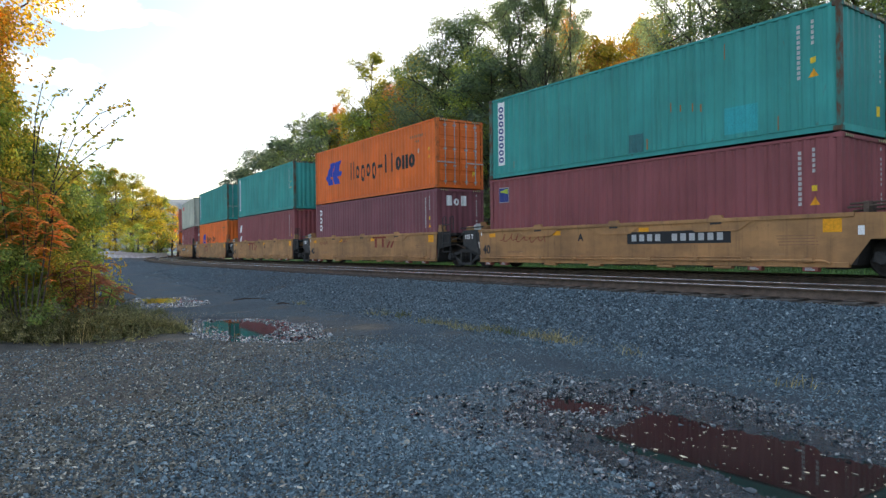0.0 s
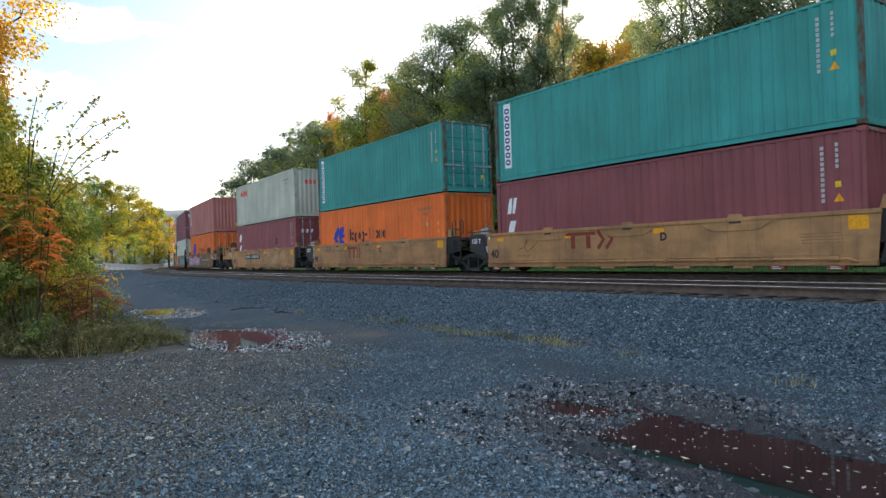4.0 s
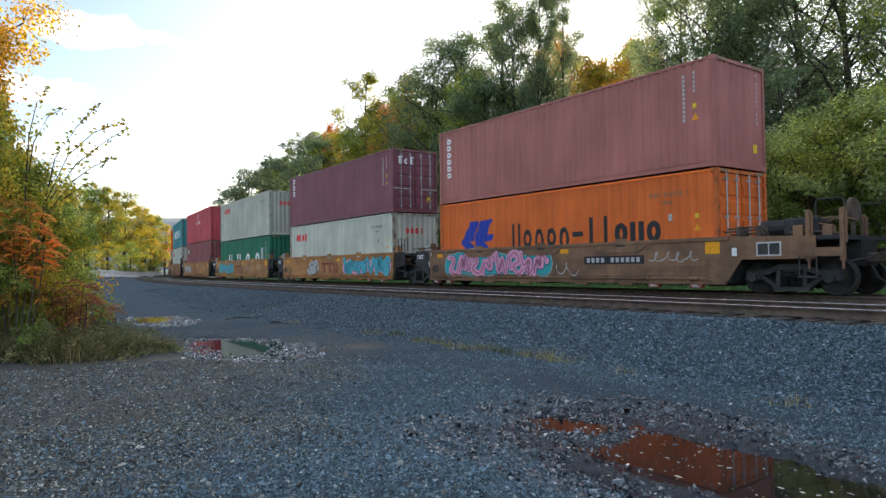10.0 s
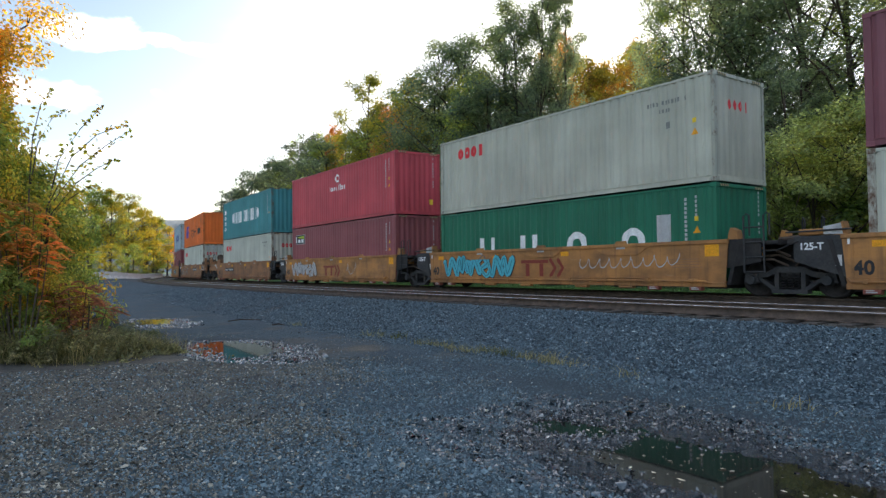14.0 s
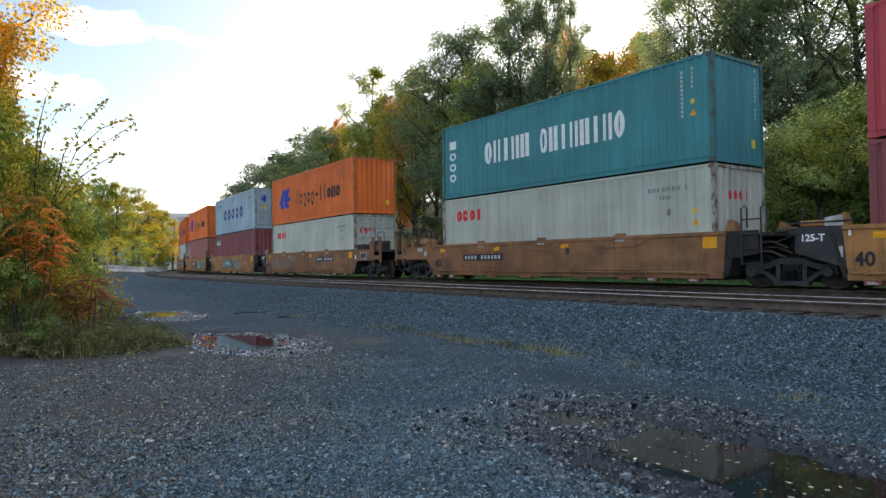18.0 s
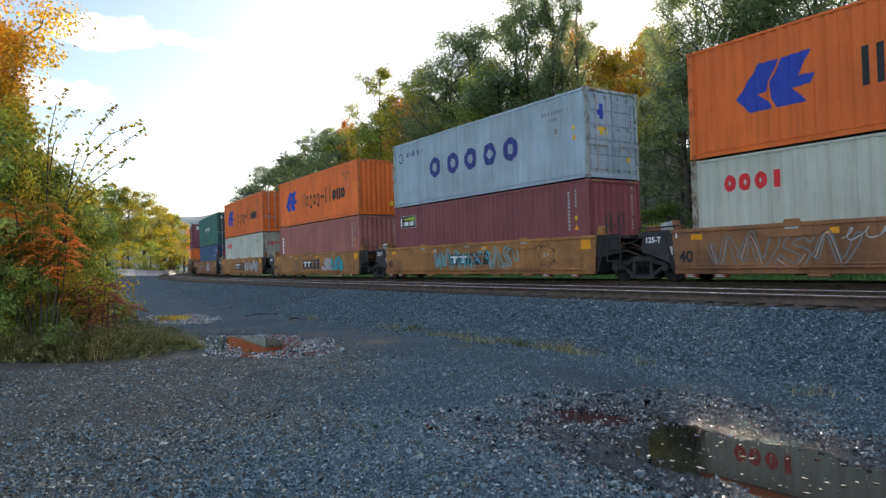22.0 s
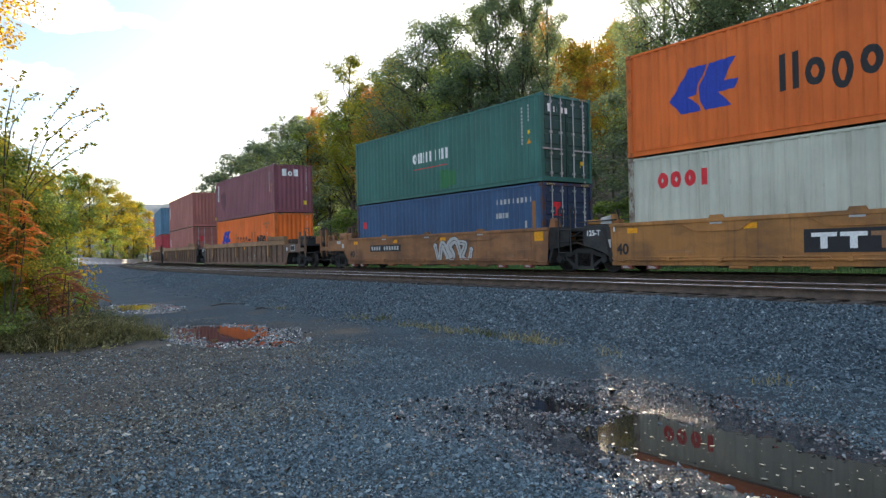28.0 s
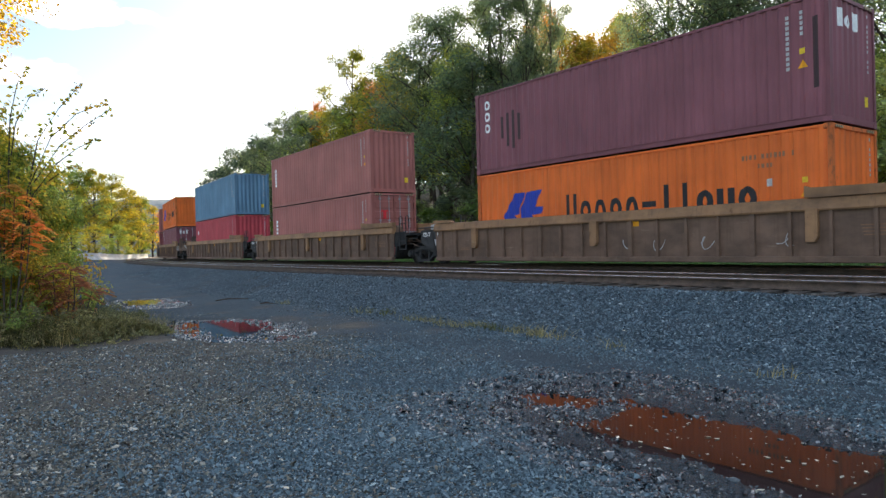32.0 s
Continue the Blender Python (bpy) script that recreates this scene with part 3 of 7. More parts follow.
def hazard_shader():
    """Worn yellow and black slanting stripes."""
    m, nt, b = shader("hazard_paint", 0.6)
    co, wv = nt.nodes.new("ShaderNodeTexCoord"), nt.nodes.new("ShaderNodeTexWave")
    mp = nt.nodes.new("ShaderNodeMapping")
    mp.inputs["Rotation"].default_value = (0, radians(35), 0)
    wv.inputs["Scale"].default_value = 3.6
    nt.links.new(co.outputs["Object"], mp.inputs["Vector"])
    nt.links.new(mp.outputs["Vector"], wv.inputs["Vector"])
    col = ramp(nt, wv.outputs["Fac"], [(0.45, (0.02, 0.02, 0.02)), (0.55, (0.5, 0.4, 0.2))])
    nt.links.new(col, b.inputs["Base Color"])
    return m


HAZARD = hazard_shader()


def container_meshes(H):
    hx, hy = LONG / 2, WIDE / 2
    g = {}
    g["side"] = cached(("side", H), lambda: wall_mesh(-hx + 0.11, hx - 0.11, 0.15, H - 0.08, "side_panel"))
    g["end"] = cached(("end", H), lambda: wall_mesh(-hy + 0.12, hy - 0.12, 0.15, H - 0.1, "end_panel"))

    def roof():
        sh = Shape()
        for k in range(44):
            x = -hx + 0.1 + k * (LONG - 0.2) / 44
            sh.box(x, x + 0.22, -hy + 0.05, hy - 0.05, H - 0.045, H - 0.022)
        return sh.box(-hx + 0.1, hx - 0.1, -hy + 0.05, hy - 0.05, H - 0.06, H - 0.04).mesh("roof")
    g["roof"] = cached(("roof", H), roof)
    g["floor"] = cached(("floor",), lambda: Shape().block(-hx + 0.1, hx - 0.1, -hy + 0.05, hy - 0.05, 0.06, 0.15, 0.02).mesh("floor"))
    g["post"] = cached(("post", H), lambda: Shape().prism([(-0.08, -0.07), (0.07, -0.07), (0.08, -0.05), (0.08, 0.08), (0.02, 0.08), (0.02, 0.02), (-0.08, 0.02)], 0.1, H - 0.1, "z").mesh("corner_post"))
    g["toprail"] = cached(("toprail",), lambda: Shape().block(-hx + 0.1, hx - 0.1, -0.03, 0.035, -0.085, -0.015, 0.008).mesh("top_rail"))
    g["botrail"] = cached(("botrail",), lambda: Shape().prism([(-0.012, 0.02), (0.035, 0.02), (0.035, 0.17), (-0.034, 0.17), (-0.034, 0.15), (-0.012, 0.145)], -hx + 0.1, hx - 0.1, "x").mesh("bottom_rail"))
    g["endtop"] = cached(("endtop",), lambda: Shape().prism([(-0.04, -0.1), (0.04, -0.1), (0.04, -0.01), (-0.04, -0.01)], -hy + 0.1, hy - 0.1, "y").mesh("end_header"))
    g["endbot"] = cached(("endbot",), lambda: Shape().prism([(-0.04, 0.02), (0.04, 0.02), (0.04, 0.17), (-0.04, 0.17)], -hy + 0.1, hy - 0.1, "y").mesh("end_sill"))
    g["stripe"] = cached(("stripe",), lambda: Shape().box(-0.2, 0.2, -0.012, 0.0, -0.03, 0.028).mesh("warning_stripe"))
    g["casting"] = cached(("casting",), lambda: Shape().block(-0.09, 0.09, -0.082, 0.082, -0.06, 0.06, 0.014).mesh("corner_casting"))

    def door():
        sh = Shape().box(-0.03, 0.0, 0.02, hy - 0.14, 0.18, H - 0.12)
        for k in range(5):
            z = 0.27 + k * (H - 0.5) / 5
            zz = z + (H - 0.5) / 5 - 0.13
            sh.prism([(0.0, z), (0.028, z + 0.03), (0.028, zz - 0.03), (0.0, zz)], 0.07, hy - 0.2, "y")
        for k in range(4):
            z = 0.35 + k * (H - 0.75) / 3
            sh.box(-0.01, 0.035, hy - 0.17, hy - 0.09, z, z + 0.12)
        return sh.mesh("door")
    g["door"] = cached(("door", H), door)

    def rod():
        sh = Shape().tube([(0.062, 0, 0.16), (0.062, 0, H - 0.1)], 0.02, 6)
        for z in (0.25, 0.9, 1.6, H - 0.3):
            sh.box(0.0, 0.09, -0.05, 0.05, z, z + 0.07)
        return sh.box(0.06, 0.1, -0.02, 0.4, 1.05, 1.1).mesh("lock_rod")
    g["rod"] = cached(("rod", H), rod)
    return g


def container(paint, label, H=2.896, doors=False, marks=(), end_marks=()):
    """A forty-foot steel box. +x is the way it travels; the side towards the camera is -y."""
    g, mat = container_meshes(H), PAINT[paint]
    edge = EDGE.get(paint, mat)
    hx, hy = LONG / 2, WIDE / 2
    c = empty("shipping_container", label, "container", "containers on the train")
    near = part("side_panel", g["side"], mat, c, m=pose(0, -hy + 0.012, 0))
    part("side_panel", g["side"], mat, c, m=pose(0, hy - 0.012, 0, 0, 0, 180))
    for sx in (-1, 1):
        if doors and sx > 0:
            for sy in (-1, 1):
                d = part("door", g["door"], DARKER_DOORS.get(paint, mat), c, m=Matrix.Translation((hx - 0.05, 0, 0)) @ Matrix.Diagonal((1, sy, 1, 1)))
                for y in (0.3, 0.78):
                    part("lock_rod", g["rod"], ROD_STEEL, d, m=pose(0, y, 0))
        else:
            part("end_panel", g["end"], mat, c, m=pose(sx * (hx - 0.03), 0, 0, 0, 0, 90 * sx))
        part("end_header", g["endtop"], edge, c, m=pose(sx * (hx - 0.05), 0, H))
        part("end_sill", g["endbot"], mat, c, m=pose(sx * (hx - 0.05), 0, 0))
        for sy in (-1, 1):
            turn = {(1, 1): 180, (1, -1): 90, (-1, -1): 0, (-1, 1): 270}[(sx, sy)]
            part("corner_post", g["post"], edge, c, m=pose(sx * (hx - 0.082), sy * (hy - 0.082), 0, 0, 0, turn))
            part("warning_stripe", g["stripe"], HAZARD, c, m=pose(sx * (hx - 0.4), sy * (hy - 0.026), H - 0.05, 0, 0, 0 if sy < 0 else 180))
            if sy < 0 and sx > 0:
                part("warning_stripe", g["stripe"], HAZARD, c, m=pose(hx - 0.008, -hy + 0.38, H - 0.055, 0, 0, 90))
                part("warning_stripe", g["stripe"], HAZARD, c, m=pose(hx - 0.008, hy - 0.38, H - 0.055, 0, 0, 90))
            for z in (0.06, H - 0.06):
                part("corner_casting", g["casting"], edge, c, m=pose(sx * (hx - 0.089), sy * (hy - 0.081), z))
    for sy in (-1, 1):
        part("top_rail", g["toprail"], mat, c, m=pose(0, sy * (hy - 0.035), H))
        part("bottom_rail", g["botrail"], mat, c, m=pose(0, sy * (hy - 0.035), 0))
    part("roof", g["roof"], mat, c)
    part("floor", g["floor"], STEEL_BLACK, c)
    for name, sh, ink in marks:
        ob = part(name, sh, INK[ink], near)
        if name == "number_column":
            tagged(ob, kind="stuff")
    for name, sh, ink in end_marks:
        ob = part(name, sh, INK[ink], c, m=pose(hx if doors else hx - 0.03, 0, 0, 0, 0, 90))
        if name == "number_column":
            tagged(ob, kind="stuff")
    return c


# ---- marks on the containers (plain shapes) ----
def number_column(x, z, h, rows=11):
    """A column of small white bars."""
    st = h / rows
    return merged([bar(x, z + k * st, 0.075, st * 0.68) for k in range(rows)])


def small_marks(H, paint):
    pale = paint in ("white", "grey", "ice")
    ink = "pewter" if pale else "silver"
    if paint == "orange":
        ink = "faded"
    if paint in ("white", "grey", "ice", "orange"):
        z = H - 0.62
        rows = [("number_bar", bar(4.0 + k * 0.1, z, 0.055, 0.115), ink) for k in (0, 1, 2, 3, 5, 6, 7, 8, 9, 10, 12)] + [("number_bar", bar(4.4 + k * 0.1, z - 0.22, 0.055, 0.1), ink) for k in range(4)]
        rows += [("notice", bar(4.6, 1.6, 0.15, 0.18), "pewter" if pale else "silver")]
    else:
        rows = [("number_column", number_column(5.12, H - 1.6, 1.3), ink), ("number_column", number_column(5.44, H - 0.85, 0.6, 5), ink)]
    return rows + [
            ("caution_mark", mark_mesh(lambda u: [(1.3, 1.3 + 0.2 * (1 - abs(u - 5.5) / 0.12))], 5.38, 5.62, True, 8), "amber"),
            ("caution_mark", bar(5.42, 1.62, 0.14, 0.13), "yellow")]


def end_small(paint):
    pale = paint in ("white", "grey", "ice")
    return [("number_column", merged([bar(0.82, 1.3 + k * 0.12, 0.05, 0.07) for k in (0, 1, 2, 4, 5, 6, 7, 8, 9, 11)]), "black" if pale else "silver"),
            ("caution_mark", bar(0.62, 0.5, 0.2, 0.24), "yellow")]


def glyphs(code, x, z, h, pitch, t, ink, waved=True):
    """A row of separate plain shapes."""
    out = []
    for k, c in enumerate(code):
        px, w, xh = x + k * pitch, pitch * 0.8, h * (0.72 if c == "u" else 1)
        if c in "uU":
            out += [("mark_shape", bar(px, z, t, xh, waved).weld(), ink), ("mark_shape", bar(px + w - t, z, t, xh, waved).weld(), ink)]
        elif c != " ":
            out.append(("mark_shape", word(c, px, z, h, pitch, t, waved).weld(), ink))
    return out


SAIL_A = [(0, 0.32), (0.31, 0.97), (0.57, 0.97), (0.42, 0.52), (0.42, 0.38), (0.29, 0.34), (0.46, 0.1), (0.47, 0), (0.18, 0)]
SAIL_B = [(0.61, 0.97), (0.96, 1.0), (0.79, 0.54), (1.0, 0.53), (0.93, 0.34), (0.72, 0.32), (0.9, 0), (0.52, 0), (0.45, 0.25), (0.445, 0.52)]


def orange_marks():
    logo = [("logo_shape", poly_mark(q, -4.72, 0.95, 1.95, 1.2), "blue") for q in (SAIL_A, SAIL_B)]
    return logo + glyphs("Uopop-iiouo", -1.8, 1.03, 0.86, 0.57, 0.16, "black")


def orange_marks_small():
    logo = [("logo_shape", poly_mark(q, -4.35, 1.12, 1.4, 0.86), "blue") for q in (SAIL_A, SAIL_B)]
    return logo + glyphs("Uopop-iiouo", -2.6, 1.24, 0.56, 0.35, 0.1, "black")


def ring_word(ink="red", x=-5.15, z=1.97, k=1.0):
    return glyphs("OOOi", x, z, 0.43 * k, 0.41 * k, 0.14 * k, ink)


def column_word(n, x=-5.7, z=0.6, size=0.26, ink="white", plate=None):
    out = []
    if plate:
        out.append(("name_plate", bar(x - 0.08, z - 0.1, 0.4, n * size * 1.08 + 0.2), plate))
    for k in range(n):
        q = oval_ring(x, z + k * size * 1.08, 0.22 if plate else 0.26, size * 0.85, 0.06 if plate else 0.08)
        if plate:
            q.v = [(a, b - 0.003, c) for a, b, c in q.v]
        out.append(("mark_shape", q, ink))
    return out


def wide_word(code, x, z, h, pitch, t, ink="white"):
    return glyphs(code, x, z, h, pitch, t, ink)


def teal_wear():
    """A dark patch, a fresh blue patch and small rust runs."""
    out = [("repair_patch", bar(0.28, 0.18, 0.5, 0.53), "slate"), ("repair_patch", bar(3.28, 0.28, 0.9, 0.68), "azure")]
    return out + [("rust_run", bar(x, z, 0.035, h), "run") for x, z, h in ((1.7, 1.15, 0.25), (2.0, 1.1, 0.18), (2.35, 1.05, 0.22), (2.6, 1.0, 0.2), (4.65, 0.2, 0.35), (-4.8, 0.3, 0.25), (0.9, 0.22, 0.3), (3.3, 2.2, 0.4))]


def soot():
    """Dark streaks that a fire left on the ridges of the wall."""
    return [("soot_streak", bar(x, z, 0.13, h), "soot") for x, z, h in ((-4.75, 1.15, 0.75), (-4.47, 0.85, 1.15), (-4.19, 0.75, 1.3), (-3.91, 1.0, 0.9), (5.72, 0.8, 1.6))]


def plate_mark(x, z, w, h, a, b):
    def proud(sh, d):
        sh.v = [(p, q - d, r) for p, q, r in sh.v]
        return sh
    out = [("name_plate", bar(x - 0.02, z - 0.02, w + 0.04, h + 0.04), "silver"), ("name_plate", proud(bar(x, z, w, h), 0.003), a)]
    out.append(("plate_beam", proud(mark_mesh(lambda u: [(z + h * (0.75 - 0.2 * (u - x) / w), z + h * (0.75 + 0.2 * (u - x) / w))], x + 0.2 * w, x + w - 0.03), 0.006), b))
    if w > 1:
        out += [("mark_shape", proud(bar(x + 0.24 + k * 0.17, z + 0.07, 0.12, h * 0.38), 0.006), "white") for k in range(6)] + [("plate_mark", proud(bar(x + 0.07, z + 0.05, 0.08, h * 0.75), 0.006), "white")]
    return out


HC, STD = 2.896, 2.591
# the train from its head backwards: place at the start, car style, upper box, lower box
KINDS = {
    "teal_patched": lambda: container("teal", "teal shipping container with repaired patches and rust runs", marks=teal_wear() + column_word(8, -5.55, 0.55, 0.24, "navy", "white") + small_marks(HC, "teal"), end_marks=end_small("teal")),
    "teal_plate": lambda: container("teal", "teal steel shipping container with a white name plate and rust runs", marks=column_word(8, -5.55, 0.55, 0.24, "navy", "white") + small_marks(HC, "teal"), end_marks=end_small("teal")),
    "teal_plate_doors": lambda: container("teal", "teal steel shipping container with locking rods on its doors", doors=True, marks=column_word(8, -5.55, 0.55, 0.24, "navy", "white") + small_marks(HC, "teal"), end_marks=end_small("teal")),
    "maroon_flag": lambda: container("maroon", "maroon corrugated container with a small blue badge", marks=plate_mark(-5.6, 2.05, 0.5, 0.5, "navy", "lime") + small_marks(HC, "maroon"), end_marks=end_small("maroon")),
    "orange_doors": lambda: container("orange", "orange container with a blue badge and double doors", doors=True, marks=orange_marks() + small_marks(HC, "orange"), end_marks=end_small("orange")),
    "orange_small": lambda: container("orange", "orange corrugated container with a small blue badge", marks=orange_marks_small() + small_marks(HC, "orange"), end_marks=end_small("orange")),
    "orange": lambda: container("orange", "orange corrugated container with a blue badge and dark markings", marks=orange_marks() + small_marks(HC, "orange"), end_marks=end_small("orange")),
    "maroon_tex": lambda: container("plum", "dark plum container with white upright markings", marks=column_word(3, -5.6, 1.45, 0.38) + small_marks(HC, "plum"), end_marks=wide_word("bob", -0.7, 2.2, 0.42, 0.36, 0.09) + end_small("plum")),
    "plum_sooty": lambda: container("plum", "dark plum container with sooty scorch streaks", marks=column_word(3, -5.6, 1.45, 0.38) + soot() + small_marks(HC, "plum"), end_marks=wide_word("bob", -0.7, 2.2, 0.42, 0.36, 0.09) + end_small("plum")),
    "plum_doors": lambda: container("plum", "dark plum container with doors facing forward", doors=True, marks=column_word(3, -5.6, 1.75, 0.34) + small_marks(HC, "plum"), end_marks=wide_word("bob", -0.9, 2.2, 0.36, 0.3, 0.08) + end_small("plum")),
    "maroon_ue": lambda: container("maroon", "maroon corrugated container with two large white marks", marks=[("name_mark", merged([slant(-5.55, 1.75, 0.16, 0.55, 0.12), slant(-5.3, 1.75, 0.12, 0.55, 0.12), slant(-5.55, 0.95, 0.3, 0.55, 0.12)]), "white")] + small_marks(HC, "maroon"), end_marks=end_small("maroon")),
    # the soot ink draws one dark smudge on this side
    "maroon_ue_doors": lambda: container("maroon", "maroon container with white marks and double doors", doors=True, marks=[("name_mark", merged([slant(-5.55, 1.75, 0.16, 0.55, 0.12), slant(-5.3, 1.75, 0.12, 0.55, 0.12), slant(-5.55, 0.95, 0.3, 0.55, 0.12)]), "white"), ("soot_patch", oval_ring(2.4, 1.35, 0.34, 0.42, 0.16), "soot")] + small_marks(HC, "maroon"), end_marks=wide_word("sss", -0.9, 1.95, 0.3, 0.3, 0.16) + end_small("maroon")),
    "grey": lambda: container("grey", "pale grey corrugated container with a small red mark", marks=ring_word("red", -4.92, 2.05) + small_marks(HC, "grey"), end_marks=glyphs("OOOi", -0.55, 1.95, 0.28, 0.26, 0.08, "red")),
    "white": lambda: container("white", "white corrugated container with a red mark and rust", marks=ring_word() + small_marks(HC, "white"), end_marks=glyphs("OOOi", -0.55, 1.95, 0.28, 0.26, 0.08, "red")),
    "white_doors": lambda: container("white", "white container with locking rods and a red mark", doors=True, marks=ring_word() + small_marks(HC, "white"), end_marks=glyphs("OOOi", -0.9, 1.9, 0.3, 0.24, 0.08, "red")),
    "brick_column": lambda: container("brick", "faded brick red container with an upright white mark", marks=column_word(6, -5.6, 1.0, 0.25) + small_marks(HC, "brick"), end_marks=end_small("brick")),
    "brick": lambda: container("brick", "faded brick red corrugated container", marks=column_word(5, -5.6, 1.2, 0.2) + small_marks(HC, "brick"), end_marks=end_small("brick")),
    "brick_doors": lambda: container("brick", "faded brick red container with double doors", doors=True, marks=column_word(4, -5.6, 1.3, 0.2) + small_marks(HC, "brick"), end_marks=[("name_plate", bar(-0.8, 1.7, 0.5, 0.4), "red")] + end_small("brick")),
    "green_wide": lambda: container("green", "green container with widely spaced large white marks", STD, marks=wide_word("U", -3.6, 0.7, 0.85, 1.05, 0.2) + wide_word("U", -1.37, 0.7, 0.85, 1.05, 0.24) + wide_word("O", 0.83, 0.7, 0.85, 1.05, 0.22) + wide_word("O", 3.0, 0.7, 0.85, 1.05, 0.22) + [("name_plate", bar(4.25, 0.8, 0.46, 1.05), "silver")] + small_marks(STD, "green"), end_marks=end_small("green")),
    "red_star": lambda: container("red", "deep red container with a white round mark", marks=[("logo_shape", oval_ring(-0.2, 2.1, 0.52, 0.42, 0.1), "white")] + wide_word("uouoiiou", -0.85, 1.68, 0.3, 0.23, 0.06) + small_marks(HC, "red"), end_marks=end_small("red")),
    "maroon_badge": lambda: container("maroon", "maroon container with a black and yellow badge", marks=plate_mark(-5.6, 1.98, 1.28, 0.5, "black", "lime") + small_marks(HC, "maroon"), end_marks=end_small("maroon")),
    "sea_wide": lambda: container("sea", "sea green container with a line of large white marks", marks=wide_word("OUiUU", -3.33, 1.1, 0.82, 0.5, 0.15) + wide_word("OUiUUiUO", -0.38, 1.1, 0.82, 0.46, 0.14) + wide_word("b", -5.55, 1.95, 0.32, 0.5, 0.1) + wide_word("O", -5.55, 1.5, 0.32, 0.5, 0.08) + wide_word("O", -5.55, 1.07, 0.32, 0.5, 0.08) + wide_word("O", -5.55, 0.65, 0.32, 0.5, 0.08) + small_marks(HC, "sea"), end_marks=end_small("sea")),
    "ice": lambda: container("ice", "ice blue container with large spaced dark blue rings", doors=True, marks=wide_word("O", -3.03, 1.05, 0.85, 1.0, 0.24, "navy") + wide_word("O", -1.72, 1.05, 0.85, 1.0, 0.24, "navy") + wide_word("O", -0.5, 1.05, 0.85, 1.0, 0.24, "navy") + wide_word("O", 0.7, 1.05, 0.85, 1.0, 0.24, "navy") + wide_word("O", 1.92, 1.05, 0.85, 1.0, 0.24, "navy") + wide_word("uuuu", -4.9, 2.2, 0.3, 0.33, 0.06, "navy") + [("logo_shape", oval_ring(-5.6, 2.0, 0.4, 0.45, 0.05), "navy")] + small_marks(HC, "ice"), end_marks=[("caution_mark", bar(-0.8, 1.9, 0.4, 0.5), "blue"), ("caution_mark", bar(-0.8, 1.4, 0.5, 0.25), "yellow")] + end_small("ice")),
    # two brighter green patches stand low on the near wall
    "pine_word": lambda: container("pine", "pine green container with a white mark and dark doors", doors=True, marks=wide_word("OUUiiUi", -1.35, 1.38, 0.42, 0.36, 0.1) + [("red_rule", bar(-1.3, 1.13, 2.3, 0.03), "red"), ("repair_patch", bar(0.5, 0.22, 0.55, 0.72), "patch"), ("repair_patch", bar(1.09, 0.3, 0.42, 0.56), "patch")] + small_marks(HC, "pine"), end_marks=wide_word("bsssss", -0.9, 2.3, 0.26, 0.2, 0.1) + end_small("pine")),
    "blue_doors": lambda: container("blue", "dark blue container with double doors", STD, doors=True, marks=[("name_plate", bar(-5.5, 1.5, 0.3, 0.3), "red")] + wide_word("iiiiiiiii", 3.75, 1.98, 0.17, 0.21, 0.09, "silver") + wide_word("bbbb", 3.75, 1.5, 0.18, 0.17, 0.09, "silver") + [("number_bar", bar(5.2, 1.12, 0.14, 0.24), "silver"), ("rust_run", bar(5.6, 0.5, 0.12, 1.5), "run")], end_marks=[("name_plate", bar(-0.75, 1.5, 0.4, 0.45), "red")] + end_small("blue")),
    "sky": lambda: container("sky", "sky blue corrugated container", marks=small_marks(HC, "sky"), end_marks=end_small("sky")),
    "red_plate": lambda: container("red", "bright red container with a small badge", marks=[("name_plate", bar(-5.4, 1.8, 0.3, 0.3), "white")] + small_marks(HC, "red"), end_marks=end_small("red")),
}


# ---- well cars ----
def wheelset_mesh():
    sh = Shape().tube([(0, -0.86, 0), (0, 0.86, 0)], 0.075, 8)
    for sy in (-1, 1):
        q = Shape().turned([(-0.07, 0.1), (-0.055, 0.15), (-0.03, 0.36), (-0.068, 0.375), (-0.068, 0.419), (0.055, 0.424), (0.06, 0.445), (0.085, 0.445), (0.085, 0.37), (0.03, 0.35), (0.03, 0.15), (0.06, 0.1)], 24)
        sh.add([(x, (y if sy < 0 else -y) + sy * 0.76, z) for x, y, z in q.v], q.f if sy < 0 else [f[::-1] for f in q.f])
    return sh.mesh("wheelset", True)


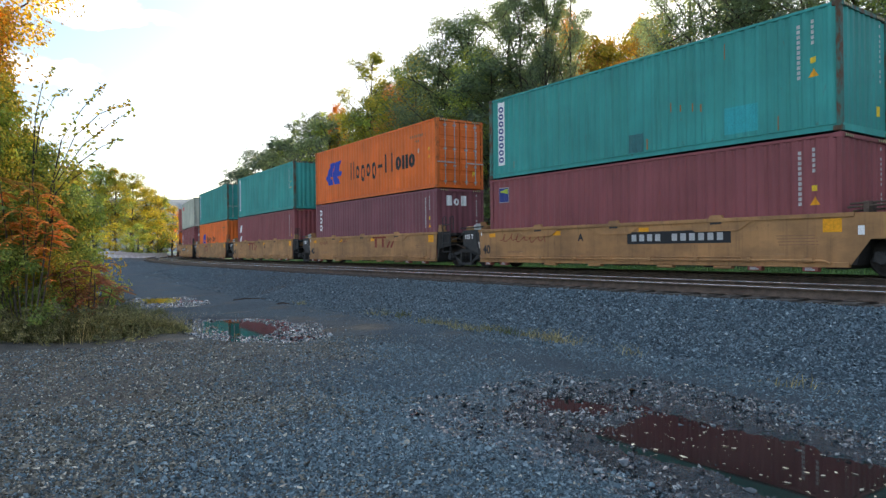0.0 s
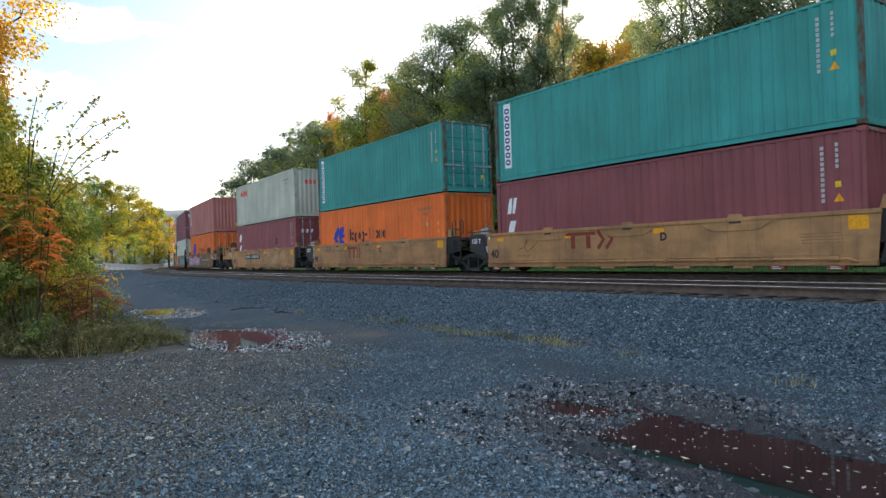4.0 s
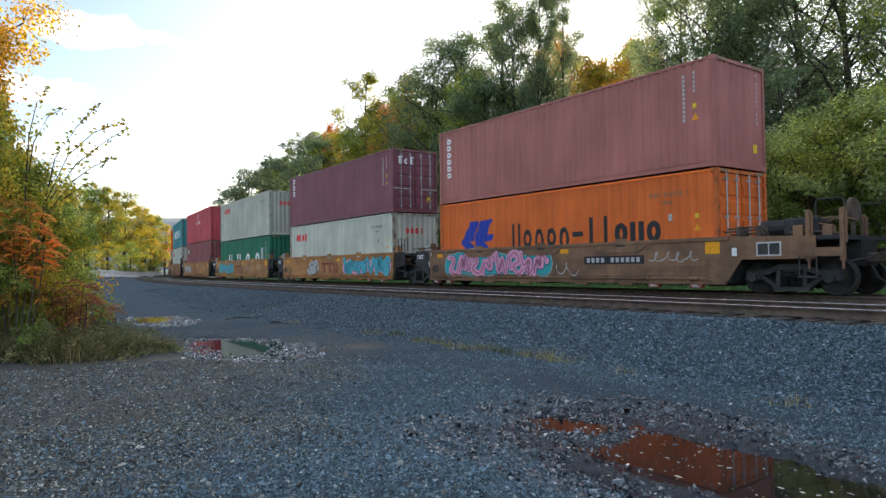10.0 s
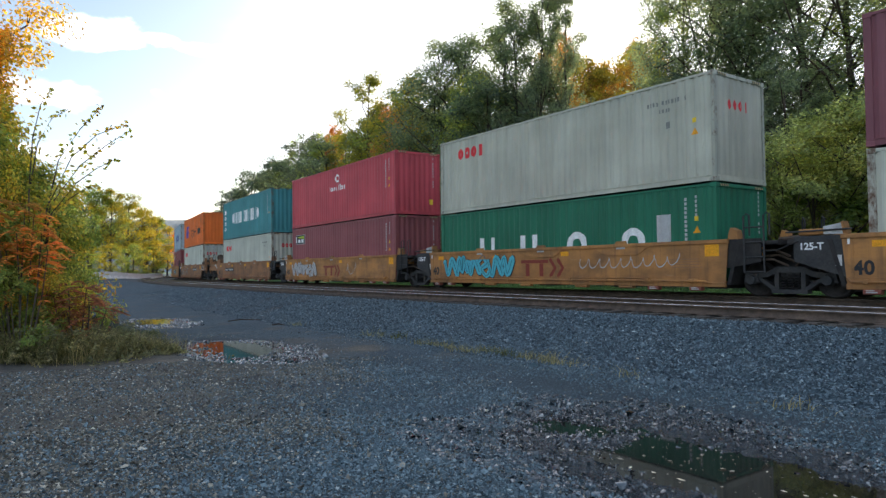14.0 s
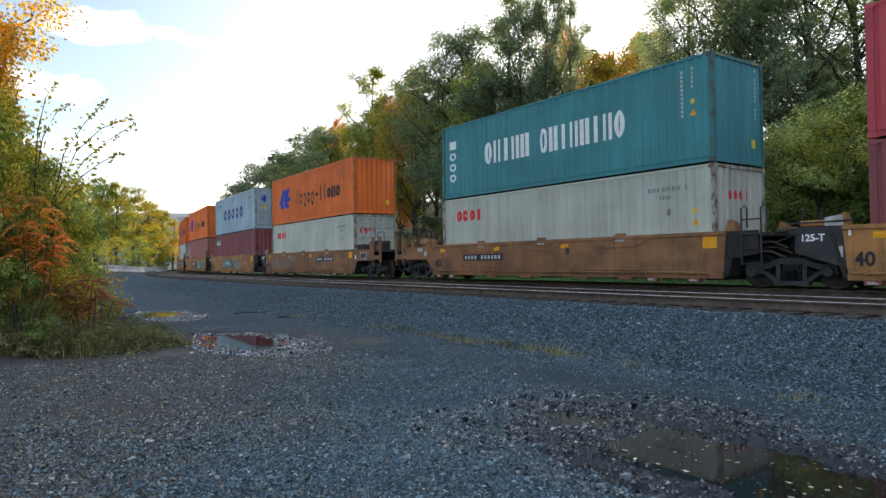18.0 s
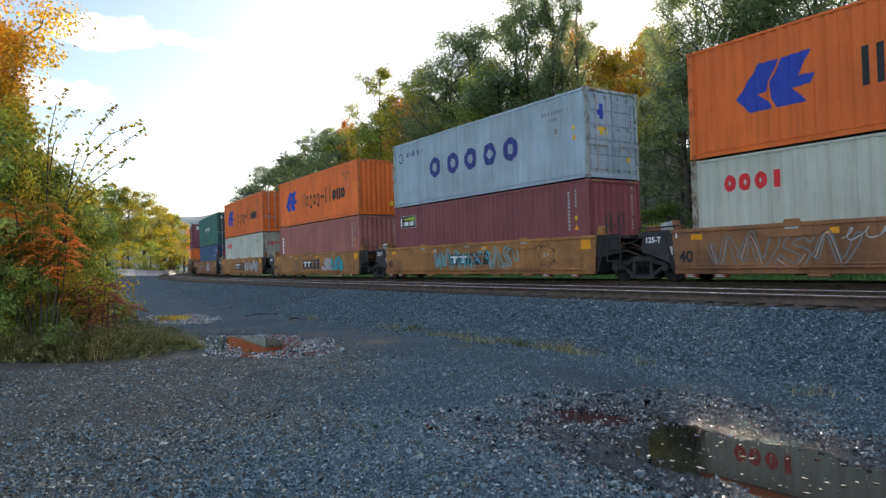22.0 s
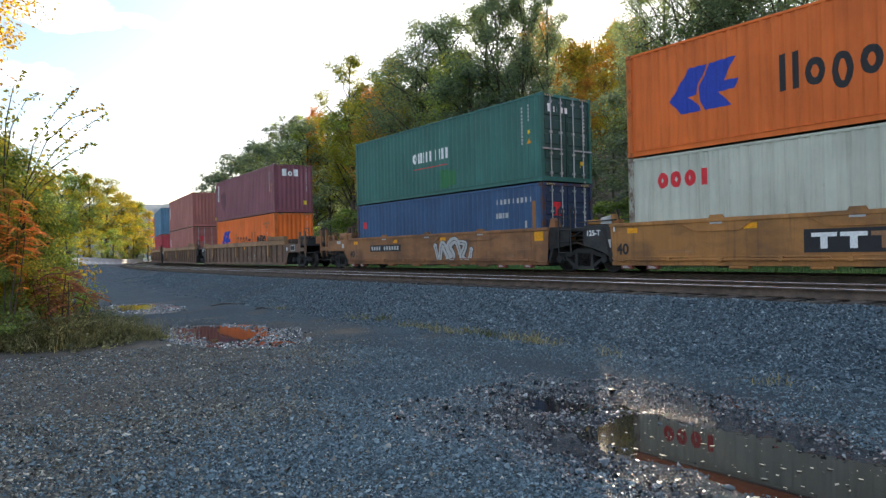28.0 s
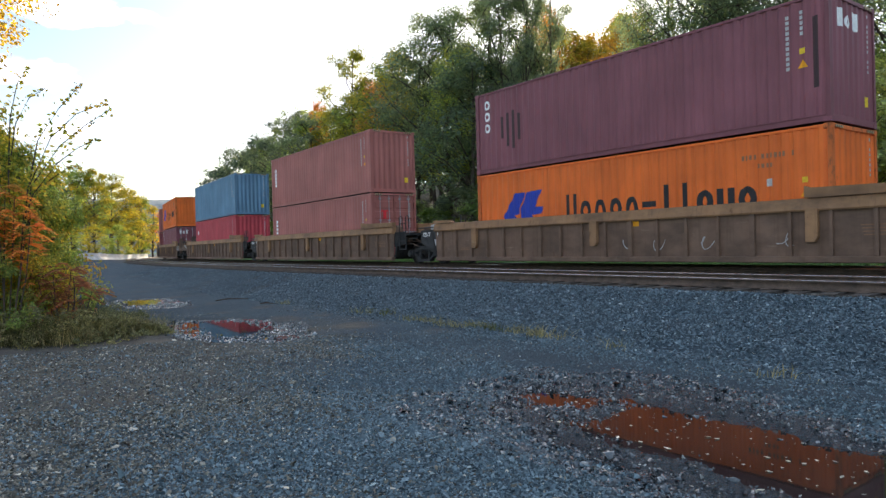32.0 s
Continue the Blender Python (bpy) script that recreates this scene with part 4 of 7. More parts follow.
def side_frame_mesh():
    """A cast truck side: bowed top member, sloping tension bars, open windows, spring nest and axle boxes."""
    sh = Shape()
    y0, y1 = -0.09, 0.09
    top = [(-1.12, 0.42), (-0.98, 0.56), (-0.55, 0.62), (-0.3, 0.74), (0.3, 0.74), (0.55, 0.62), (0.98, 0.56), (1.12, 0.42), (0.98, 0.42), (0.86, 0.46), (0.5, 0.5), (0.3, 0.6), (-0.3, 0.6), (-0.5, 0.5), (-0.86, 0.46), (-0.98, 0.42)]
    sh.prism(top, y0, y1)
    for sx in (-1, 1):
        sh.prism([(sx * 0.86, 0.5), (sx * 0.74, 0.5), (sx * 0.3, 0.22), (sx * 0.34, 0.12)], y0, y1)
        sh.prism([(sx * 0.36, 0.62), (sx * 0.26, 0.62), (sx * 0.26, 0.16), (sx * 0.36, 0.16)], y0, y1)
        sh.prism([(sx * 0.72, 0.36), (sx * 1.1, 0.36), (sx * 1.05, 0.58), (sx * 0.78, 0.58)], -0.16, 0.04)
        q = Shape().turned([(-0.24, 0.05), (-0.24, 0.11), (-0.16, 0.13), (0.0, 0.13)], 12)
        sh.add([(x + sx * 0.89, y, z + 0.42) for x, y, z in q.v], q.f)
    sh.prism([(-0.42, 0.1), (0.42, 0.1), (0.42, 0.2), (-0.42, 0.2)], y0 - 0.04, y1)
    return sh.mesh("side_frame")


def springs_mesh():
    sh = Shape()
    turns = [(0.07 * math.cos(k * 1.05), 0.07 * math.sin(k * 1.05) - 0.04, 0.19 + k * 0.0103) for k in range(37)]
    return sh.tube(turns, 0.017, 4).mesh("spring", True)


TRUCK = {"wheelset": wheelset_mesh(), "frame": side_frame_mesh(), "spring": springs_mesh(), "bolster": Shape().block(-0.22, 0.22, -1.05, 1.05, 0.42, 0.66, 0.04).mesh("bolster")}
SPUN = []


def truck(car, x):
    b = part("truck", TRUCK["bolster"], STEEL_BLACK, car, "black cast bogie bolster", pose(x, 0, 0))
    for sy in (-1, 1):
        part("side_frame", TRUCK["frame"], DARK_GREY, b, m=pose(0, sy * 1.0, 0, 0, 0, 0 if sy < 0 else 180))
        for k in (-0.17, 0.0, 0.17):
            part("spring", TRUCK["spring"], STEEL_BLACK, b, m=pose(k, sy * 1.0, 0))
    for sx in (-1, 1):
        w = part("wheelset", TRUCK["wheelset"], WHEEL, b, m=pose(sx * 0.89, 0, 0.43))
        SPUN.append((w, sx * 0.89))


def text_mesh(body, size):
    cu = bpy.data.curves.new("writing", "FONT")
    cu.body, cu.size, cu.extrude, cu.offset = body, size, 0.002, 0.007 if size < 0.25 else 0.012
    cu.resolution_u = 3
    ob = bpy.data.objects.new("writing", cu)
    scene.collection.objects.link(ob)
    me = bpy.data.meshes.new_from_object(ob.evaluated_get(bpy.context.evaluated_depsgraph_get()))
    bpy.data.objects.remove(ob)
    me.materials.clear()
    return me


WRITING = {}


def writing(body, size, x, y, z, parent, ink):
    if (body, size) not in WRITING:
        WRITING[body, size] = text_mesh(body, size)
    part("lettering", WRITING[body, size], INK[ink], parent, m=pose(x, y, z, 90))


def flat_marks(rects, y):
    sh = Shape()
    for x, z, w, h in rects:
        sh.box(x, x + w, y - 0.004, y, z, z + h)
    return sh


SWIRLS = [
    [(0.0, 0.3), (0.3, 0.92), (0.6, 0.15), (1.0, 0.8)],
    [(0.0, 0.75), (0.45, 0.98), (0.8, 0.62), (0.3, 0.36), (0.75, 0.05), (1.0, 0.2)],
    [(0.05, 0.05), (0.25, 0.85), (0.45, 0.3), (0.6, 0.98), (0.8, 0.2), (0.98, 0.7)],
    [(0.05, 0.15), (0.5, 0.28), (0.2, 0.75), (0.7, 0.97), (0.95, 0.45)],
    [(0.0, 0.1), (0.2, 0.6), (0.55, 0.35), (0.5, 0.95), (1.0, 0.6)],
]


def band(path, width, y, sub=4, even=False):
    """A smooth band of paint along a bent path, with round ends."""
    pts = [Vector(path[0])]
    for k in range(len(path) - 1):
        p = [Vector(path[max(0, min(len(path) - 1, k + d))]) for d in (-1, 0, 1, 2)]
        for t in ((j + 1) / sub for j in range(sub)):
            pts.append(0.5 * ((2 * p[1]) + (p[2] - p[0]) * t + (2 * p[0] - 5 * p[1] + 4 * p[2] - p[3]) * t * t + (3 * p[1] - p[0] - 3 * p[2] + p[3]) * t ** 3))
    v = []
    for k, q in enumerate(pts):
        d = (pts[min(k + 1, len(pts) - 1)] - pts[max(k - 1, 0)]).normalized()
        w = width * (1.0 if even else 0.85 + 0.25 * math.sin(k * 1.4 / sub + len(path)))
        v += [(q.x - d.y * w, y, q.y + d.x * w), (q.x + d.y * w, y, q.y - d.x * w)]
    sh = Shape().add(v, [(2 * k, 2 * k + 1, 2 * k + 3, 2 * k + 2) for k in range(len(pts) - 1)])
    for a, b in ((0, 1), (-1, -2)):
        d = (pts[a] - pts[b]).normalized()
        w = width * (1.0 if even else 0.9)
        ring = [pts[a] + d * (w * math.cos(h)) + Vector((-d.y, d.x)) * (w * math.sin(h)) for h in (math.pi * (j / 8 - 0.5) for j in range(9))]
        sh.add([(q.x, y, q.y) for q in ring], [tuple(range(9)) if a == 0 else tuple(range(9))[::-1]])
    return sh


def hollow(path, off, width, y):
    """The two edges of a sprayed stroke, drawn as thin lines."""
    q = [Vector(p) for p in path]
    n = [((q[min(k + 1, len(q) - 1)] - q[max(k - 1, 0)]).normalized()) for k in range(len(q))]
    edge = [[(p.x - d.y * o, p.y + d.x * o) for p, d in zip(q, n)] for o in (off, -off)]
    return band(edge[0] + edge[1][::-1] + [edge[0][0]], width, y, 4, True)


def hollow_letters(parent, seed, x0, x1, z0, z1, ink, y):
    """Tall hollow letters in thin spray lines, side by side."""
    r = random.Random(seed)
    h, x, k = z1 - z0, x0, 0
    while x < x1 - 0.3:
        w = r.uniform(0.85, 1.35)
        path = [(x + w * (0.1 + 0.8 * u), z0 + h * (0.1 + 0.8 * (c if k % 2 else 1 - c))) for u, c in r.choice(SWIRLS)]
        part("graffiti_outline", hollow(path, r.uniform(0.07, 0.13), 0.02, -0.001 - 0.001 * (k % 3)), INK[ink], parent, "hollow sprayed letter in " + ink, pose(0, y, 0))
        part("graffiti_shine", band([(a, b) for a, b in path[:3]], 0.012, -0.005, 4), INK["silver"], parent, m=pose(0, y, 0))
        x, k = x + w * 0.85, k + 1


def web_mark(parent, x, z, size, y):
    """A small spider's web drawn in thin dark lines with a scrawl in its middle."""
    rim = [(x + size * (1 if k % 2 else 0.74) * math.cos(k * math.pi / 7), z + size * (1 if k % 2 else 0.74) * math.sin(k * math.pi / 7)) for k in range(15)]
    web = part("web_mark", band(rim, 0.014, 0.0, 3, True), INK["black"], parent, "spider's web drawn in thin dark lines", pose(0, y, 0))
    for k in range(7):
        a = (2 * k + 1) * math.pi / 7
        part("web_line", band([(x + size * c * math.cos(a), z + size * c * math.sin(a)) for c in (0.5, 0.8, 1.08)], 0.011, -0.001, 2, True), INK["black"], web)
    part("web_line", scrawl(5, x - size * 0.45, z - size * 0.15, size * 0.8, size * 0.4), INK["silver"], web, "pale scrawl in the web", pose(0, -0.003, 0))


def graffiti(parent, seed, x0, x1, z0, z1, inks, y):
    """Fat sprayed swirls side by side, each with a dark edge and a thin line inside, on a sprayed ground with a pale rim."""
    r = random.Random(seed)
    h, x, k = z1 - z0, x0, 0
    if inks[-1] in ("azure", "pink"):
        line = [(x0 + (x1 - x0) * t, z0 + h * (0.5 + 0.05 * math.sin(t * 9 + seed))) for t in (0.05, 0.2, 0.4, 0.6, 0.8, 0.95)]
        if inks[-1] == "azure":
            part("graffiti_rim", band(line, h * 0.49, -0.001, 6), INK["silver"], parent, "pale sprayed rim of the graffiti", pose(0, y, 0))
        part("graffiti_ground", band(line, h * (0.46 if inks[-1] == "azure" else 0.36), -0.0025, 6), INK[inks[-1]], parent, "sprayed ground of the graffiti in " + inks[-1], pose(0, y, 0))
    line_ink = {"pink": "wine", "cyan": "teal"}.get(inks[0], "black")
    while x < x1 - 0.35:
        w = min(r.uniform(0.8, 1.05), x1 - x)
        path = [(x + w * (0.1 + 0.8 * u + r.uniform(-0.03, 0.03)), z0 + h * (0.16 + 0.7 * c + r.uniform(-0.03, 0.03))) for u, c in (lambda q: q if k % 2 else [(a, 1 - b) for a, b in q])(r.choice(SWIRLS))]
        ink, thick, lift = inks[0], r.uniform(0.12, 0.15) * min(1.0, h), 0.0014 * (k % 2)
        edge = part("graffiti_edge", band([(a + 0.015, c - 0.012) for a, c in path], thick + 0.03, -0.004 - lift, 6), INK["teal" if "pink" in inks else "black"], parent, m=pose(0, y, 0))
        part("graffiti_swirl", band(path, thick, -0.0075 - lift, 6), INK[ink], edge, "sprayed graffiti swirl in " + ink)
        part("graffiti_line", band(path, 0.012, -0.0105 - lift, 6, True), INK[line_ink], edge)
        x += w * 0.72
        k += 1


SIDE = 1.47


def well_car(style, paint, front_end, rear_end, half):
    """A well car unit. half: from its middle to the truck at either end. front_end, rear_end: a coupler end rather than a shared truck."""
    mat = PAINT[paint]
    car = empty("well_car", {"tan": "tan well wagon with scuffed sides", "ochre": "ochre well wagon with graffiti on its side", "brown": "grimy brown well wagon", "sienna": "rusty brown well wagon with worn sides", "umber": "brown ribbed well wagon with grimy sides"}[paint], "rail wagon", "wagons of the train")
    b = half - 1.42            # where the deep side ends
    lo, hi = 0.27, 1.43
    if style == "rib":
        lo, hi = 0.2, 1.36
    for sy in (-1, 1):
        ring = [(-b, lo), (b, lo)]
        if front_end:
            ring += [(b + 0.42, 0.86), (half + 0.75, 0.86), (half + 0.75, hi - 0.05)]
        ring += [(b + 0.1, hi)]
        ring += [(-b - 0.1, hi)]
        if rear_end:
            ring += [(-half - 0.75, hi - 0.05), (-half - 0.75, 0.86), (-b - 0.42, 0.86)]
        side = part("side_sill", Shape().prism(ring, SIDE - 0.02 if sy > 0 else -SIDE, SIDE if sy > 0 else -SIDE + 0.02), mat, car)
        y0 = sy * SIDE
        if style == "rib":
            chord = part("top_chord", Shape().prism([(y0 - sy * 0.1, 1.3), (y0 + sy * 0.08, 1.3), (y0 + sy * 0.1, 1.34), (y0 + sy * 0.04, 1.58), (y0 - sy * 0.1, 1.6)], -b - 0.1, b + 0.1, "x"), PAINT["chord"], car, "worn lighter brown top chord")
            part("raised_chord", Shape().prism([(b - 2.7, 1.6), (b + 0.1, 1.6), (b + 0.1, 1.78), (b - 2.6, 1.82), (b - 2.7, 1.86)], y0 - 0.1, y0 + 0.09), PAINT["chord"], chord)
            part("raised_chord", Shape().prism([(-b - 0.1, 1.6), (-b + 1.1, 1.6), (-b + 0.95, 1.7), (-b - 0.1, 1.72)], y0 - 0.1, y0 + 0.06), PAINT["chord"], chord)
            for x in (-b + 2.4, -0.4, b - 2.55):
                part("rib_bracket", Shape().prism([(x - 0.13, 1.36), (x + 0.13, 1.36), (x + 0.13, 0.72), (x + 0.06, 0.62), (x - 0.13, 0.62)], y0 + sy * 0.02, y0 + sy * 0.13), PAINT["chord"], side, "lighter brown bracket under the chord")
            part("bottom_chord", Shape().block(-b, b, y0 - 0.08, y0 + 0.08, 0.15, 0.3, 0.02), mat, car)
            for k in range(19):
                x = -b + 0.4 + k * (2 * b - 0.8) / 18
                big = k % 4 == 2
                part("side_rib", Shape().block(-0.06 if big else -0.035, 0.06 if big else 0.035, -0.085, 0.0, 0.3, 1.3, 0.012), mat, side, m=pose(x, y0 if sy < 0 else y0 + 0.075, 0))
        else:
            part("top_chord", Shape().block(-b - 0.1, b + 0.1, y0 - 0.035, y0 + 0.05, hi - 0.09, hi + 0.01, 0.01), mat, car)
            part("bottom_chord", Shape().block(-b, b, y0 - 0.05 if sy < 0 else y0 - 0.06, y0 + 0.06 if sy < 0 else y0 + 0.05, lo - 0.03, lo + 0.09, 0.012), mat, car)
            pipe = [(-b + 0.02, y0 + sy * 0.05, lo + 0.2), (-b + 0.12, y0 + sy * 0.1, lo + 0.13), (b - 0.5, y0 + sy * 0.1, lo + 0.12), (b - 0.35, y0 + sy * 0.1, lo + 0.06)]
            part("brake_pipe", Shape().tube(pipe, 0.03, 6), mat, car)
            for xa, xb in ((-b + 1.1, -b + 2.5), (-b + 4.1, -b + 5.9), (b - 4.9, b - 2.4)):
                part("conduit", Shape().tube([(xa, y0 + sy * 0.085, lo + 0.195), (xb - 0.06, y0 + sy * 0.085, lo + 0.195), (xb, y0 + sy * 0.085, lo + 0.14)], 0.019, 6), mat, car)
            for k in range(9):
                x = -b + 0.4 + k * (2 * b - 1.2) / 8
                part("pipe_clamp", Shape().block(x - 0.045, x + 0.045, y0 + sy * 0.07 - 0.06, y0 + sy * 0.07 + 0.06, lo + 0.08, lo + 0.18, 0.01), mat, car)
            part("pipe_joint", Shape().tube([(b - 0.95, y0 + sy * 0.1, lo + 0.12), (b - 0.7, y0 + sy * 0.1, lo + 0.12)], 0.055, 8), mat, car)
            for x, red in ((-b + 0.5, 1), (-b + 1.35, 1), (-2.7, 0), (-0.8, 0), (1.7, 0), (3.4, 0), (b - 2.1, 1), (b - 0.8, 1)):
                foot = part("foot_bracket", Shape().block(x - (0.17 if red else 0.24), x + (0.17 if red else 0.24), y0 - 0.08, y0 + 0.08, lo - (0.13 if red else 0.1), lo - 0.03, 0.02), INK["brick"] if red else mat, car)
                if red and sy < 0:
                    part("foot_label", flat_marks([(x - 0.11, lo - 0.1, 0.22, 0.025), (x - 0.11, lo - 0.06, 0.16, 0.02)], y0 - 0.082), INK["silver"], foot)
        if sy < 0:
            tape = [(x, 1.14, 0.34, 0.14) for x in (-b + 0.5, -2.6, 0.8, 2.9)] + [(b - 0.55, 1.02, 0.4, 0.3)]
            for q in tape if style != "rib" else tape[2:3]:
                part("reflector_tape", flat_marks([q], -SIDE), INK["amber"], side)
            dust = [(b - 1.6 + 0.02 * k, 0.95 - 0.07 * k, 0.9, 0.02) for k in range(4)] + [(-0.9, 1.3, 1.5, 0.03), (-b + 1.5, 0.62, 0.8, 0.02), (-b + 1.5, 0.57, 0.6, 0.02)]
            for q in dust:
                part("stencil_line", flat_marks([q], -SIDE), INK["faded"], side)
            if style != "rib":
                for x in (-3.3, -0.1, 3.2):
                    gus = part("side_gusset", Shape().prism([(x - 1.08, hi - 0.01), (x - 0.6, hi - 0.31), (x + 0.6, hi - 0.31), (x + 1.08, hi - 0.01)], -SIDE - 0.014, -SIDE + 0.004), mat, side)
                    for a, c in (((x - 1.08, hi - 0.01), (x - 0.6, hi - 0.31)), ((x - 0.6, hi - 0.31), (x + 0.6, hi - 0.31)), ((x + 0.6, hi - 0.31), (x + 1.08, hi - 0.01))):
                        part("gusset_lip", Shape().tube([(a[0], -SIDE - 0.016, a[1]), (c[0], -SIDE - 0.016, c[1])], 0.011, 5), mat, gus)
                    part("lock_lug", Shape().prism([(x - 0.2, hi), (x + 0.2, hi), (x + 0.15, hi + 0.09), (x - 0.15, hi + 0.09)], -SIDE - 0.03, -SIDE + 0.06), mat, side)
                    part("lug_plate", flat_marks([(x - 0.16, hi - 0.14, 0.32, 0.1)], -SIDE - 0.016), DARK_GREY if paint in ("tan", "brown") else INK["silver"], side)
                for x in (-b + 0.12, b - 0.72):
                    part("side_seam", Shape().block(x, x + 0.025, -SIDE - 0.01, -SIDE + 0.002, lo + 0.1, hi - 0.1, 0.004), mat, side)
                part("lower_rule", Shape().block(-b + 0.16, b - 0.74, -SIDE - 0.008, -SIDE + 0.002, lo + 0.2, lo + 0.225, 0.003), mat, side)
    # floor beams and the end bulkheads
    for k in range(5):
        x = -b + 0.3 + k * (2 * b - 0.6) / 4
        part("cross_beam", Shape().block(x - 0.2, x + 0.2, -SIDE + 0.03, SIDE - 0.03, 0.2, 0.33, 0.02), STEEL_BLACK, car)
    for sx, end in ((1, front_end), (-1, rear_end)):
        part("bulkhead", Shape().prism([(sx * (b + 0.02), 0.3), (sx * (b + 0.12), 0.3), (sx * (b + 0.4), hi - 0.1), (sx * (b + 0.3), hi - 0.1)], -SIDE + 0.03, SIDE - 0.03), STEEL_BLACK, car)
        tip = half + ((1.25 if sx > 0 else 1.55) if end else -0.12)
        xs = sorted((sx * (b + 0.05), sx * tip))
        part("end_platform", Shape().block(xs[0], xs[1], -SIDE + 0.08, SIDE - 0.08, hi - 0.16, hi - 0.06, 0.02), DARK_GREY if end else STEEL_BLACK, car, "steel end platform over the bogie")
        part("centre_sill", Shape().block(xs[0], xs[1], -0.42, 0.42, 0.66, hi - 0.15, 0.03), STEEL_BLACK, car)
        for sy in (-1, 1):
            if not end:
                dk = sorted((sx * (b + 0.03), sx * (half - (0.5 if sx > 0 else 0.28))))
                plate = part("end_plate", Shape().prism([(dk[0], 0.72 if sx > 0 else 0.86), (dk[0], hi), (dk[1], hi), (dk[1], 0.86 if sx > 0 else 0.5)], sy * (SIDE - 0.07), sy * (SIDE - 0.04)), STEEL_BLACK if sx > 0 else DARK_GREY, car, "dark painted end plate")
                if sy < 0 and sx < 0:
                    writing({"tan": "125 T", "brown": "125T"}.get(paint, "125-T"), 0.22, dk[0] + 0.12, -SIDE + 0.035, 1.12, plate, "white")
                    part("notice", flat_marks([(dk[1] - 0.22, 0.75, 0.14, 0.24)], -SIDE + 0.035), INK["silver"], plate)
                if sx > 0:
                    for z in (0.62, 0.98, 1.34, 1.7):
                        part("ladder_rung", Shape().tube([(b + 0.5, sy * (SIDE - 0.02), z), (b + 1.0, sy * (SIDE - 0.02), z)], 0.018, 6), DARK_GREY, car)
                    for px in (b + 0.5, b + 1.0):
                        part("handrail", Shape().tube([(px, sy * (SIDE - 0.02), 0.6), (px, sy * (SIDE - 0.02), 1.98), (px + 0.04, sy * (SIDE - 0.08), 2.04), (px + 0.1, sy * (SIDE - 0.1), 2.0), (px + 0.1, sy * (SIDE - 0.1), 1.5)], 0.022, 6), DARK_GREY, car)
            else:
                part("end_apron", Shape().block(*sorted((sx * (half + 0.5), sx * (half + (1.32 if sx > 0 else 1.55)))), sy * (SIDE - 0.01) - 0.03, sy * (SIDE - 0.01) + 0.03, 0.9, 1.1, 0.01), mat, car)
                for px in ((half + 0.57, half + 1.29) if sx > 0 else (half + 1.0, half + 1.58)):
                    part("post_cap", Shape().block(sx * px - 0.045, sx * px + 0.045, sy * (SIDE - 0.06) - 0.045, sy * (SIDE - 0.06) + 0.045, 0.8, 1.96, 0.01), mat, car, "square tan corner post")
                    part("grab_post", Shape().tube([(sx * px, sy * (SIDE - 0.06), 0.62), (sx * px, sy * (SIDE - 0.06), 1.9), (sx * (px + 0.07), sy * (SIDE - 0.06), 1.9), (sx * (px + 0.07), sy * (SIDE - 0.06), 1.2)], 0.03, 6), mat, car)
                part("step", Shape().block(*sorted((sx * (half + 0.35), sx * (half + 0.8))), sy * SIDE - 0.06, sy * SIDE + 0.06, 0.42, 0.47, 0.01), DARK_GREY, car)
                for px in (half + 0.38, half + 0.76):
                    part("step_hanger", Shape().tube([(sx * px, sy * SIDE, 0.45), (sx * px, sy * SIDE, 0.9)], 0.018, 5), DARK_GREY, car)
        if end:
            for sy in (-1, 1):
                x = sx * (half + (0.93 if sx > 0 else 1.29))
                part("hand_rail", Shape().tube([(x - 0.3, sy * (SIDE - 0.3), hi - 0.1), (x - 0.3, sy * (SIDE - 0.3), hi + 0.72), (x - 0.26, sy * (SIDE - 0.3), hi + 0.77), (x + 0.26, sy * (SIDE - 0.3), hi + 0.77), (x + 0.3, sy * (SIDE - 0.3), hi + 0.72), (x + 0.3, sy * (SIDE - 0.3), hi - 0.1)], 0.018, 5), DARK_GREY, car)
            part("cut_lever", Shape().tube([(sx * (half + 1.4), -SIDE + 0.1, 0.8), (sx * (half + 1.45), -0.6, 0.86), (sx * (half + 1.7), -0.1, 1.05)], 0.018, 5), DARK_GREY, car)
            part("coupler", Shape().block(*sorted((sx * (half + 0.6), sx * (half + 1.75))), -0.13, 0.13, 0.74, 0.98, 0.04).block(*sorted((sx * (half + 1.7), sx * (half + 2.06))), -0.2, 0.2, 0.68, 1.04, 0.06), RUST, car)
            for k, (x0, y, z, ln, up) in enumerate(((0.15, -1.2, 0.12, 0.9, 0.1), (0.3, -1.05, 0.26, 0.7, -0.06), (0.5, -0.85, 0.2, 0.85, 0.16), (0.1, -1.3, 0.04, 1.1, 0.0), (0.75, -1.15, 0.34, 0.45, 0.0))):
                part("platform_pipe", Shape().tube([(sx * (half + x0), y, hi + z), (sx * (half + x0 + ln * 0.6), y + 0.04, hi + z + up), (sx * (half + x0 + ln), y - 0.02, hi + z + up - 0.08)], 0.024, 6), RUST if k % 2 else mat, car)
            for x0, y, z, w in ((0.2, -1.28, 0.0, 0.22), (0.55, -1.1, 0.04, 0.16), (0.85, -1.28, -0.02, 0.2), (0.35, -0.8, 0.1, 0.24)):
                part("valve", Shape().block(*sorted((sx * (half + x0), sx * (half + x0 + w))), y - 0.09, y + 0.09, hi + z - 0.1, hi + z + w * 0.9, 0.03), RUST if w < 0.2 else mat, car)
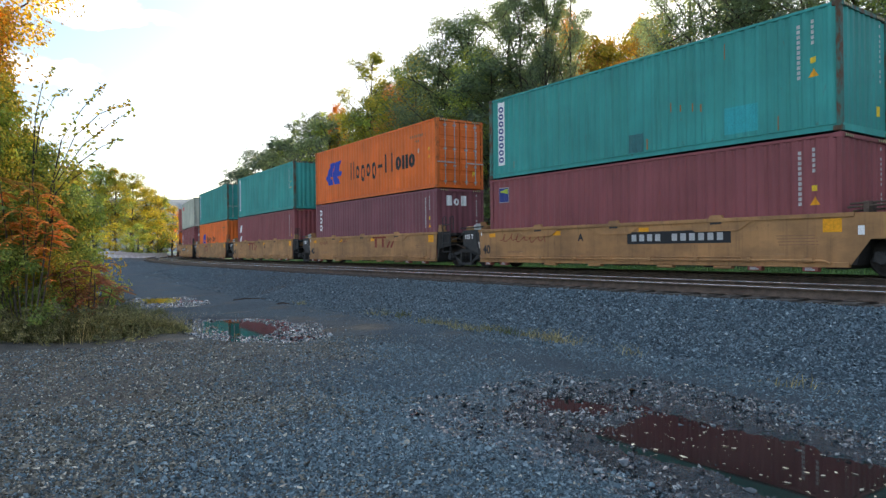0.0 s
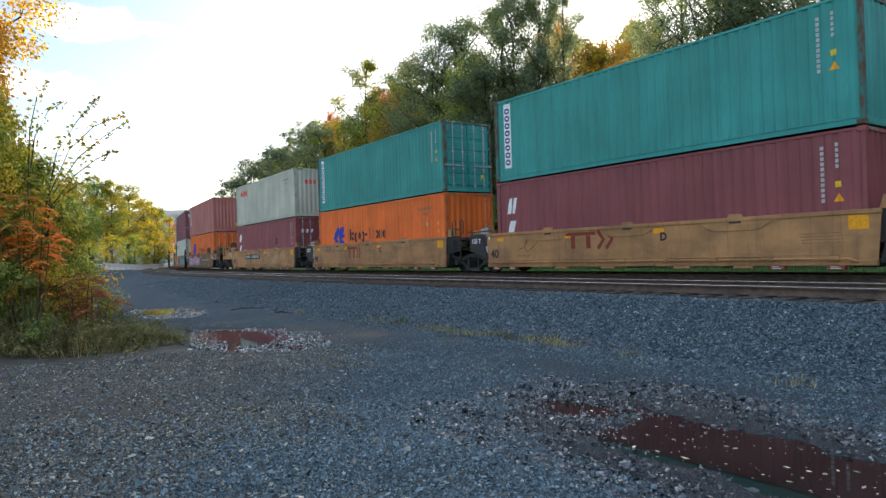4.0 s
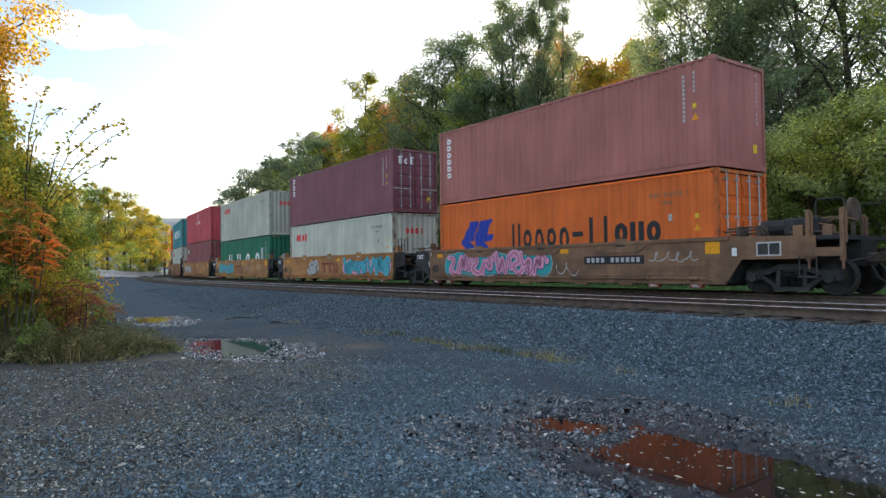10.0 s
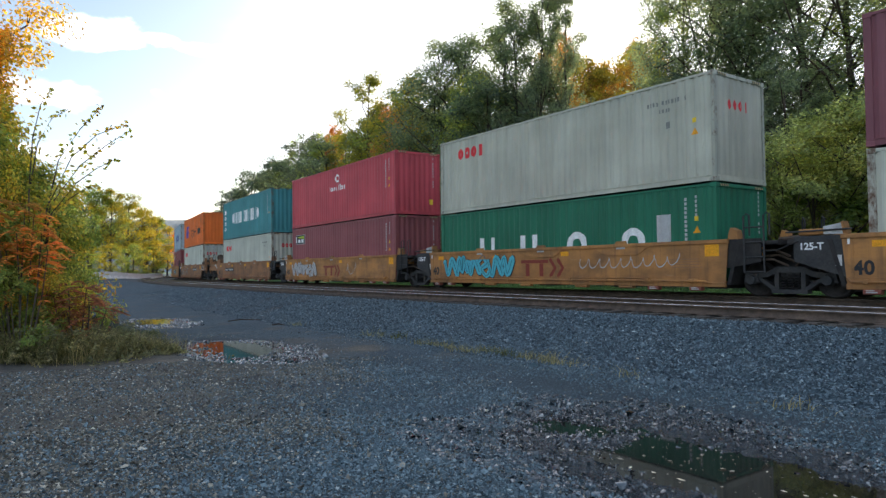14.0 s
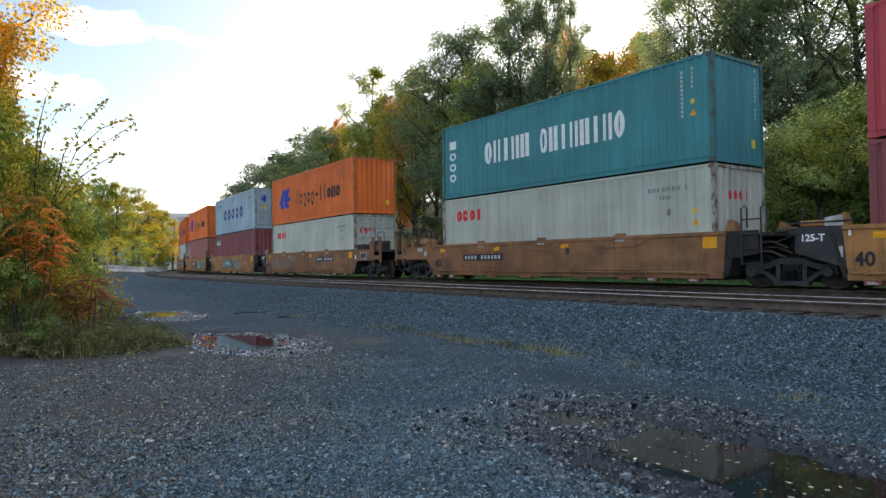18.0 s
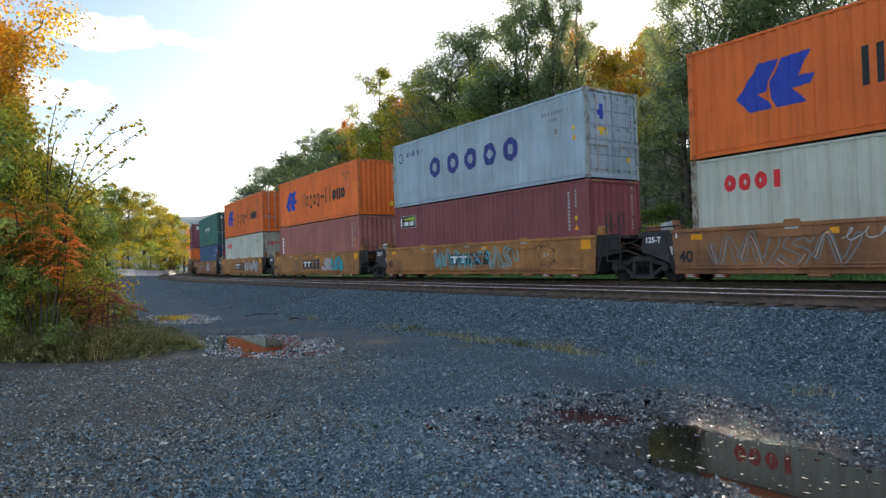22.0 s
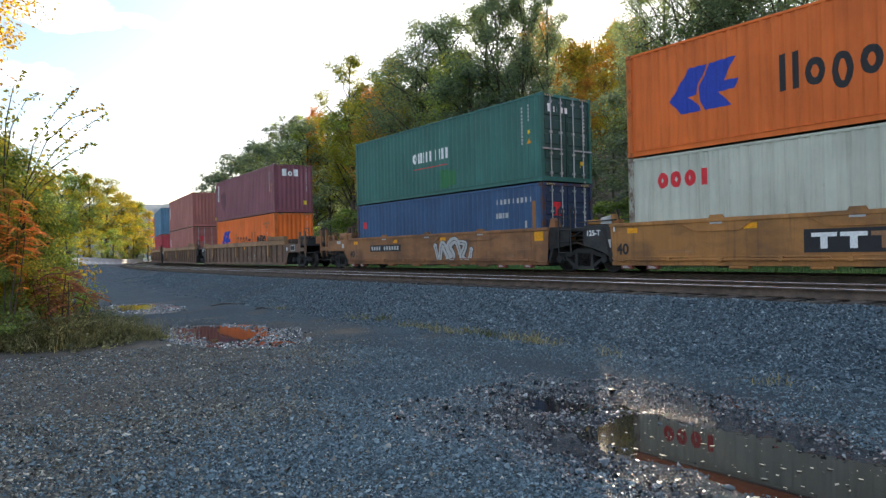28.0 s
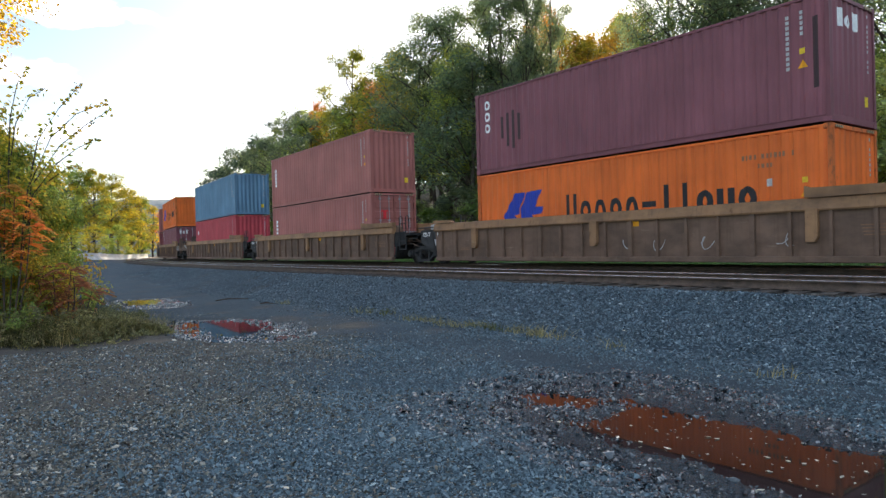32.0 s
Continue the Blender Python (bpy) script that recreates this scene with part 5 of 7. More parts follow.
            part("hose_loop", Shape().tube([(sx * (half + 1.5), -0.55, 0.72), (sx * (half + 1.62), -0.52, 0.42), (sx * (half + 1.78), -0.5, 0.3), (sx * (half + 1.92), -0.5, 0.42), (sx * (half + 1.98), -0.5, 0.68)], 0.028, 6), STEEL_BLACK, car)
            part("air_hose", Shape().tube([(sx * (half + 0.9), 0.3, 0.7), (sx * (half + 1.2), 0.3, 0.42), (sx * (half + 1.6), 0.3, 0.3), (sx * (half + 2.0), 0.25, 0.45)], 0.03, 6), STEEL_BLACK, car)
            if sx > 0:
                part("brake_cylinder", Shape().tube([(sx * (half - 0.95), -0.5, hi + 0.2), (sx * (half - 0.3), -0.5, hi + 0.2)], 0.2, 12), DARK_GREY, car)
                frame_plate = part("notice_board", Shape().block(half - 0.62, half - 0.02, -SIDE - 0.012, -SIDE + 0.004, 0.93, 1.27, 0.004), INK["silver"], car, "grey framed notice board")
                part("notice", flat_marks([(half - 0.58, 0.97, 0.25, 0.26)], -SIDE - 0.013), DARK_GREY, frame_plate)
                part("notice", flat_marks([(half - 0.3, 0.97, 0.24, 0.26)], -SIDE - 0.013), DARK_GREY, frame_plate)
                part("notice", flat_marks([(half - 1.25, 0.95, 0.13, 0.2)], -SIDE), INK["white"], car)
                part("tool_box", Shape().block(half - 0.05, half + 0.7, -1.25, -0.55, hi - 0.05, hi + 0.38, 0.05), DARK_GREY, car, "dark steel box on the end platform")
                for y, z in ((-1.3, 0.12), (-1.05, 0.05), (-1.18, 0.2)):
                    part("platform_pipe", Shape().tube([(b - 0.1, y, hi + z), (half - 0.6, y, hi + z + 0.03), (half - 0.5, y, hi + z - 0.1)], 0.025, 6), RUST, car)
                for x in (b + 0.25, b + 0.75):
                    part("pipe_clamp", Shape().block(x, x + 0.1, -1.4, -1.0, hi - 0.05, hi + 0.24, 0.02), RUST, car)
                part("brake_stand", Shape().tube([(half + 1.0, -0.2, hi - 0.1), (half + 1.0, -0.2, hi + 0.6)], 0.05, 6).tube([(half + 0.96, -0.2, hi + 0.55), (half + 1.06, -0.2, hi + 0.55)], 0.28, 14), RUST, car)
            else:
                part("brake_cylinder", Shape().tube([(-half + 0.6, -0.75, hi + 0.15), (-half - 0.1, -0.75, hi + 0.15)], 0.17, 12).block(-half - 0.35, -half + 0.1, -0.9, -0.4, hi - 0.05, hi + 0.3, 0.05), mat, car)
                part("valve", Shape().tube([(-half - 0.1, -0.6, hi + 0.25), (-half - 0.1, -0.6, hi + 0.6)], 0.1, 8), RUST, car)
                part("valve", Shape().tube([(-half + 0.1, -0.5, hi + 0.25), (-half + 0.1, -0.5, hi + 0.66)], 0.09, 8), RUST, car)
                part("reservoir", Shape().tube([(-half + 0.1, -1.1, hi + 0.13), (-half + 0.16, -1.1, hi + 0.13), (-half + 0.66, -1.1, hi + 0.13), (-half + 0.72, -1.1, hi + 0.13)], [0.12, 0.19, 0.19, 0.12], 12), mat, car, "tan air reservoir on the end platform", smooth=True)
                for x in (-half + 0.95, -half + 1.42):
                    part("deck_lid", Shape().prism([(x - 0.13, hi), (x + 0.13, hi), (x + 0.2, hi + 0.14), (x + 0.2, hi + 0.17), (x - 0.2, hi + 0.17), (x - 0.2, hi + 0.14)], -SIDE + 0.06, -SIDE + 0.4), mat, car)
                pts = [(-half - 0.8, 1.0), (-half - 0.66, 0.9), (-b - 0.46, 0.9), (-b - 0.1, 0.5), (-b + 0.12, 0.42), (-b + 1.6, 0.42)]
                part("brake_pipe", Shape().tube([(x, -SIDE - 0.04, z) for x, z in pts], 0.02, 6), mat, car)
                part("notice", flat_marks([(-half + 0.25, 1.2, 0.36, 0.14)], -SIDE), INK["silver"], car)
                part("notice", flat_marks([(-half + 0.75, 1.0, 0.18, 0.2)], -SIDE), INK["silver"], car)
                part("valve_box", Shape().block(-b - 0.3, -b + 0.05, -SIDE + 0.1, -0.7, hi, hi + 0.24, 0.03), mat, car)
        else:
            if sx < 0:
                part("hand_rail", Shape().tube([(-half + 0.1, -SIDE + 0.06, hi + 0.1), (-b + 0.1, -SIDE + 0.06, hi + 0.12)], 0.022, 5), DARK_GREY, car)
                part("deck_tray", Shape().block(-half + 0.35, -b - 0.25, -SIDE + 0.15, -SIDE + 0.85, hi + 0.02, hi + 0.16, 0.02), mat, car)
                part("deck_lid", Shape().prism([(-b - 0.5, hi + 0.02), (-b - 0.1, hi + 0.02), (-b - 0.14, hi + 0.26), (-b - 0.5, hi + 0.2)], -SIDE + 0.08, -SIDE + 0.3), ROD_STEEL, car)
                part("air_cable", Shape().tube([(-half + 0.4, -SIDE + 0.02, hi - 0.1), (-half - 0.1, -SIDE + 0.02, hi - 0.3), (-half - 0.7, -SIDE + 0.1, hi - 0.32)], 0.014, 5), DARK_GREY, car)
                part("caution_plate", flat_marks([(-b + 0.02, hi - 0.22, 0.05, 0.14)], -SIDE), INK["white"], car)
            for y, z in ((-1.15, hi - 0.32), (-0.95, hi - 0.45), (-1.25, hi - 0.55)):
                part("air_pipe", Shape().tube([(sx * (b + 0.1), y, z), (sx * (half - 0.35), y + 0.06, z + 0.04), (sx * (half - 0.1), y + 0.3, z - 0.12)], 0.03, 6), RUST, car)
            part("valve_block", Shape().block(*sorted((sx * (b + 0.45), sx * (b + 0.75))), -1.2, -0.95, hi - 0.42, hi - 0.2, 0.03), mat, car, "painted valve block on the end sill")
            part("link_arm", Shape().tube([(sx * (half - 0.5), -0.6, hi - 0.02), (sx * (half - 0.02), -0.5, hi + 0.03)], 0.05, 6), RUST, car)
            for sy in (-1, 1):
                part("corner_guide", Shape().prism([(sx * (b + 0.02), hi), (sx * (b + 0.3), hi), (sx * (b + 0.26), hi + 0.22), (sx * (b + 0.1), hi + 0.3)], sy * (SIDE - 0.35), sy * (SIDE - 0.1)), mat, car)
    truck(car, -half)
    if front_end:
        truck(car, half)
    if style != "rib":
        writing("40", 0.42, -b + 0.12, -SIDE - 0.003, 0.56, car, "black")
    return car


# ---- tracks ----
RAIL_TOP = mottled("polished_rail", (0.5, 0.49, 0.48), (0.65, 0.64, 0.63), 3, 0.22, 0.05, 40, 0.9)
TIE = mottled("weathered_timber", (0.04, 0.036, 0.031), (0.092, 0.08, 0.066), 2.5, 0.9, 0.5, 25)


def rail_mesh(n, s0, s1):
    prof = [(-0.07, -0.17), (0.07, -0.17), (0.07, -0.155), (0.012, -0.125), (0.012, -0.045), (0.036, -0.035), (0.036, -0.006), (0.028, 0.0), (-0.028, 0.0), (-0.036, -0.006), (-0.036, -0.035), (-0.012, -0.045), (-0.012, -0.125), (-0.07, -0.155)]
    ss = np.arange(s0, s1, 2.0)
    v, f, m = [], [], len(prof)
    for s in ss:
        x, y, a = on_track(s, n)
        for w, z in prof:
            v.append((x - math.sin(a) * w, y + math.cos(a) * w, z))
    for i in range(len(ss) - 1):
        for j in range(m):
            f.append((i * m + j, i * m + (j + 1) % m, (i + 1) * m + (j + 1) % m, (i + 1) * m + j))
    return mesh_np("rail", v, f), len(ss) - 1, m


def build_tracks():
    tie_me = Shape().block(-0.115, 0.115, -1.3, 1.3, -0.34, -0.175, 0.012).mesh("tie")
    tie_me.materials.append(None)
    plate_me = merged([Shape().block(-0.1, 0.1, q - 0.18, q + 0.18, -0.176, -0.162, 0.004) for q in (-0.7525, 0.7525)]).mesh("tie_plate")
    plate_me.materials.append(None)
    for n0 in (0.0, GAP):
        t = empty("railway_track", "railway track of worn steel rails on dark timber ties", "railway track", "tracks on the ballast bed", "structure")
        for o in (-0.7525, 0.7525):
            me, k, m = rail_mesh(n0 + o, -85, 300)
            me.materials.append(None)
            me.materials.append(None)
            top = np.zeros(k * m, np.int32).reshape(k, m)
            top[:, 6:9] = 1
            me.polygons.foreach_set("material_index", top.ravel())
            rail = part("rail", me, RUST, t)
            rail.material_slots[1].link, rail.material_slots[1].material = "OBJECT", RAIL_TOP
        for k in range(230):
            s = -32 + k * 0.52
            part("tie", tie_me, TIE, t, m=track_pose(s, n0) @ pose(random.uniform(-0.03, 0.03), random.uniform(-0.05, 0.05), random.uniform(-0.012, 0.004), 0, 0, random.uniform(-1, 1)))
        if n0 > 1:
            sh = Shape()
            for k in range(120):
                s = -22 + k * 0.52
                mm = track_pose(s, n0)
                sh.add([tuple(mm @ Vector(v)) for v in [(p.co.x, p.co.y, p.co.z) for p in plate_me.vertices]], [tuple(p.vertices) for p in plate_me.polygons])
            tagged(part("tie_plates", sh, RUST, t), kind="stuff")


build_tracks()

# ---- the train ----
def gone(t):
    """Metres travelled after t seconds; it slows a little."""
    return 7.93 * t - 0.0033 * t * t


# place at the start, style, paint, front coupler, rear coupler, half length, upper, lower, writing letter, extras
TRAIN = [
    (-17.86, "plain", "tan", False, True, 7.76, "brick", "white", ""),
    (2.05, "plain", "tan", True, False, 7.76, "teal_patched", "maroon_flag", "A"),
    (17.65, "plain", "tan", False, False, 7.76, "orange_doors", "maroon_tex", ""),
    (33.1, "plain", "tan", False, False, 7.76, "teal_plate", "maroon_ue", "D"),
    (48.45, "plain", "tan", False, False, 7.76, "teal_plate_doors", "orange_small", "C"),
    (64.0, "plain", "tan", False, True, 7.76, "grey", "maroon_ue_doors", "B"),
    (83.8, "plain", "brown", True, False, 7.86, "brick_column", "orange_doors", ""),
    (99.6, "plain", "ochre", False, False, 7.86, "plum_doors", "white", ""),
    (115.3, "plain", "ochre", False, False, 7.86, "grey", "green_wide", ""),
    (131.0, "plain", "ochre", False, False, 7.86, "red_star", "maroon_badge", ""),
    (146.8, "plain", "sienna", False, True, 7.86, "sea_wide", "white", "B"),
    (166.8, "plain", "sienna", True, False, 7.9, "orange", "white_doors", ""),
    (182.65, "plain", "ochre", False, False, 7.9, "ice", "maroon_badge", "E"),
    (198.5, "plain", "ochre", False, False, 7.9, "orange", "brick", "D"),
    (214.35, "plain", "ochre", False, False, 7.9, "orange_doors", "white_doors", "C"),
    (229.9, "plain", "sienna", False, True, 7.9, "pine_word", "blue_doors", ""),
    (252.15, "rib", "umber", True, False, 9.75, "plum_sooty", "orange", ""),
    (271.95, "rib", "umber", False, False, 9.75, "brick", "brick_doors", ""),
    (291.4, "rib", "umber", False, True, 9.75, "sky", "red_plate", ""),
    (313.6, "rib", "umber", True, False, 9.75, "orange", "plum_doors", ""),
    (333.1, "rib", "umber", False, False, 9.75, "brick", "maroon_ue", ""),
]
MOVING, made_boxes = [], {}
# what is painted on the wagons' sides, by place in the train: kind, x, z, width, height
CAR_MARKS = {
    1: [("plate", 0.4, 0.82, 3.2, 0.34), ("scrawl", -5.2, 0.9, 2.4, 0.35, "oxide")],
    2: [("crossed", 1.0, 0.84, 2.0, 0.52), ("scrawl", -5.0, 1.0, 1.0, 0.25, "oxide"), ("scrawl", -2.6, 1.1, 1.0, 0.25, "oxide")],
    3: [("crossed", -2.5, 0.8, 1.9, 0.5), ("scrawl", -4.6, 0.7, 0.8, 0.5, "oxide")],
    4: [("crossed", -2.2, 0.7, 1.4, 0.55), ("scrawl", -4.8, 1.0, 2.3, 0.35, "navy")],
    5: [("plate", -3.4, 0.82, 3.3, 0.32), ("scrawl", 2.3, 0.55, 1.3, 0.55, "silver"), ("scrawl", -5.0, 1.0, 0.8, 0.25, "oxide")],
    6: [("spray", -5.25, 0.3, 5.5, 1.1, ("pink", "azure")), ("plate", 1.8, 0.79, 2.2, 0.24), ("scrawl", 4.2, 0.75, 1.5, 0.35, "silver"), ("scrawl", 0.5, 0.4, 1.0, 0.5, "silver")],
    7: [("spray", 1.6, 0.3, 4.6, 1.1, ("cyan", "pink")), ("crossed", -1.0, 0.54, 2.0, 0.52), ("spray", -2.95, 0.32, 1.6, 0.95, ("silver", "white")), ("scrawl", -4.7, 0.8, 1.0, 0.5, "oxide")],
    8: [("spray", -5.6, 0.3, 4.2, 1.1, ("cyan", "silver")), ("crossed", -1.05, 0.5, 2.0, 0.54), ("scrawl", 1.6, 0.75, 3.5, 0.4, "silver")],
    9: [("spray", -5.55, 0.3, 3.5, 1.1, ("silver", "cyan")), ("crossed", -1.1, 0.48, 2.0, 0.54), ("scrawl", 1.5, 0.4, 1.4, 0.9, "silver")],
    10: [("plate", -4.4, 0.79, 2.35, 0.24), ("scrawl", -4.5, 0.32, 4.0, 0.3, "oxide")],
    11: [("plate", 1.8, 0.87, 2.3, 0.24), ("hollow", -5.5, 0.25, 3.6, 1.1, "pewter"), ("scrawl", -2.2, 0.9, 0.9, 0.35, "silver")],
    12: [("brand", -1.4, 0.6, 2.65, 0.42), ("hollow", -2.5, 0.26, 4.9, 1.12, "cyan"), ("web", 4.35, 0.85, 0.42, 0.42)],
    13: [("brand", -1.3, 0.55, 2.6, 0.5), ("spray", 1.7, 0.28, 1.3, 0.98, ("silver", "pale")), ("spray", 2.7, 0.28, 1.8, 0.98, ("azure", "cyan"))],
    14: [("brand", -1.2, 0.55, 2.65, 0.52), ("spray", 1.5, 0.25, 4.0, 1.1, ("silver", "white"))],
    15: [("plate", -4.5, 0.79, 2.5, 0.28), ("spray", 0.35, 0.15, 2.5, 1.2, ("silver", "white"))],
    16: [("scrawl", 0.5, 0.45, 0.35, 0.4, "silver"), ("scrawl", 1.6, 0.45, 0.35, 0.4, "silver"), ("scrawl", 3.0, 0.45, 0.4, 0.4, "silver"), ("scrawl", 5.0, 0.45, 0.4, 0.4, "silver")],
}


def scrawl(seed, x, z, w, h):
    """A thin looping line of spray paint."""
    r = random.Random(seed)
    path, a, tilt = [], r.uniform(0, 6), r.uniform(0.2, 0.5)
    steps = max(8, int(w / h * 9))
    for k in range(steps):
        t, size = k / steps, h * 0.5 * (0.65 + 0.35 * math.sin(k * 0.7 + seed))
        a += 0.72 + 0.2 * math.sin(k * 0.37)
        path.append((x + w * t + size * 0.55 * math.cos(a) + tilt * size * math.sin(a), z + h * 0.5 + size * math.sin(a)))
    return band(path, 0.014, 0.0)


def car_mark(car, kind, x, z, w, h, ink=None):
    y = -SIDE - 0.002
    if kind == "plate":
        pl = part("number_plate", flat_marks([(x, z, w, h)], y), INK["black"], car, "black number plate with pale bars")
        step = w / 12
        for k in range(11):
            if k != 4:
                part("plate_bar", flat_marks([(x + step * (0.6 + k), z + h * 0.22, step * 0.62, h * 0.56)], y - 0.005), INK["silver"], pl)
    elif kind == "crossed":
        part("faded_mark", flat_marks([(x, z + h * 0.8, w * 0.64, h * 0.2)], y), INK["oxide"], car)
        for a in (0.11, 0.44):
            part("faded_mark", flat_marks([(x + w * a, z, w * 0.09, h * 0.78)], y), INK["oxide"], car)
        for k, a in enumerate((0.7, 0.87)):
            part("faded_mark", band([(x + w * a, z + h * 0.04), (x + w * (a + 0.1), z + h * 0.5), (x + w * a, z + h * 0.96)], w * 0.032, -0.004 - 0.001 * k, 1, True), INK["oxide"], car, m=pose(0, y, 0))
    elif kind == "brand":
        pl = part("brand_plate", flat_marks([(x, z, w, h)], y), INK["black"], car, "dark plate with plain pale and worn brown blocks")
        for q in range(4):
            a, b = x + w * (0.06 + 0.225 * q), w * 0.2
            part("plate_block", flat_marks([(a, z + h * 0.66, b, h * 0.18), (a + b * 0.36, z + h * 0.16, b * 0.28, h * 0.5)], y - 0.005), INK["white" if q < 2 else "faded"], pl)
    elif kind == "hollow":
        hollow_letters(car, int(x * 100 + w * 7), x, x + w, z, z + h, ink, y - 0.006)
    elif kind == "web":
        web_mark(car, x, z, w, y - 0.004)
    elif kind == "spray":
        graffiti(car, int(x * 100 + w * 7), x, x + w, z, z + h, list(ink), y - 0.001)
    else:
        part("scrawl", scrawl(int(abs(x) * 31), x, z, w, h), INK[ink], car, "thin scrawled graffiti line", pose(0, y - 0.009, 0))


def box_of(kind):
    """A container of a kind; a second one is a copy of the first."""
    if kind not in made_boxes:
        made_boxes[kind] = KINDS[kind]()
        return made_boxes[kind]
    return copy_thing(made_boxes[kind], Matrix())


def build_train():
    for k, (s0, style, paint, front, rear, half, up, low, letter) in enumerate(TRAIN):
        car = well_car(style, paint, front, rear, half)
        if letter:
            writing(letter, 0.3, 1.0 if letter != "A" else -1.5, -SIDE - 0.003, 0.95, car, "black")
        for mark in CAR_MARKS.get(k, ()):
            car_mark(car, *mark)
        H = 2.591 if low in ("green_wide", "blue_doors") else 2.896
        MOVING.append((car, s0, 0.0))
        MOVING.append((box_of(low), s0, 0.353))
        MOVING.append((box_of(up), s0, 0.353 + H + 0.03))


build_train()
for ob, s0, z in MOVING:
    ob.matrix_basis = track_pose(s0, 0, z)


# ---- trees ----
BARK = mottled("bark", (0.04, 0.032, 0.026), (0.11, 0.09, 0.07), 4, 0.95, 0.6, 18, dist=0.03)
LEAVES = {
    "bronze": leaf_shader("bronze_leaves", [(0.26, 0.24, 0.04), (0.52, 0.36, 0.04), (0.6, 0.27, 0.035)], 0.5),
    # dark, green and shade leaf colours are lightened to carry haze over the woods
    "dark": leaf_shader("hazed_dark_green_leaves", [(0.098, 0.14, 0.13), (0.14, 0.186, 0.16), (0.2, 0.225, 0.15)], 0.7),
    "green": leaf_shader("hazed_green_leaves", [(0.1, 0.155, 0.07), (0.19, 0.26, 0.085), (0.38, 0.35, 0.095)]),
    "lime": leaf_shader("yellow_green_leaves", [(0.11, 0.15, 0.035), (0.22, 0.22, 0.04), (0.38, 0.29, 0.04)], 0.75),
    "gold": leaf_shader("golden_leaves", [(0.12, 0.15, 0.03), (0.27, 0.23, 0.03), (0.42, 0.28, 0.03)]),
    "amber": leaf_shader("orange_leaves", [(0.16, 0.11, 0.025), (0.36, 0.15, 0.02), (0.48, 0.13, 0.02)]),
    "shade": leaf_shader("hazed_dull_green_leaves", [(0.065, 0.095, 0.085), (0.1, 0.135, 0.11), (0.15, 0.17, 0.11)], 0.35),
    "sumac": leaf_shader("sumac_leaves", [(0.18, 0.25, 0.12), (0.29, 0.34, 0.15), (0.44, 0.4, 0.14)], 0.45),
    "copper": leaf_shader("copper_leaves", [(0.17, 0.13, 0.03), (0.34, 0.19, 0.03), (0.4, 0.15, 0.03)], 0.4),
    "rust": leaf_shader("rust_red_leaves", [(0.24, 0.2, 0.06), (0.56, 0.25, 0.08), (0.72, 0.2, 0.07)], 0.45),
    "wine": leaf_shader("wine_red_leaves", [(0.12, 0.09, 0.05), (0.26, 0.11, 0.07), (0.32, 0.1, 0.06)], 0.45),
    "hedge": leaf_shader("hedge_leaves", [(0.11, 0.19, 0.055), (0.22, 0.3, 0.075), (0.52, 0.45, 0.1)], 0.3),
    "turning": leaf_shader("turning_hedge_leaves", [(0.12, 0.19, 0.05), (0.38, 0.4, 0.07), (0.68, 0.47, 0.07), (0.7, 0.27, 0.05)], 0.3),
    "mixed": leaf_shader("turning_leaves", [(0.085, 0.15, 0.05), (0.18, 0.24, 0.055), (0.44, 0.32, 0.05), (0.52, 0.19, 0.035)]),
}


def leaf_cloud(r, centres, radii, per, size, tri=False, heart=None):
    """Small leaf blades round many centres; with a heart for each centre the blades turn outwards from it."""
    c = np.repeat(np.asarray(centres, float), per, 0)
    rad = np.repeat(np.asarray(radii, float), per)
    m = len(c)
    d = r.normal(size=(m, 3))
    d /= np.linalg.norm(d, axis=1, keepdims=True)
    p = c + d * (rad * r.uniform(0.02, 1.0, m) ** 0.5)[:, None] * (1, 1, 0.7)
    a = r.normal(size=(m, 3))
    a[:, 2] *= 0.6
    face = r.normal(size=(m, 3))
    if heart is not None:
        out = p - np.repeat(np.asarray(heart, float), per, 0)
        out /= np.linalg.norm(out, axis=1, keepdims=True) + 1e-9
        face = face * 0.5 + out + (0, 0, 0.45)
    a /= np.linalg.norm(a, axis=1, keepdims=True)
    b = np.cross(a, face)
    b /= np.linalg.norm(b, axis=1, keepdims=True) + 1e-9
    if heart is not None:
        face /= np.linalg.norm(face, axis=1, keepdims=True)
        a = np.cross(face, b)
    sz = size * r.uniform(0.6, 1.35, m)[:, None]
    if tri:
        v = np.stack([p - a * sz * 0.6, p + b * sz * 0.5, p + a * sz * 0.6], 1).reshape(-1, 3)
        return v, np.arange(3 * m).reshape(m, 3)
    v = np.stack([p - a * sz * 0.5, p + b * sz * 0.3, p + a * sz * 0.6, p - b * sz * 0.3], 1).reshape(-1, 3)
    return v, np.arange(4 * m).reshape(m, 4)


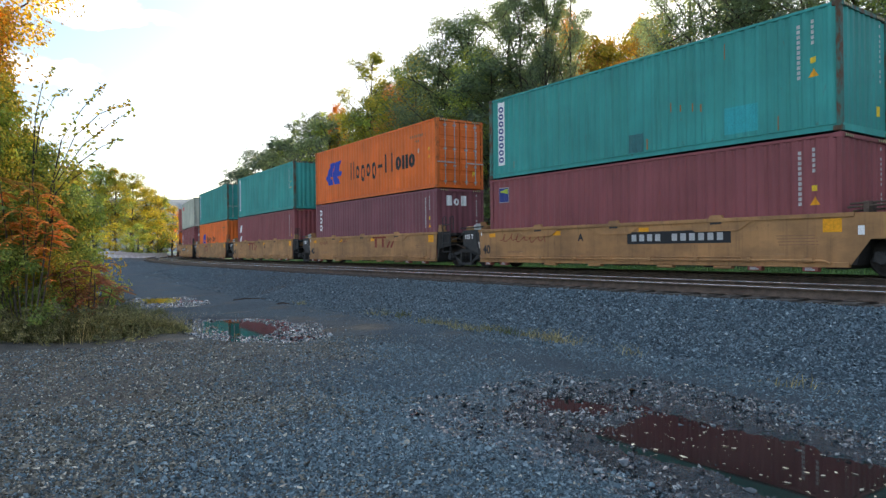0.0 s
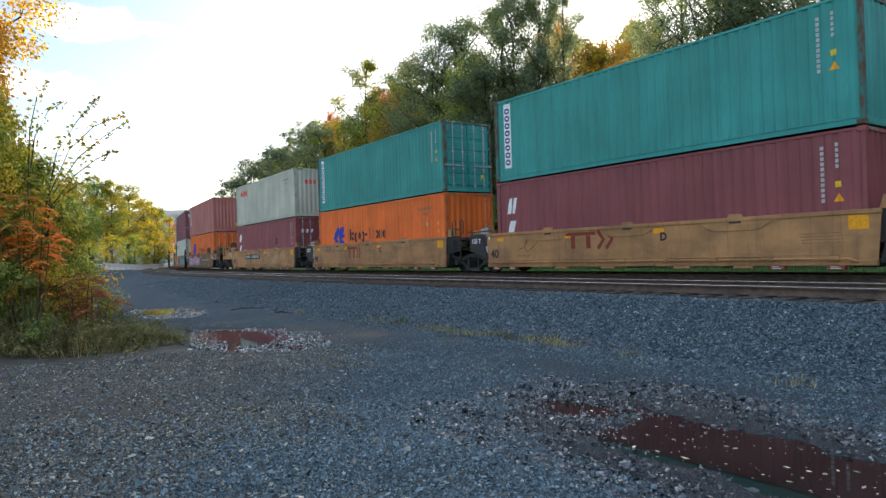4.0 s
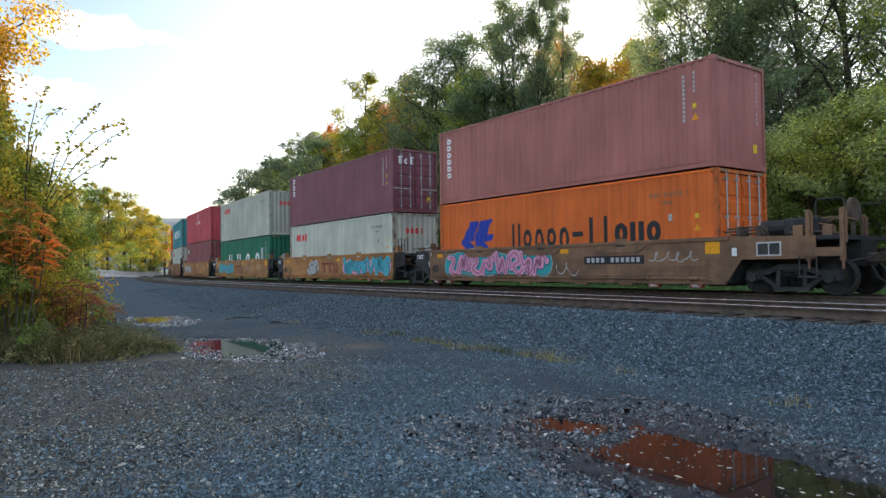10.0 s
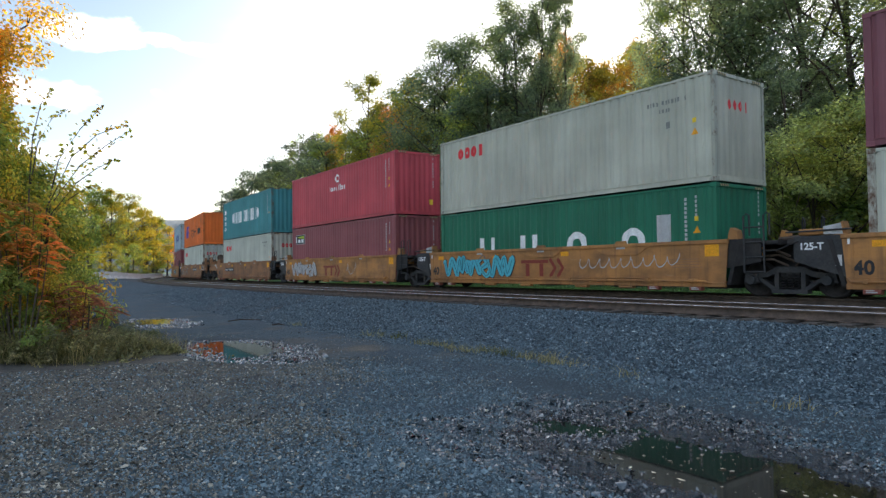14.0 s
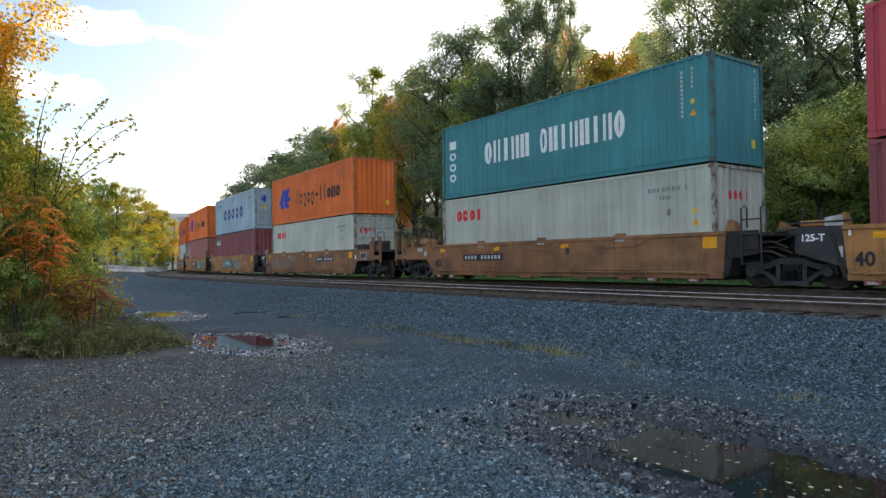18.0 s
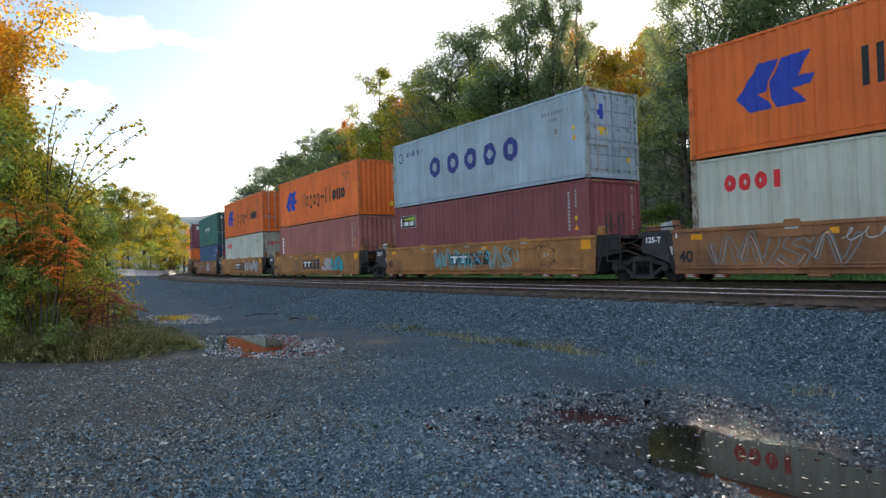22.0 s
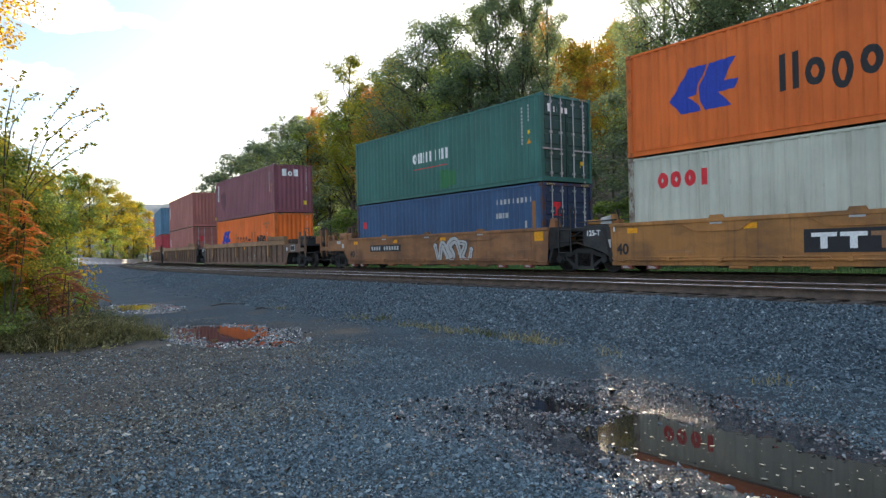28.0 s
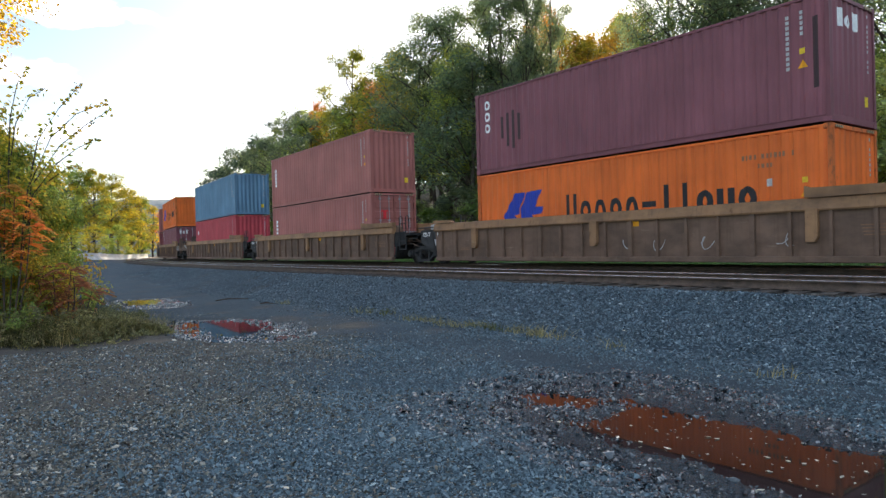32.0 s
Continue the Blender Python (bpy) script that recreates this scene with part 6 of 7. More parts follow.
def tree_meshes(seed, height, spread, base, clumps, per, size, openness=0.0, trunk_r=0.2, tri=True):
    """Trunk and limbs; each limb carries a rounded lobe of leaf clumps. base: where the crown begins, in parts of the height."""
    r, rr = np.random.RandomState(seed), random.Random(seed)
    sh = Shape()
    lean = (rr.uniform(-0.06, 0.06) * height, rr.uniform(-0.06, 0.06) * height)
    stem = [(lean[0] * t * t + 0.1 * math.sin(t * 7 + seed), lean[1] * t * t, height * 0.93 * t) for t in (0, 0.15, 0.35, 0.55, 0.75, 1.0)]
    sh.tube([(0, 0, -0.6)] + stem, [trunk_r * 1.25] + [trunk_r * (1 - 0.88 * t) for t in (0, 0.15, 0.35, 0.55, 0.75, 1.0)], 8)
    centres, radii, hearts = [], [], []
    lobes = max(9, int(clumps / 6))
    each = clumps / lobes
    for k in range(lobes):
        u = base + (1 - base) * (k + 0.3 + 0.5 * rr.random()) / lobes
        prof = math.sin(math.pi * min(1, max(0.05, (u - base) / (1 - base) * 0.8 + 0.18))) ** 0.7
        a = k * 2.4 + rr.uniform(-0.5, 0.5)
        out = spread * prof * (rr.uniform(0.55, 0.85) if k % 4 else rr.uniform(0.1, 0.4))
        big = spread * rr.uniform(0.26, 0.4) * (0.75 + 0.3 * prof)
        cz = min(height * u, height - big * 0.55)
        h = (math.cos(a) * out + lean[0] * u * u, math.sin(a) * out + lean[1] * u * u, cz)
        z0 = max(height * base * 0.6, cz - out * rr.uniform(0.5, 1.0) - 0.05 * height)
        t = z0 / height
        p0 = (lean[0] * t * t, lean[1] * t * t, z0)
        mid = tuple(p0[i] * 0.45 + h[i] * 0.55 + (0, 0, 0.12 * out)[i] + rr.uniform(-0.15, 0.15) for i in range(3))
        sh.tube([p0, mid, h], [trunk_r * 0.42 * (1.1 - t), trunk_r * 0.24, 0.02], 5)
        for q in range(int(each * (k + 1)) - int(each * k)):
            d = Vector((rr.gauss(0, 1), rr.gauss(0, 1), rr.gauss(0.35, 0.8))).normalized()
            far = big * rr.uniform(0.35, 0.9) * (1.0 if rr.random() < 0.8 else 1.5)
            c = (h[0] + d.x * far, h[1] + d.y * far, h[2] + d.z * far * 0.72)
            centres.append(c)
            radii.append(big * rr.uniform(0.5, 0.85) * (1 - 0.3 * openness))
            hearts.append((h[0], h[1], h[2] - 0.3 * big))
            if q % 3 == 0:
                sh.tube([h, tuple(h[i] * 0.4 + c[i] * 0.6 + (0, 0, 0.05 * big)[i] for i in range(3)), c], [trunk_r * 0.16, trunk_r * 0.1, 0.008], 4)
    v, f = leaf_cloud(r, centres, radii, per, size, tri, hearts)
    return sh.mesh("trunk", True), mesh_np("crown", v, f)


TREE_KINDS = [tree_meshes(11, 14, 4.2, 0.28, 120, 54, 0.26), tree_meshes(12, 16, 3.8, 0.3, 120, 54, 0.26), tree_meshes(13, 12, 4.0, 0.18, 110, 54, 0.25),
              tree_meshes(14, 15, 3.4, 0.4, 75, 80, 0.2, 0.5), tree_meshes(15, 13, 4.6, 0.25, 125, 54, 0.26), tree_meshes(16, 10, 3.6, 0.1, 110, 64, 0.22)]
BARE_KIND = tree_meshes(17, 13, 3.6, 0.3, 90, 14, 0.2, 0.8)
SPARSE_KIND = tree_meshes(18, 13, 3.2, 0.4, 70, 26, 0.09, 0.8, 0.12)
SHRUB_KINDS = [tree_meshes(21, 4.2, 2.4, 0.05, 60, 100, 0.18, 0, 0.06), tree_meshes(22, 5.2, 2.8, 0.05, 65, 100, 0.2, 0, 0.07)]
for me in [q for k in TREE_KINDS + [BARE_KIND, SPARSE_KIND] + SHRUB_KINDS for q in k]:
    me.materials.append(None)


def tree(meshes, x, y, top, tall, leaves, label, group, seed, wide=1.0, kindname="tree"):
    """A tree whose crown ends at the height top; tall is the height of its mesh."""
    z = ground_at(x, y) - 0.05
    k = max(0.35, (top - z) / tall)
    e = empty(kindname, label, "shrub" if kindname == "shrub" else "tree", group)
    e.matrix_basis = pose(x, y, z, 0, 0, seed * 77 % 360) @ Matrix.Diagonal((k * wide, k * wide, k, 1))
    part("trunk", meshes[0], BARK, e)
    part("crown", meshes[1], LEAVES[leaves], e)
    return e


TALL = [14, 16, 12, 15, 13, 10]
FINE_KINDS = [tree_meshes(31, 14, 4.2, 0.25, 180, 105, 0.145, 0.2), tree_meshes(32, 16, 3.9, 0.28, 185, 105, 0.145, 0.2), tree_meshes(33, 12, 4.0, 0.18, 170, 100, 0.14, 0.2),
              tree_meshes(34, 15, 3.4, 0.34, 130, 135, 0.135, 0.38), tree_meshes(35, 13, 4.6, 0.22, 185, 105, 0.145, 0.2), tree_meshes(36, 10, 3.6, 0.1, 160, 100, 0.135, 0.3)]
SUMAC_KIND = tree_meshes(38, 6, 2.6, 0.42, 110, 120, 0.1, 0.5, 0.08, False)
for me in [q for k in FINE_KINDS + [SUMAC_KIND] for q in k]:
    me.materials.append(None)


def seen_at(bearing, d):
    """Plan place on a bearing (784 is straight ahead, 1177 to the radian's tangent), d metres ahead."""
    return (bearing - 784) / 1177 * d, d


def build_woods():
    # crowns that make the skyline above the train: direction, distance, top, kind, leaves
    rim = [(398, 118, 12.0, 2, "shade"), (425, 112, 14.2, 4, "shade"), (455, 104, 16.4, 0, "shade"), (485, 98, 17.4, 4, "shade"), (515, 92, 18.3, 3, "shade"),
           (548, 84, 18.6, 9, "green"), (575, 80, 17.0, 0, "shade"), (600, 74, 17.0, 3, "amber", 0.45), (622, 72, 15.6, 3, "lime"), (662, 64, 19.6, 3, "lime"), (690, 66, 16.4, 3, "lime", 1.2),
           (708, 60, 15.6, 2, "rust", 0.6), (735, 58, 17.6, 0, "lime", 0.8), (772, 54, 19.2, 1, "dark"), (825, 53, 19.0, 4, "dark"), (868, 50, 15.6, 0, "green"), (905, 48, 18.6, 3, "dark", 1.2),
           # the trees at 1068 and 1086 are unseen, added to stop stray sun
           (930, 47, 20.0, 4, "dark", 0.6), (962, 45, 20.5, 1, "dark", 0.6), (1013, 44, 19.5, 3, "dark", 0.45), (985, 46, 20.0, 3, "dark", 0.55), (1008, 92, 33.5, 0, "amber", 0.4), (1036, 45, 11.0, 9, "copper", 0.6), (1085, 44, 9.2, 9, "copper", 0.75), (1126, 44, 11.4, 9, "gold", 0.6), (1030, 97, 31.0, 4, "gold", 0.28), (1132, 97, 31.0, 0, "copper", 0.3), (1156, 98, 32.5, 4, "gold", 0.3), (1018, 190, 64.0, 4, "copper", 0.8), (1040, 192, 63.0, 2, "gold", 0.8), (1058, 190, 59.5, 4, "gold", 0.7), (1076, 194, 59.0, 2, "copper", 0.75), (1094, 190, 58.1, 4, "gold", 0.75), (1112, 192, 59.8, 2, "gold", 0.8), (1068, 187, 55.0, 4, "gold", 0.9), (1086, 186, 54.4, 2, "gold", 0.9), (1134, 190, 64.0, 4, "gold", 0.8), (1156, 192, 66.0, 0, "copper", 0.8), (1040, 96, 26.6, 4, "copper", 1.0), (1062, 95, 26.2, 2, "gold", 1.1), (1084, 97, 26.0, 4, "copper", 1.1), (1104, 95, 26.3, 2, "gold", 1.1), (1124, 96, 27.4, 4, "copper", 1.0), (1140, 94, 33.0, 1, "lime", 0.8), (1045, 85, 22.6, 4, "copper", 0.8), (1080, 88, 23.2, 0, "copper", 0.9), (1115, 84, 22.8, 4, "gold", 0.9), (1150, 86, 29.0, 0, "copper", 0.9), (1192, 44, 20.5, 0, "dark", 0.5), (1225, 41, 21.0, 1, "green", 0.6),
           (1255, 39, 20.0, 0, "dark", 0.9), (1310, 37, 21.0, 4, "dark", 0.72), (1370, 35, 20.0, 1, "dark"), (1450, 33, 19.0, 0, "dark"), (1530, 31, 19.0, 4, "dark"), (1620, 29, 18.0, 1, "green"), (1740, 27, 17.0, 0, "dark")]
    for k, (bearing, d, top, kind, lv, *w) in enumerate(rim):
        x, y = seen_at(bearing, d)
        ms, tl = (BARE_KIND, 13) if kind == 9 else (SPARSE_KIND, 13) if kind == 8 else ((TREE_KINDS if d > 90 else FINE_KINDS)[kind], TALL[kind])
        tree(ms, x, y, top, tl, lv, {"shade": "dull green tree on the far bank, haze in its leaf colour", "dark": "tall broadleaf tree in dark green leaf on the bank", "green": "tall green tree thinning at the crown", "lime": "open yellow-green tree with a slender trunk", "gold": "tree turning golden in autumn", "copper": "copper and gold autumn tree on the far bank",
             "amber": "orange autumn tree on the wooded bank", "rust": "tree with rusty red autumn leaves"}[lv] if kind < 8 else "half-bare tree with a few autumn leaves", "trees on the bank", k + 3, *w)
    # the wood in front of and behind them
    r = random.Random(5)
    for k in range(58):
        s = -34 + k * 2.5
        n = -11.5 - r.uniform(0, 4) - (0, 6, 13)[k % 3]
        x, y, _ = on_track(s, n)
        bearing = 784 + 1177 * x / max(y, 1)
        lim = (min(0.3, 0.11 + 0.25 * max(0, (bearing - 398)) / 460)) if bearing < 860 else 0.3
        top = min(0.77 + lim * 0.9 * math.hypot(x, y), 19)
        kind = r.randrange(6)
        if 1000 < bearing < 1180:
            top = min(top, 0.77 + (0.2 if 1025 < bearing < 1140 else 0.235) * math.hypot(x, y))
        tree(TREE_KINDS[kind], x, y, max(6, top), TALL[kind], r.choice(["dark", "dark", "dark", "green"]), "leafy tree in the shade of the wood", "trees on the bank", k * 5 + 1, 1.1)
    for k in range(34):
        s = -24 + k * 2.9
        x, y, _ = on_track(s, -10.6 - r.uniform(0, 1.8))
        tree(SHRUB_KINDS[k % 2], x, y, r.uniform(2.6, 4.6), (4.2, 5.2)[k % 2], r.choice(["dark", "green", "green"]), "dense green undergrowth at the foot of the wood", "undergrowth", k * 3, 1.25, "shrub")
    # a bright shrub that leans out towards the track
    for bearing, d, top, lv in ((1395, 26.5, 5.6, "sumac"), (1450, 26, 6.4, "sumac"), (1510, 25.2, 6.8, "sumac"), (1585, 24.6, 7.2, "sumac")):
        x, y = seen_at(bearing, d)
        tree(SUMAC_KIND, x, y, top, 6, lv, "pale yellow-green sumac shrub leaning out over the verge", "sumac by the verge", bearing, 1.1, "shrub")


build_woods()


def build_left_trees():
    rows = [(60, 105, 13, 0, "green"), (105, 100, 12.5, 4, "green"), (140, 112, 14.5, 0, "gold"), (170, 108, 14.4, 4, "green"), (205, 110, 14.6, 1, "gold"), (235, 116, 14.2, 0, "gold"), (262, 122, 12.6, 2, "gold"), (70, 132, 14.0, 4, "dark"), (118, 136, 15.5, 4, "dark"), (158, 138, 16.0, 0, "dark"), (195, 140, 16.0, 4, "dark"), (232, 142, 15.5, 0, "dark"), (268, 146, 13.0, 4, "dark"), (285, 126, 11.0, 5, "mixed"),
            (305, 130, 9.6, 2, "gold"), (325, 150, 9.6, 4, "amber"), (350, 175, 10.5, 0, "gold"), (120, 90, 6.5, 5, "green"), (165, 92, 5.5, 5, "green"), (205, 96, 5.0, 2, "lime"), (245, 100, 5.0, 5, "green"), (280, 108, 5.0, 5, "mixed"), (20, 95, 13, 1, "green"), (60, 90, 5.5, 5, "green"), (95, 92, 5.0, 5, "lime"), (145, 97, 4.6, 5, "green"), (185, 100, 4.6, 5, "lime"), (225, 104, 4.6, 5, "green"), (262, 112, 5.0, 5, "lime"), (120, 104, 6.5, 5, "green"), (-60, 80, 12, 0, "green"), (-150, 75, 12, 4, "lime")]
    for k, (bearing, d, top, kind, lv) in enumerate(rows):
        x, y = seen_at(bearing, d)
        tree(TREE_KINDS[kind], x, y, top, TALL[kind], lv, {"green": "green tree beyond the bend", "lime": "sunlit yellow-green tree beyond the bend", "gold": "sunlit golden tree beyond the bend", "amber": "orange tree beyond the bend", "mixed": "tree turning orange and green beyond the bend", "dark": "dense green tree behind the sunlit ones"}[lv], "trees beyond the bend", k + 50, 1.15)


build_left_trees()


def build_far_hill():
    """A wooded ridge on the skyline."""
    # woods tinted blue-grey: the distance haze is mixed into the base colour
    m = mottled("hazed_far_woods", (0.13, 0.16, 0.17), (0.2, 0.23, 0.23), 0.02, 0.95, 0.5, 0.15, dist=4)
    X, Y = np.meshgrid(np.linspace(-2400, 900, 120), np.linspace(1150, 2000, 40))
    v = (Y - 1150) / 850
    Z = np.sin(np.clip(v * 1.3, 0, 1) * math.pi / 2) * (150 + 14 * waves(X, Y * 0, 420, 9) + 6 * waves(X, Y, 60, 10)) - 2
    w = X.shape[1]
    i = (np.arange(39)[:, None] * w + np.arange(w - 1)).ravel()
    me = mesh_np("far_hill", np.stack([X.ravel(), Y.ravel(), Z.ravel()], 1), np.stack([i, i + 1, i + w + 1, i + w], 1), True)
    tagged(part("backdrop", me, m), "wooded ridge on the far skyline, haze in its blue-grey colour", "hill", kind="structure")


build_far_hill()


# ---- loose stones ----
def stone_shader(name, tones, rough):
    m, nt, b = shader(name, rough, 0.0, 0.45)
    geo = nt.nodes.new("ShaderNodeNewGeometry")
    col = ramp(nt, geo.outputs["Random Per Island"], tones)
    fine = ramp(nt, tex_noise(nt, 60, 3), [(0.3, (1.06, 1.11, 1.06)), (0.7, (1.75, 1.84, 1.75))])
    nt.links.new(mix(nt, 1.0, col, fine, "MULTIPLY"), b.inputs["Base Color"])
    if rough < 0.3:
        b.inputs["Coat Weight"].default_value, b.inputs["Coat Roughness"].default_value = 1.0 if rough < 0.2 else 0.45, 0.07 if rough < 0.15 else 0.15
    return m


STONE = stone_shader("crushed_stone", [(0.0, (0.03, 0.048, 0.06)), (0.3, (0.057, 0.089, 0.112)), (0.7, (0.1, 0.15, 0.184)), (0.97, (0.15, 0.208, 0.246)), (1.0, (0.28, 0.33, 0.34))], 0.72)
BALLAST = stone_shader("crushed_ballast", [(0.0, (0.022, 0.034, 0.045)), (0.35, (0.048, 0.072, 0.093)), (0.65, (0.08, 0.117, 0.148)), (0.94, (0.12, 0.167, 0.203)), (1.0, (0.24, 0.29, 0.315))], 0.7)
GRIMY = stone_shader("oily_ballast", [(0.0, (0.02, 0.019, 0.017)), (0.5, (0.045, 0.042, 0.037)), (1.0, (0.09, 0.085, 0.075))], 0.7)
EARTHY = stone_shader("earthy_stone", [(0.0, (0.028, 0.0252, 0.0196)), (0.4, (0.084, 0.0784, 0.0644)), (0.85, (0.175, 0.161, 0.133)), (1.0, (0.42, 0.392, 0.336))], 0.78)
WET_STONE = stone_shader("wet_stone", [(0.0, (0.012, 0.02, 0.026)), (0.55, (0.035, 0.052, 0.064)), (0.88, (0.1, 0.125, 0.14)), (1.0, (0.34, 0.35, 0.34))], 0.12)
DAMP_STONE = stone_shader("damp_stone", [(0.0, (0.008, 0.012, 0.016)), (0.5, (0.022, 0.033, 0.042)), (0.9, (0.055, 0.075, 0.09)), (1.0, (0.26, 0.27, 0.27))], 0.19)
KERN = np.array([(1, 0, 0), (-1, 0, 0), (0, 1, 0), (0, -1, 0), (0, 0, 1), (0, 0, -1)], float)
FACETS = np.array([(0, 2, 4), (2, 1, 4), (1, 3, 4), (3, 0, 4)])


def stones(name, x, y, size, material, label, sink=0.25, seed=1):
    """Angular stones lying on the ground, as one heap."""
    r = np.random.RandomState(seed)
    m = len(x)
    v = KERN[None] * r.uniform(0.7, 1.25, (m, 6, 1)) + r.normal(scale=0.28, size=(m, 6, 3))
    v *= (size[:, None, None] * np.stack([r.uniform(0.7, 1.3, m), r.uniform(0.6, 1.1, m), r.uniform(0.5, 0.95, m)], 1)[:, None]) * 0.5
    q = r.normal(size=(m, 4))
    q[:, 1:3] *= 0.3
    q /= np.linalg.norm(q, axis=1, keepdims=True)
    w, a, b, c = q.T
    R = np.stack([1 - 2 * (b * b + c * c), 2 * (a * b - c * w), 2 * (a * c + b * w), 2 * (a * b + c * w), 1 - 2 * (a * a + c * c), 2 * (b * c - a * w), 2 * (a * c - b * w), 2 * (b * c + a * w), 1 - 2 * (a * a + b * b)], 1).reshape(-1, 3, 3)
    v = np.einsum("mij,mkj->mki", R, v)
    z = ground_z(x, y) + size * (0.25 - sink * 0.5)
    v += np.stack([x, y, z], 1)[:, None]
    f = (np.arange(m)[:, None, None] * 6 + FACETS[None]).reshape(-1, 3)
    tagged(part(name, mesh_np(name, v.reshape(-1, 3), f), material), label, "gravel", kind="stuff")


def scatter_fan(r, count, d0, d1, half=0.72):
    d = np.sqrt(r.uniform(d0 * d0, d1 * d1, count))
    a = r.uniform(-half, half, count)
    return d * np.sin(a), d * np.cos(a)


def build_stones():
    r = np.random.RandomState(4)
    x, y = (np.concatenate(q) for q in zip(scatter_fan(r, 175000, 3.6, 7.5), scatter_fan(r, 135000, 7.5, 12.5), scatter_fan(r, 32000, 12.5, 19)))
    s, n = to_track(x, y)
    w = waves(x, y, 0.9, 21)
    bare = np.exp(-((n - 10.2) / 0.75) ** 2) + 0.5 * np.exp(-((n - 13.0) / 0.5) ** 2)        # wheel tracks hold few stones
    keep = (n > 8.6) & (r.uniform(0, 1, len(x)) > 0.25 * smooth_np(-2.4, -4.4, x)) & (r.uniform(0, 1, len(x)) < np.clip(0.86 + 0.22 * w - 0.72 * bare, 0.05, 1))
    for ps, pn, hl, hw, lev, deep, rim in PUDDLES:
        keep &= puddle_q(s, n, ps, pn, hl, hw) > (2.6 if rim > 0 else 2.0 + 0.4 * waves(s, n, 0.4, 66))
    keep &= ~((n > 13.6) & (s > 1.5))
    x, y = x[keep], y[keep]
    size = r.lognormal(-3.99, 0.4, len(x))
    brown = r.uniform(0, 1, len(x)) < np.clip(0.06 + 0.62 * smooth_np(0.2, -3.2, x + 0.8 * waves(x, y, 1.1, 33)) + 0.35 * smooth_np(0.35, 0.8, waves(x, y, 0.8, 34)) * smooth_np(0.5, -1.0, x), 0, 0.75)
    stones("gravel", x[~brown], y[~brown], size[~brown], STONE, "loose grey gravel spread over the yard", 0.3, 2)
    stones("earthy_gravel", x[brown], y[brown], size[brown], EARTHY, "loose brownish stones among the grey gravel", 0.3, 8)
    # the ballast bank, its shoulder and the cribs between the ties
    s = np.concatenate([r.uniform(-14, 12, 185000), r.uniform(12, 34, 34000), r.uniform(34, 70, 4000)])
    n = np.where(r.uniform(0, 1, len(s)) < 0.8, r.uniform(5.5, 9.3, len(s)), r.uniform(-2.2, 5.5, len(s)))
    a = np.interp(s, TRACK_S, TRACK_A)
    x = np.interp(s, TRACK_S, TRACK_X) - np.sin(a) * n
    y = np.interp(s, TRACK_S, TRACK_Y) + np.cos(a) * n
    keep = (np.abs(x) < 0.8 * y + 2) & (r.uniform(0, 1, len(s)) < np.clip(1.25 - np.clip(n - 8.2, 0, 9), 0, 1))
    near_rail = np.minimum.reduce([np.abs(n - q) for q in (-0.7525, 0.7525, GAP - 0.7525, GAP + 0.7525)]) < 0.13
    keep &= ~near_rail
    x, y, n = x[keep], y[keep], n[keep]
    size = r.lognormal(-3.44, 0.33, len(x)) * np.where(n < 5.7, 0.85, 1)
    crib = n < 5.75
    stones("ballast", x[~crib], y[~crib], size[~crib], BALLAST, "crushed grey ballast on the bank of the track", 0.3, 3)
    stones("crib_ballast", x[crib], y[crib], size[crib], GRIMY, "oily brown ballast between the ties", 0.3, 7)
    # wet stones that stand out of the puddles' margins
    sx, sy, pale = [], [], []
    for ps, pn, hl, hw, lev, deep, rim in PUDDLES:
        k = 90000 if hl > 4 else 11000
        s, n = ps + r.uniform(-1, 1, k) * (hl + 2.6 * hw), pn + r.uniform(-3, 3, k) * hw
        q = puddle_q(s, n, ps, pn, hl, hw)
        ragged = 1.35 + 0.55 * waves(s, n, 0.5, 61) + 0.75 * smooth_np(0.6, -1.6, s - ps)
        ok = (q < (2.3 + 0.4 * waves(s, n, 0.4, 66) + 1.0 * smooth_np(-9.0, -6.8, s) if hl > 4 else 1.0 + ragged)) & (r.uniform(0, 1, k) < (0.3 if hl < 1 else 0.35 if deep == 0 else np.where(q < 1.0, np.where(rim < 0, 0.014 + 0.75 * smooth_np(-9.4, -7.2, s + 0.5 * waves(s, n, 0.5, 63)) + 0.1 * smooth_np(0.55, 0.95, q), 0.03), np.clip((q - 0.9) * 0.8, 0.15, 0.9) * (1 if rim > 0 else 0.8))))
        if deep == 0:
            for qs, qn, ql, qw, _, dd, _ in PUDDLES:
                ok &= (puddle_q(s, n, qs, qn, ql, qw) > 1.05) | (dd == 0)
        s, n = s[ok], n[ok]
        a = np.interp(s, TRACK_S, TRACK_A)
        pale.append(np.full(len(s), rim > 0))
        sx.append(np.interp(s, TRACK_S, TRACK_X) - np.sin(a) * n)
        sy.append(np.interp(s, TRACK_S, TRACK_Y) + np.cos(a) * n)
    x, y, pale = np.concatenate(sx), np.concatenate(sy), np.concatenate(pale)
    stones("wet_gravel", x[pale], y[pale], r.lognormal(-3.55, 0.4, pale.sum()), WET_STONE, "glossy wet stones standing in the puddles' margins", 0.1, 5)
    stones("damp_gravel", x[~pale], y[~pale], r.lognormal(-3.8, 0.42, (~pale).sum()), DAMP_STONE, "dark wet stones round the large puddle", 0.1, 6)


build_stones()


# ---- growth beside the yard ----
GRASS = leaf_shader("dry_grass", [(0.14, 0.14, 0.085), (0.25, 0.235, 0.15), (0.4, 0.36, 0.24)], 0.25)
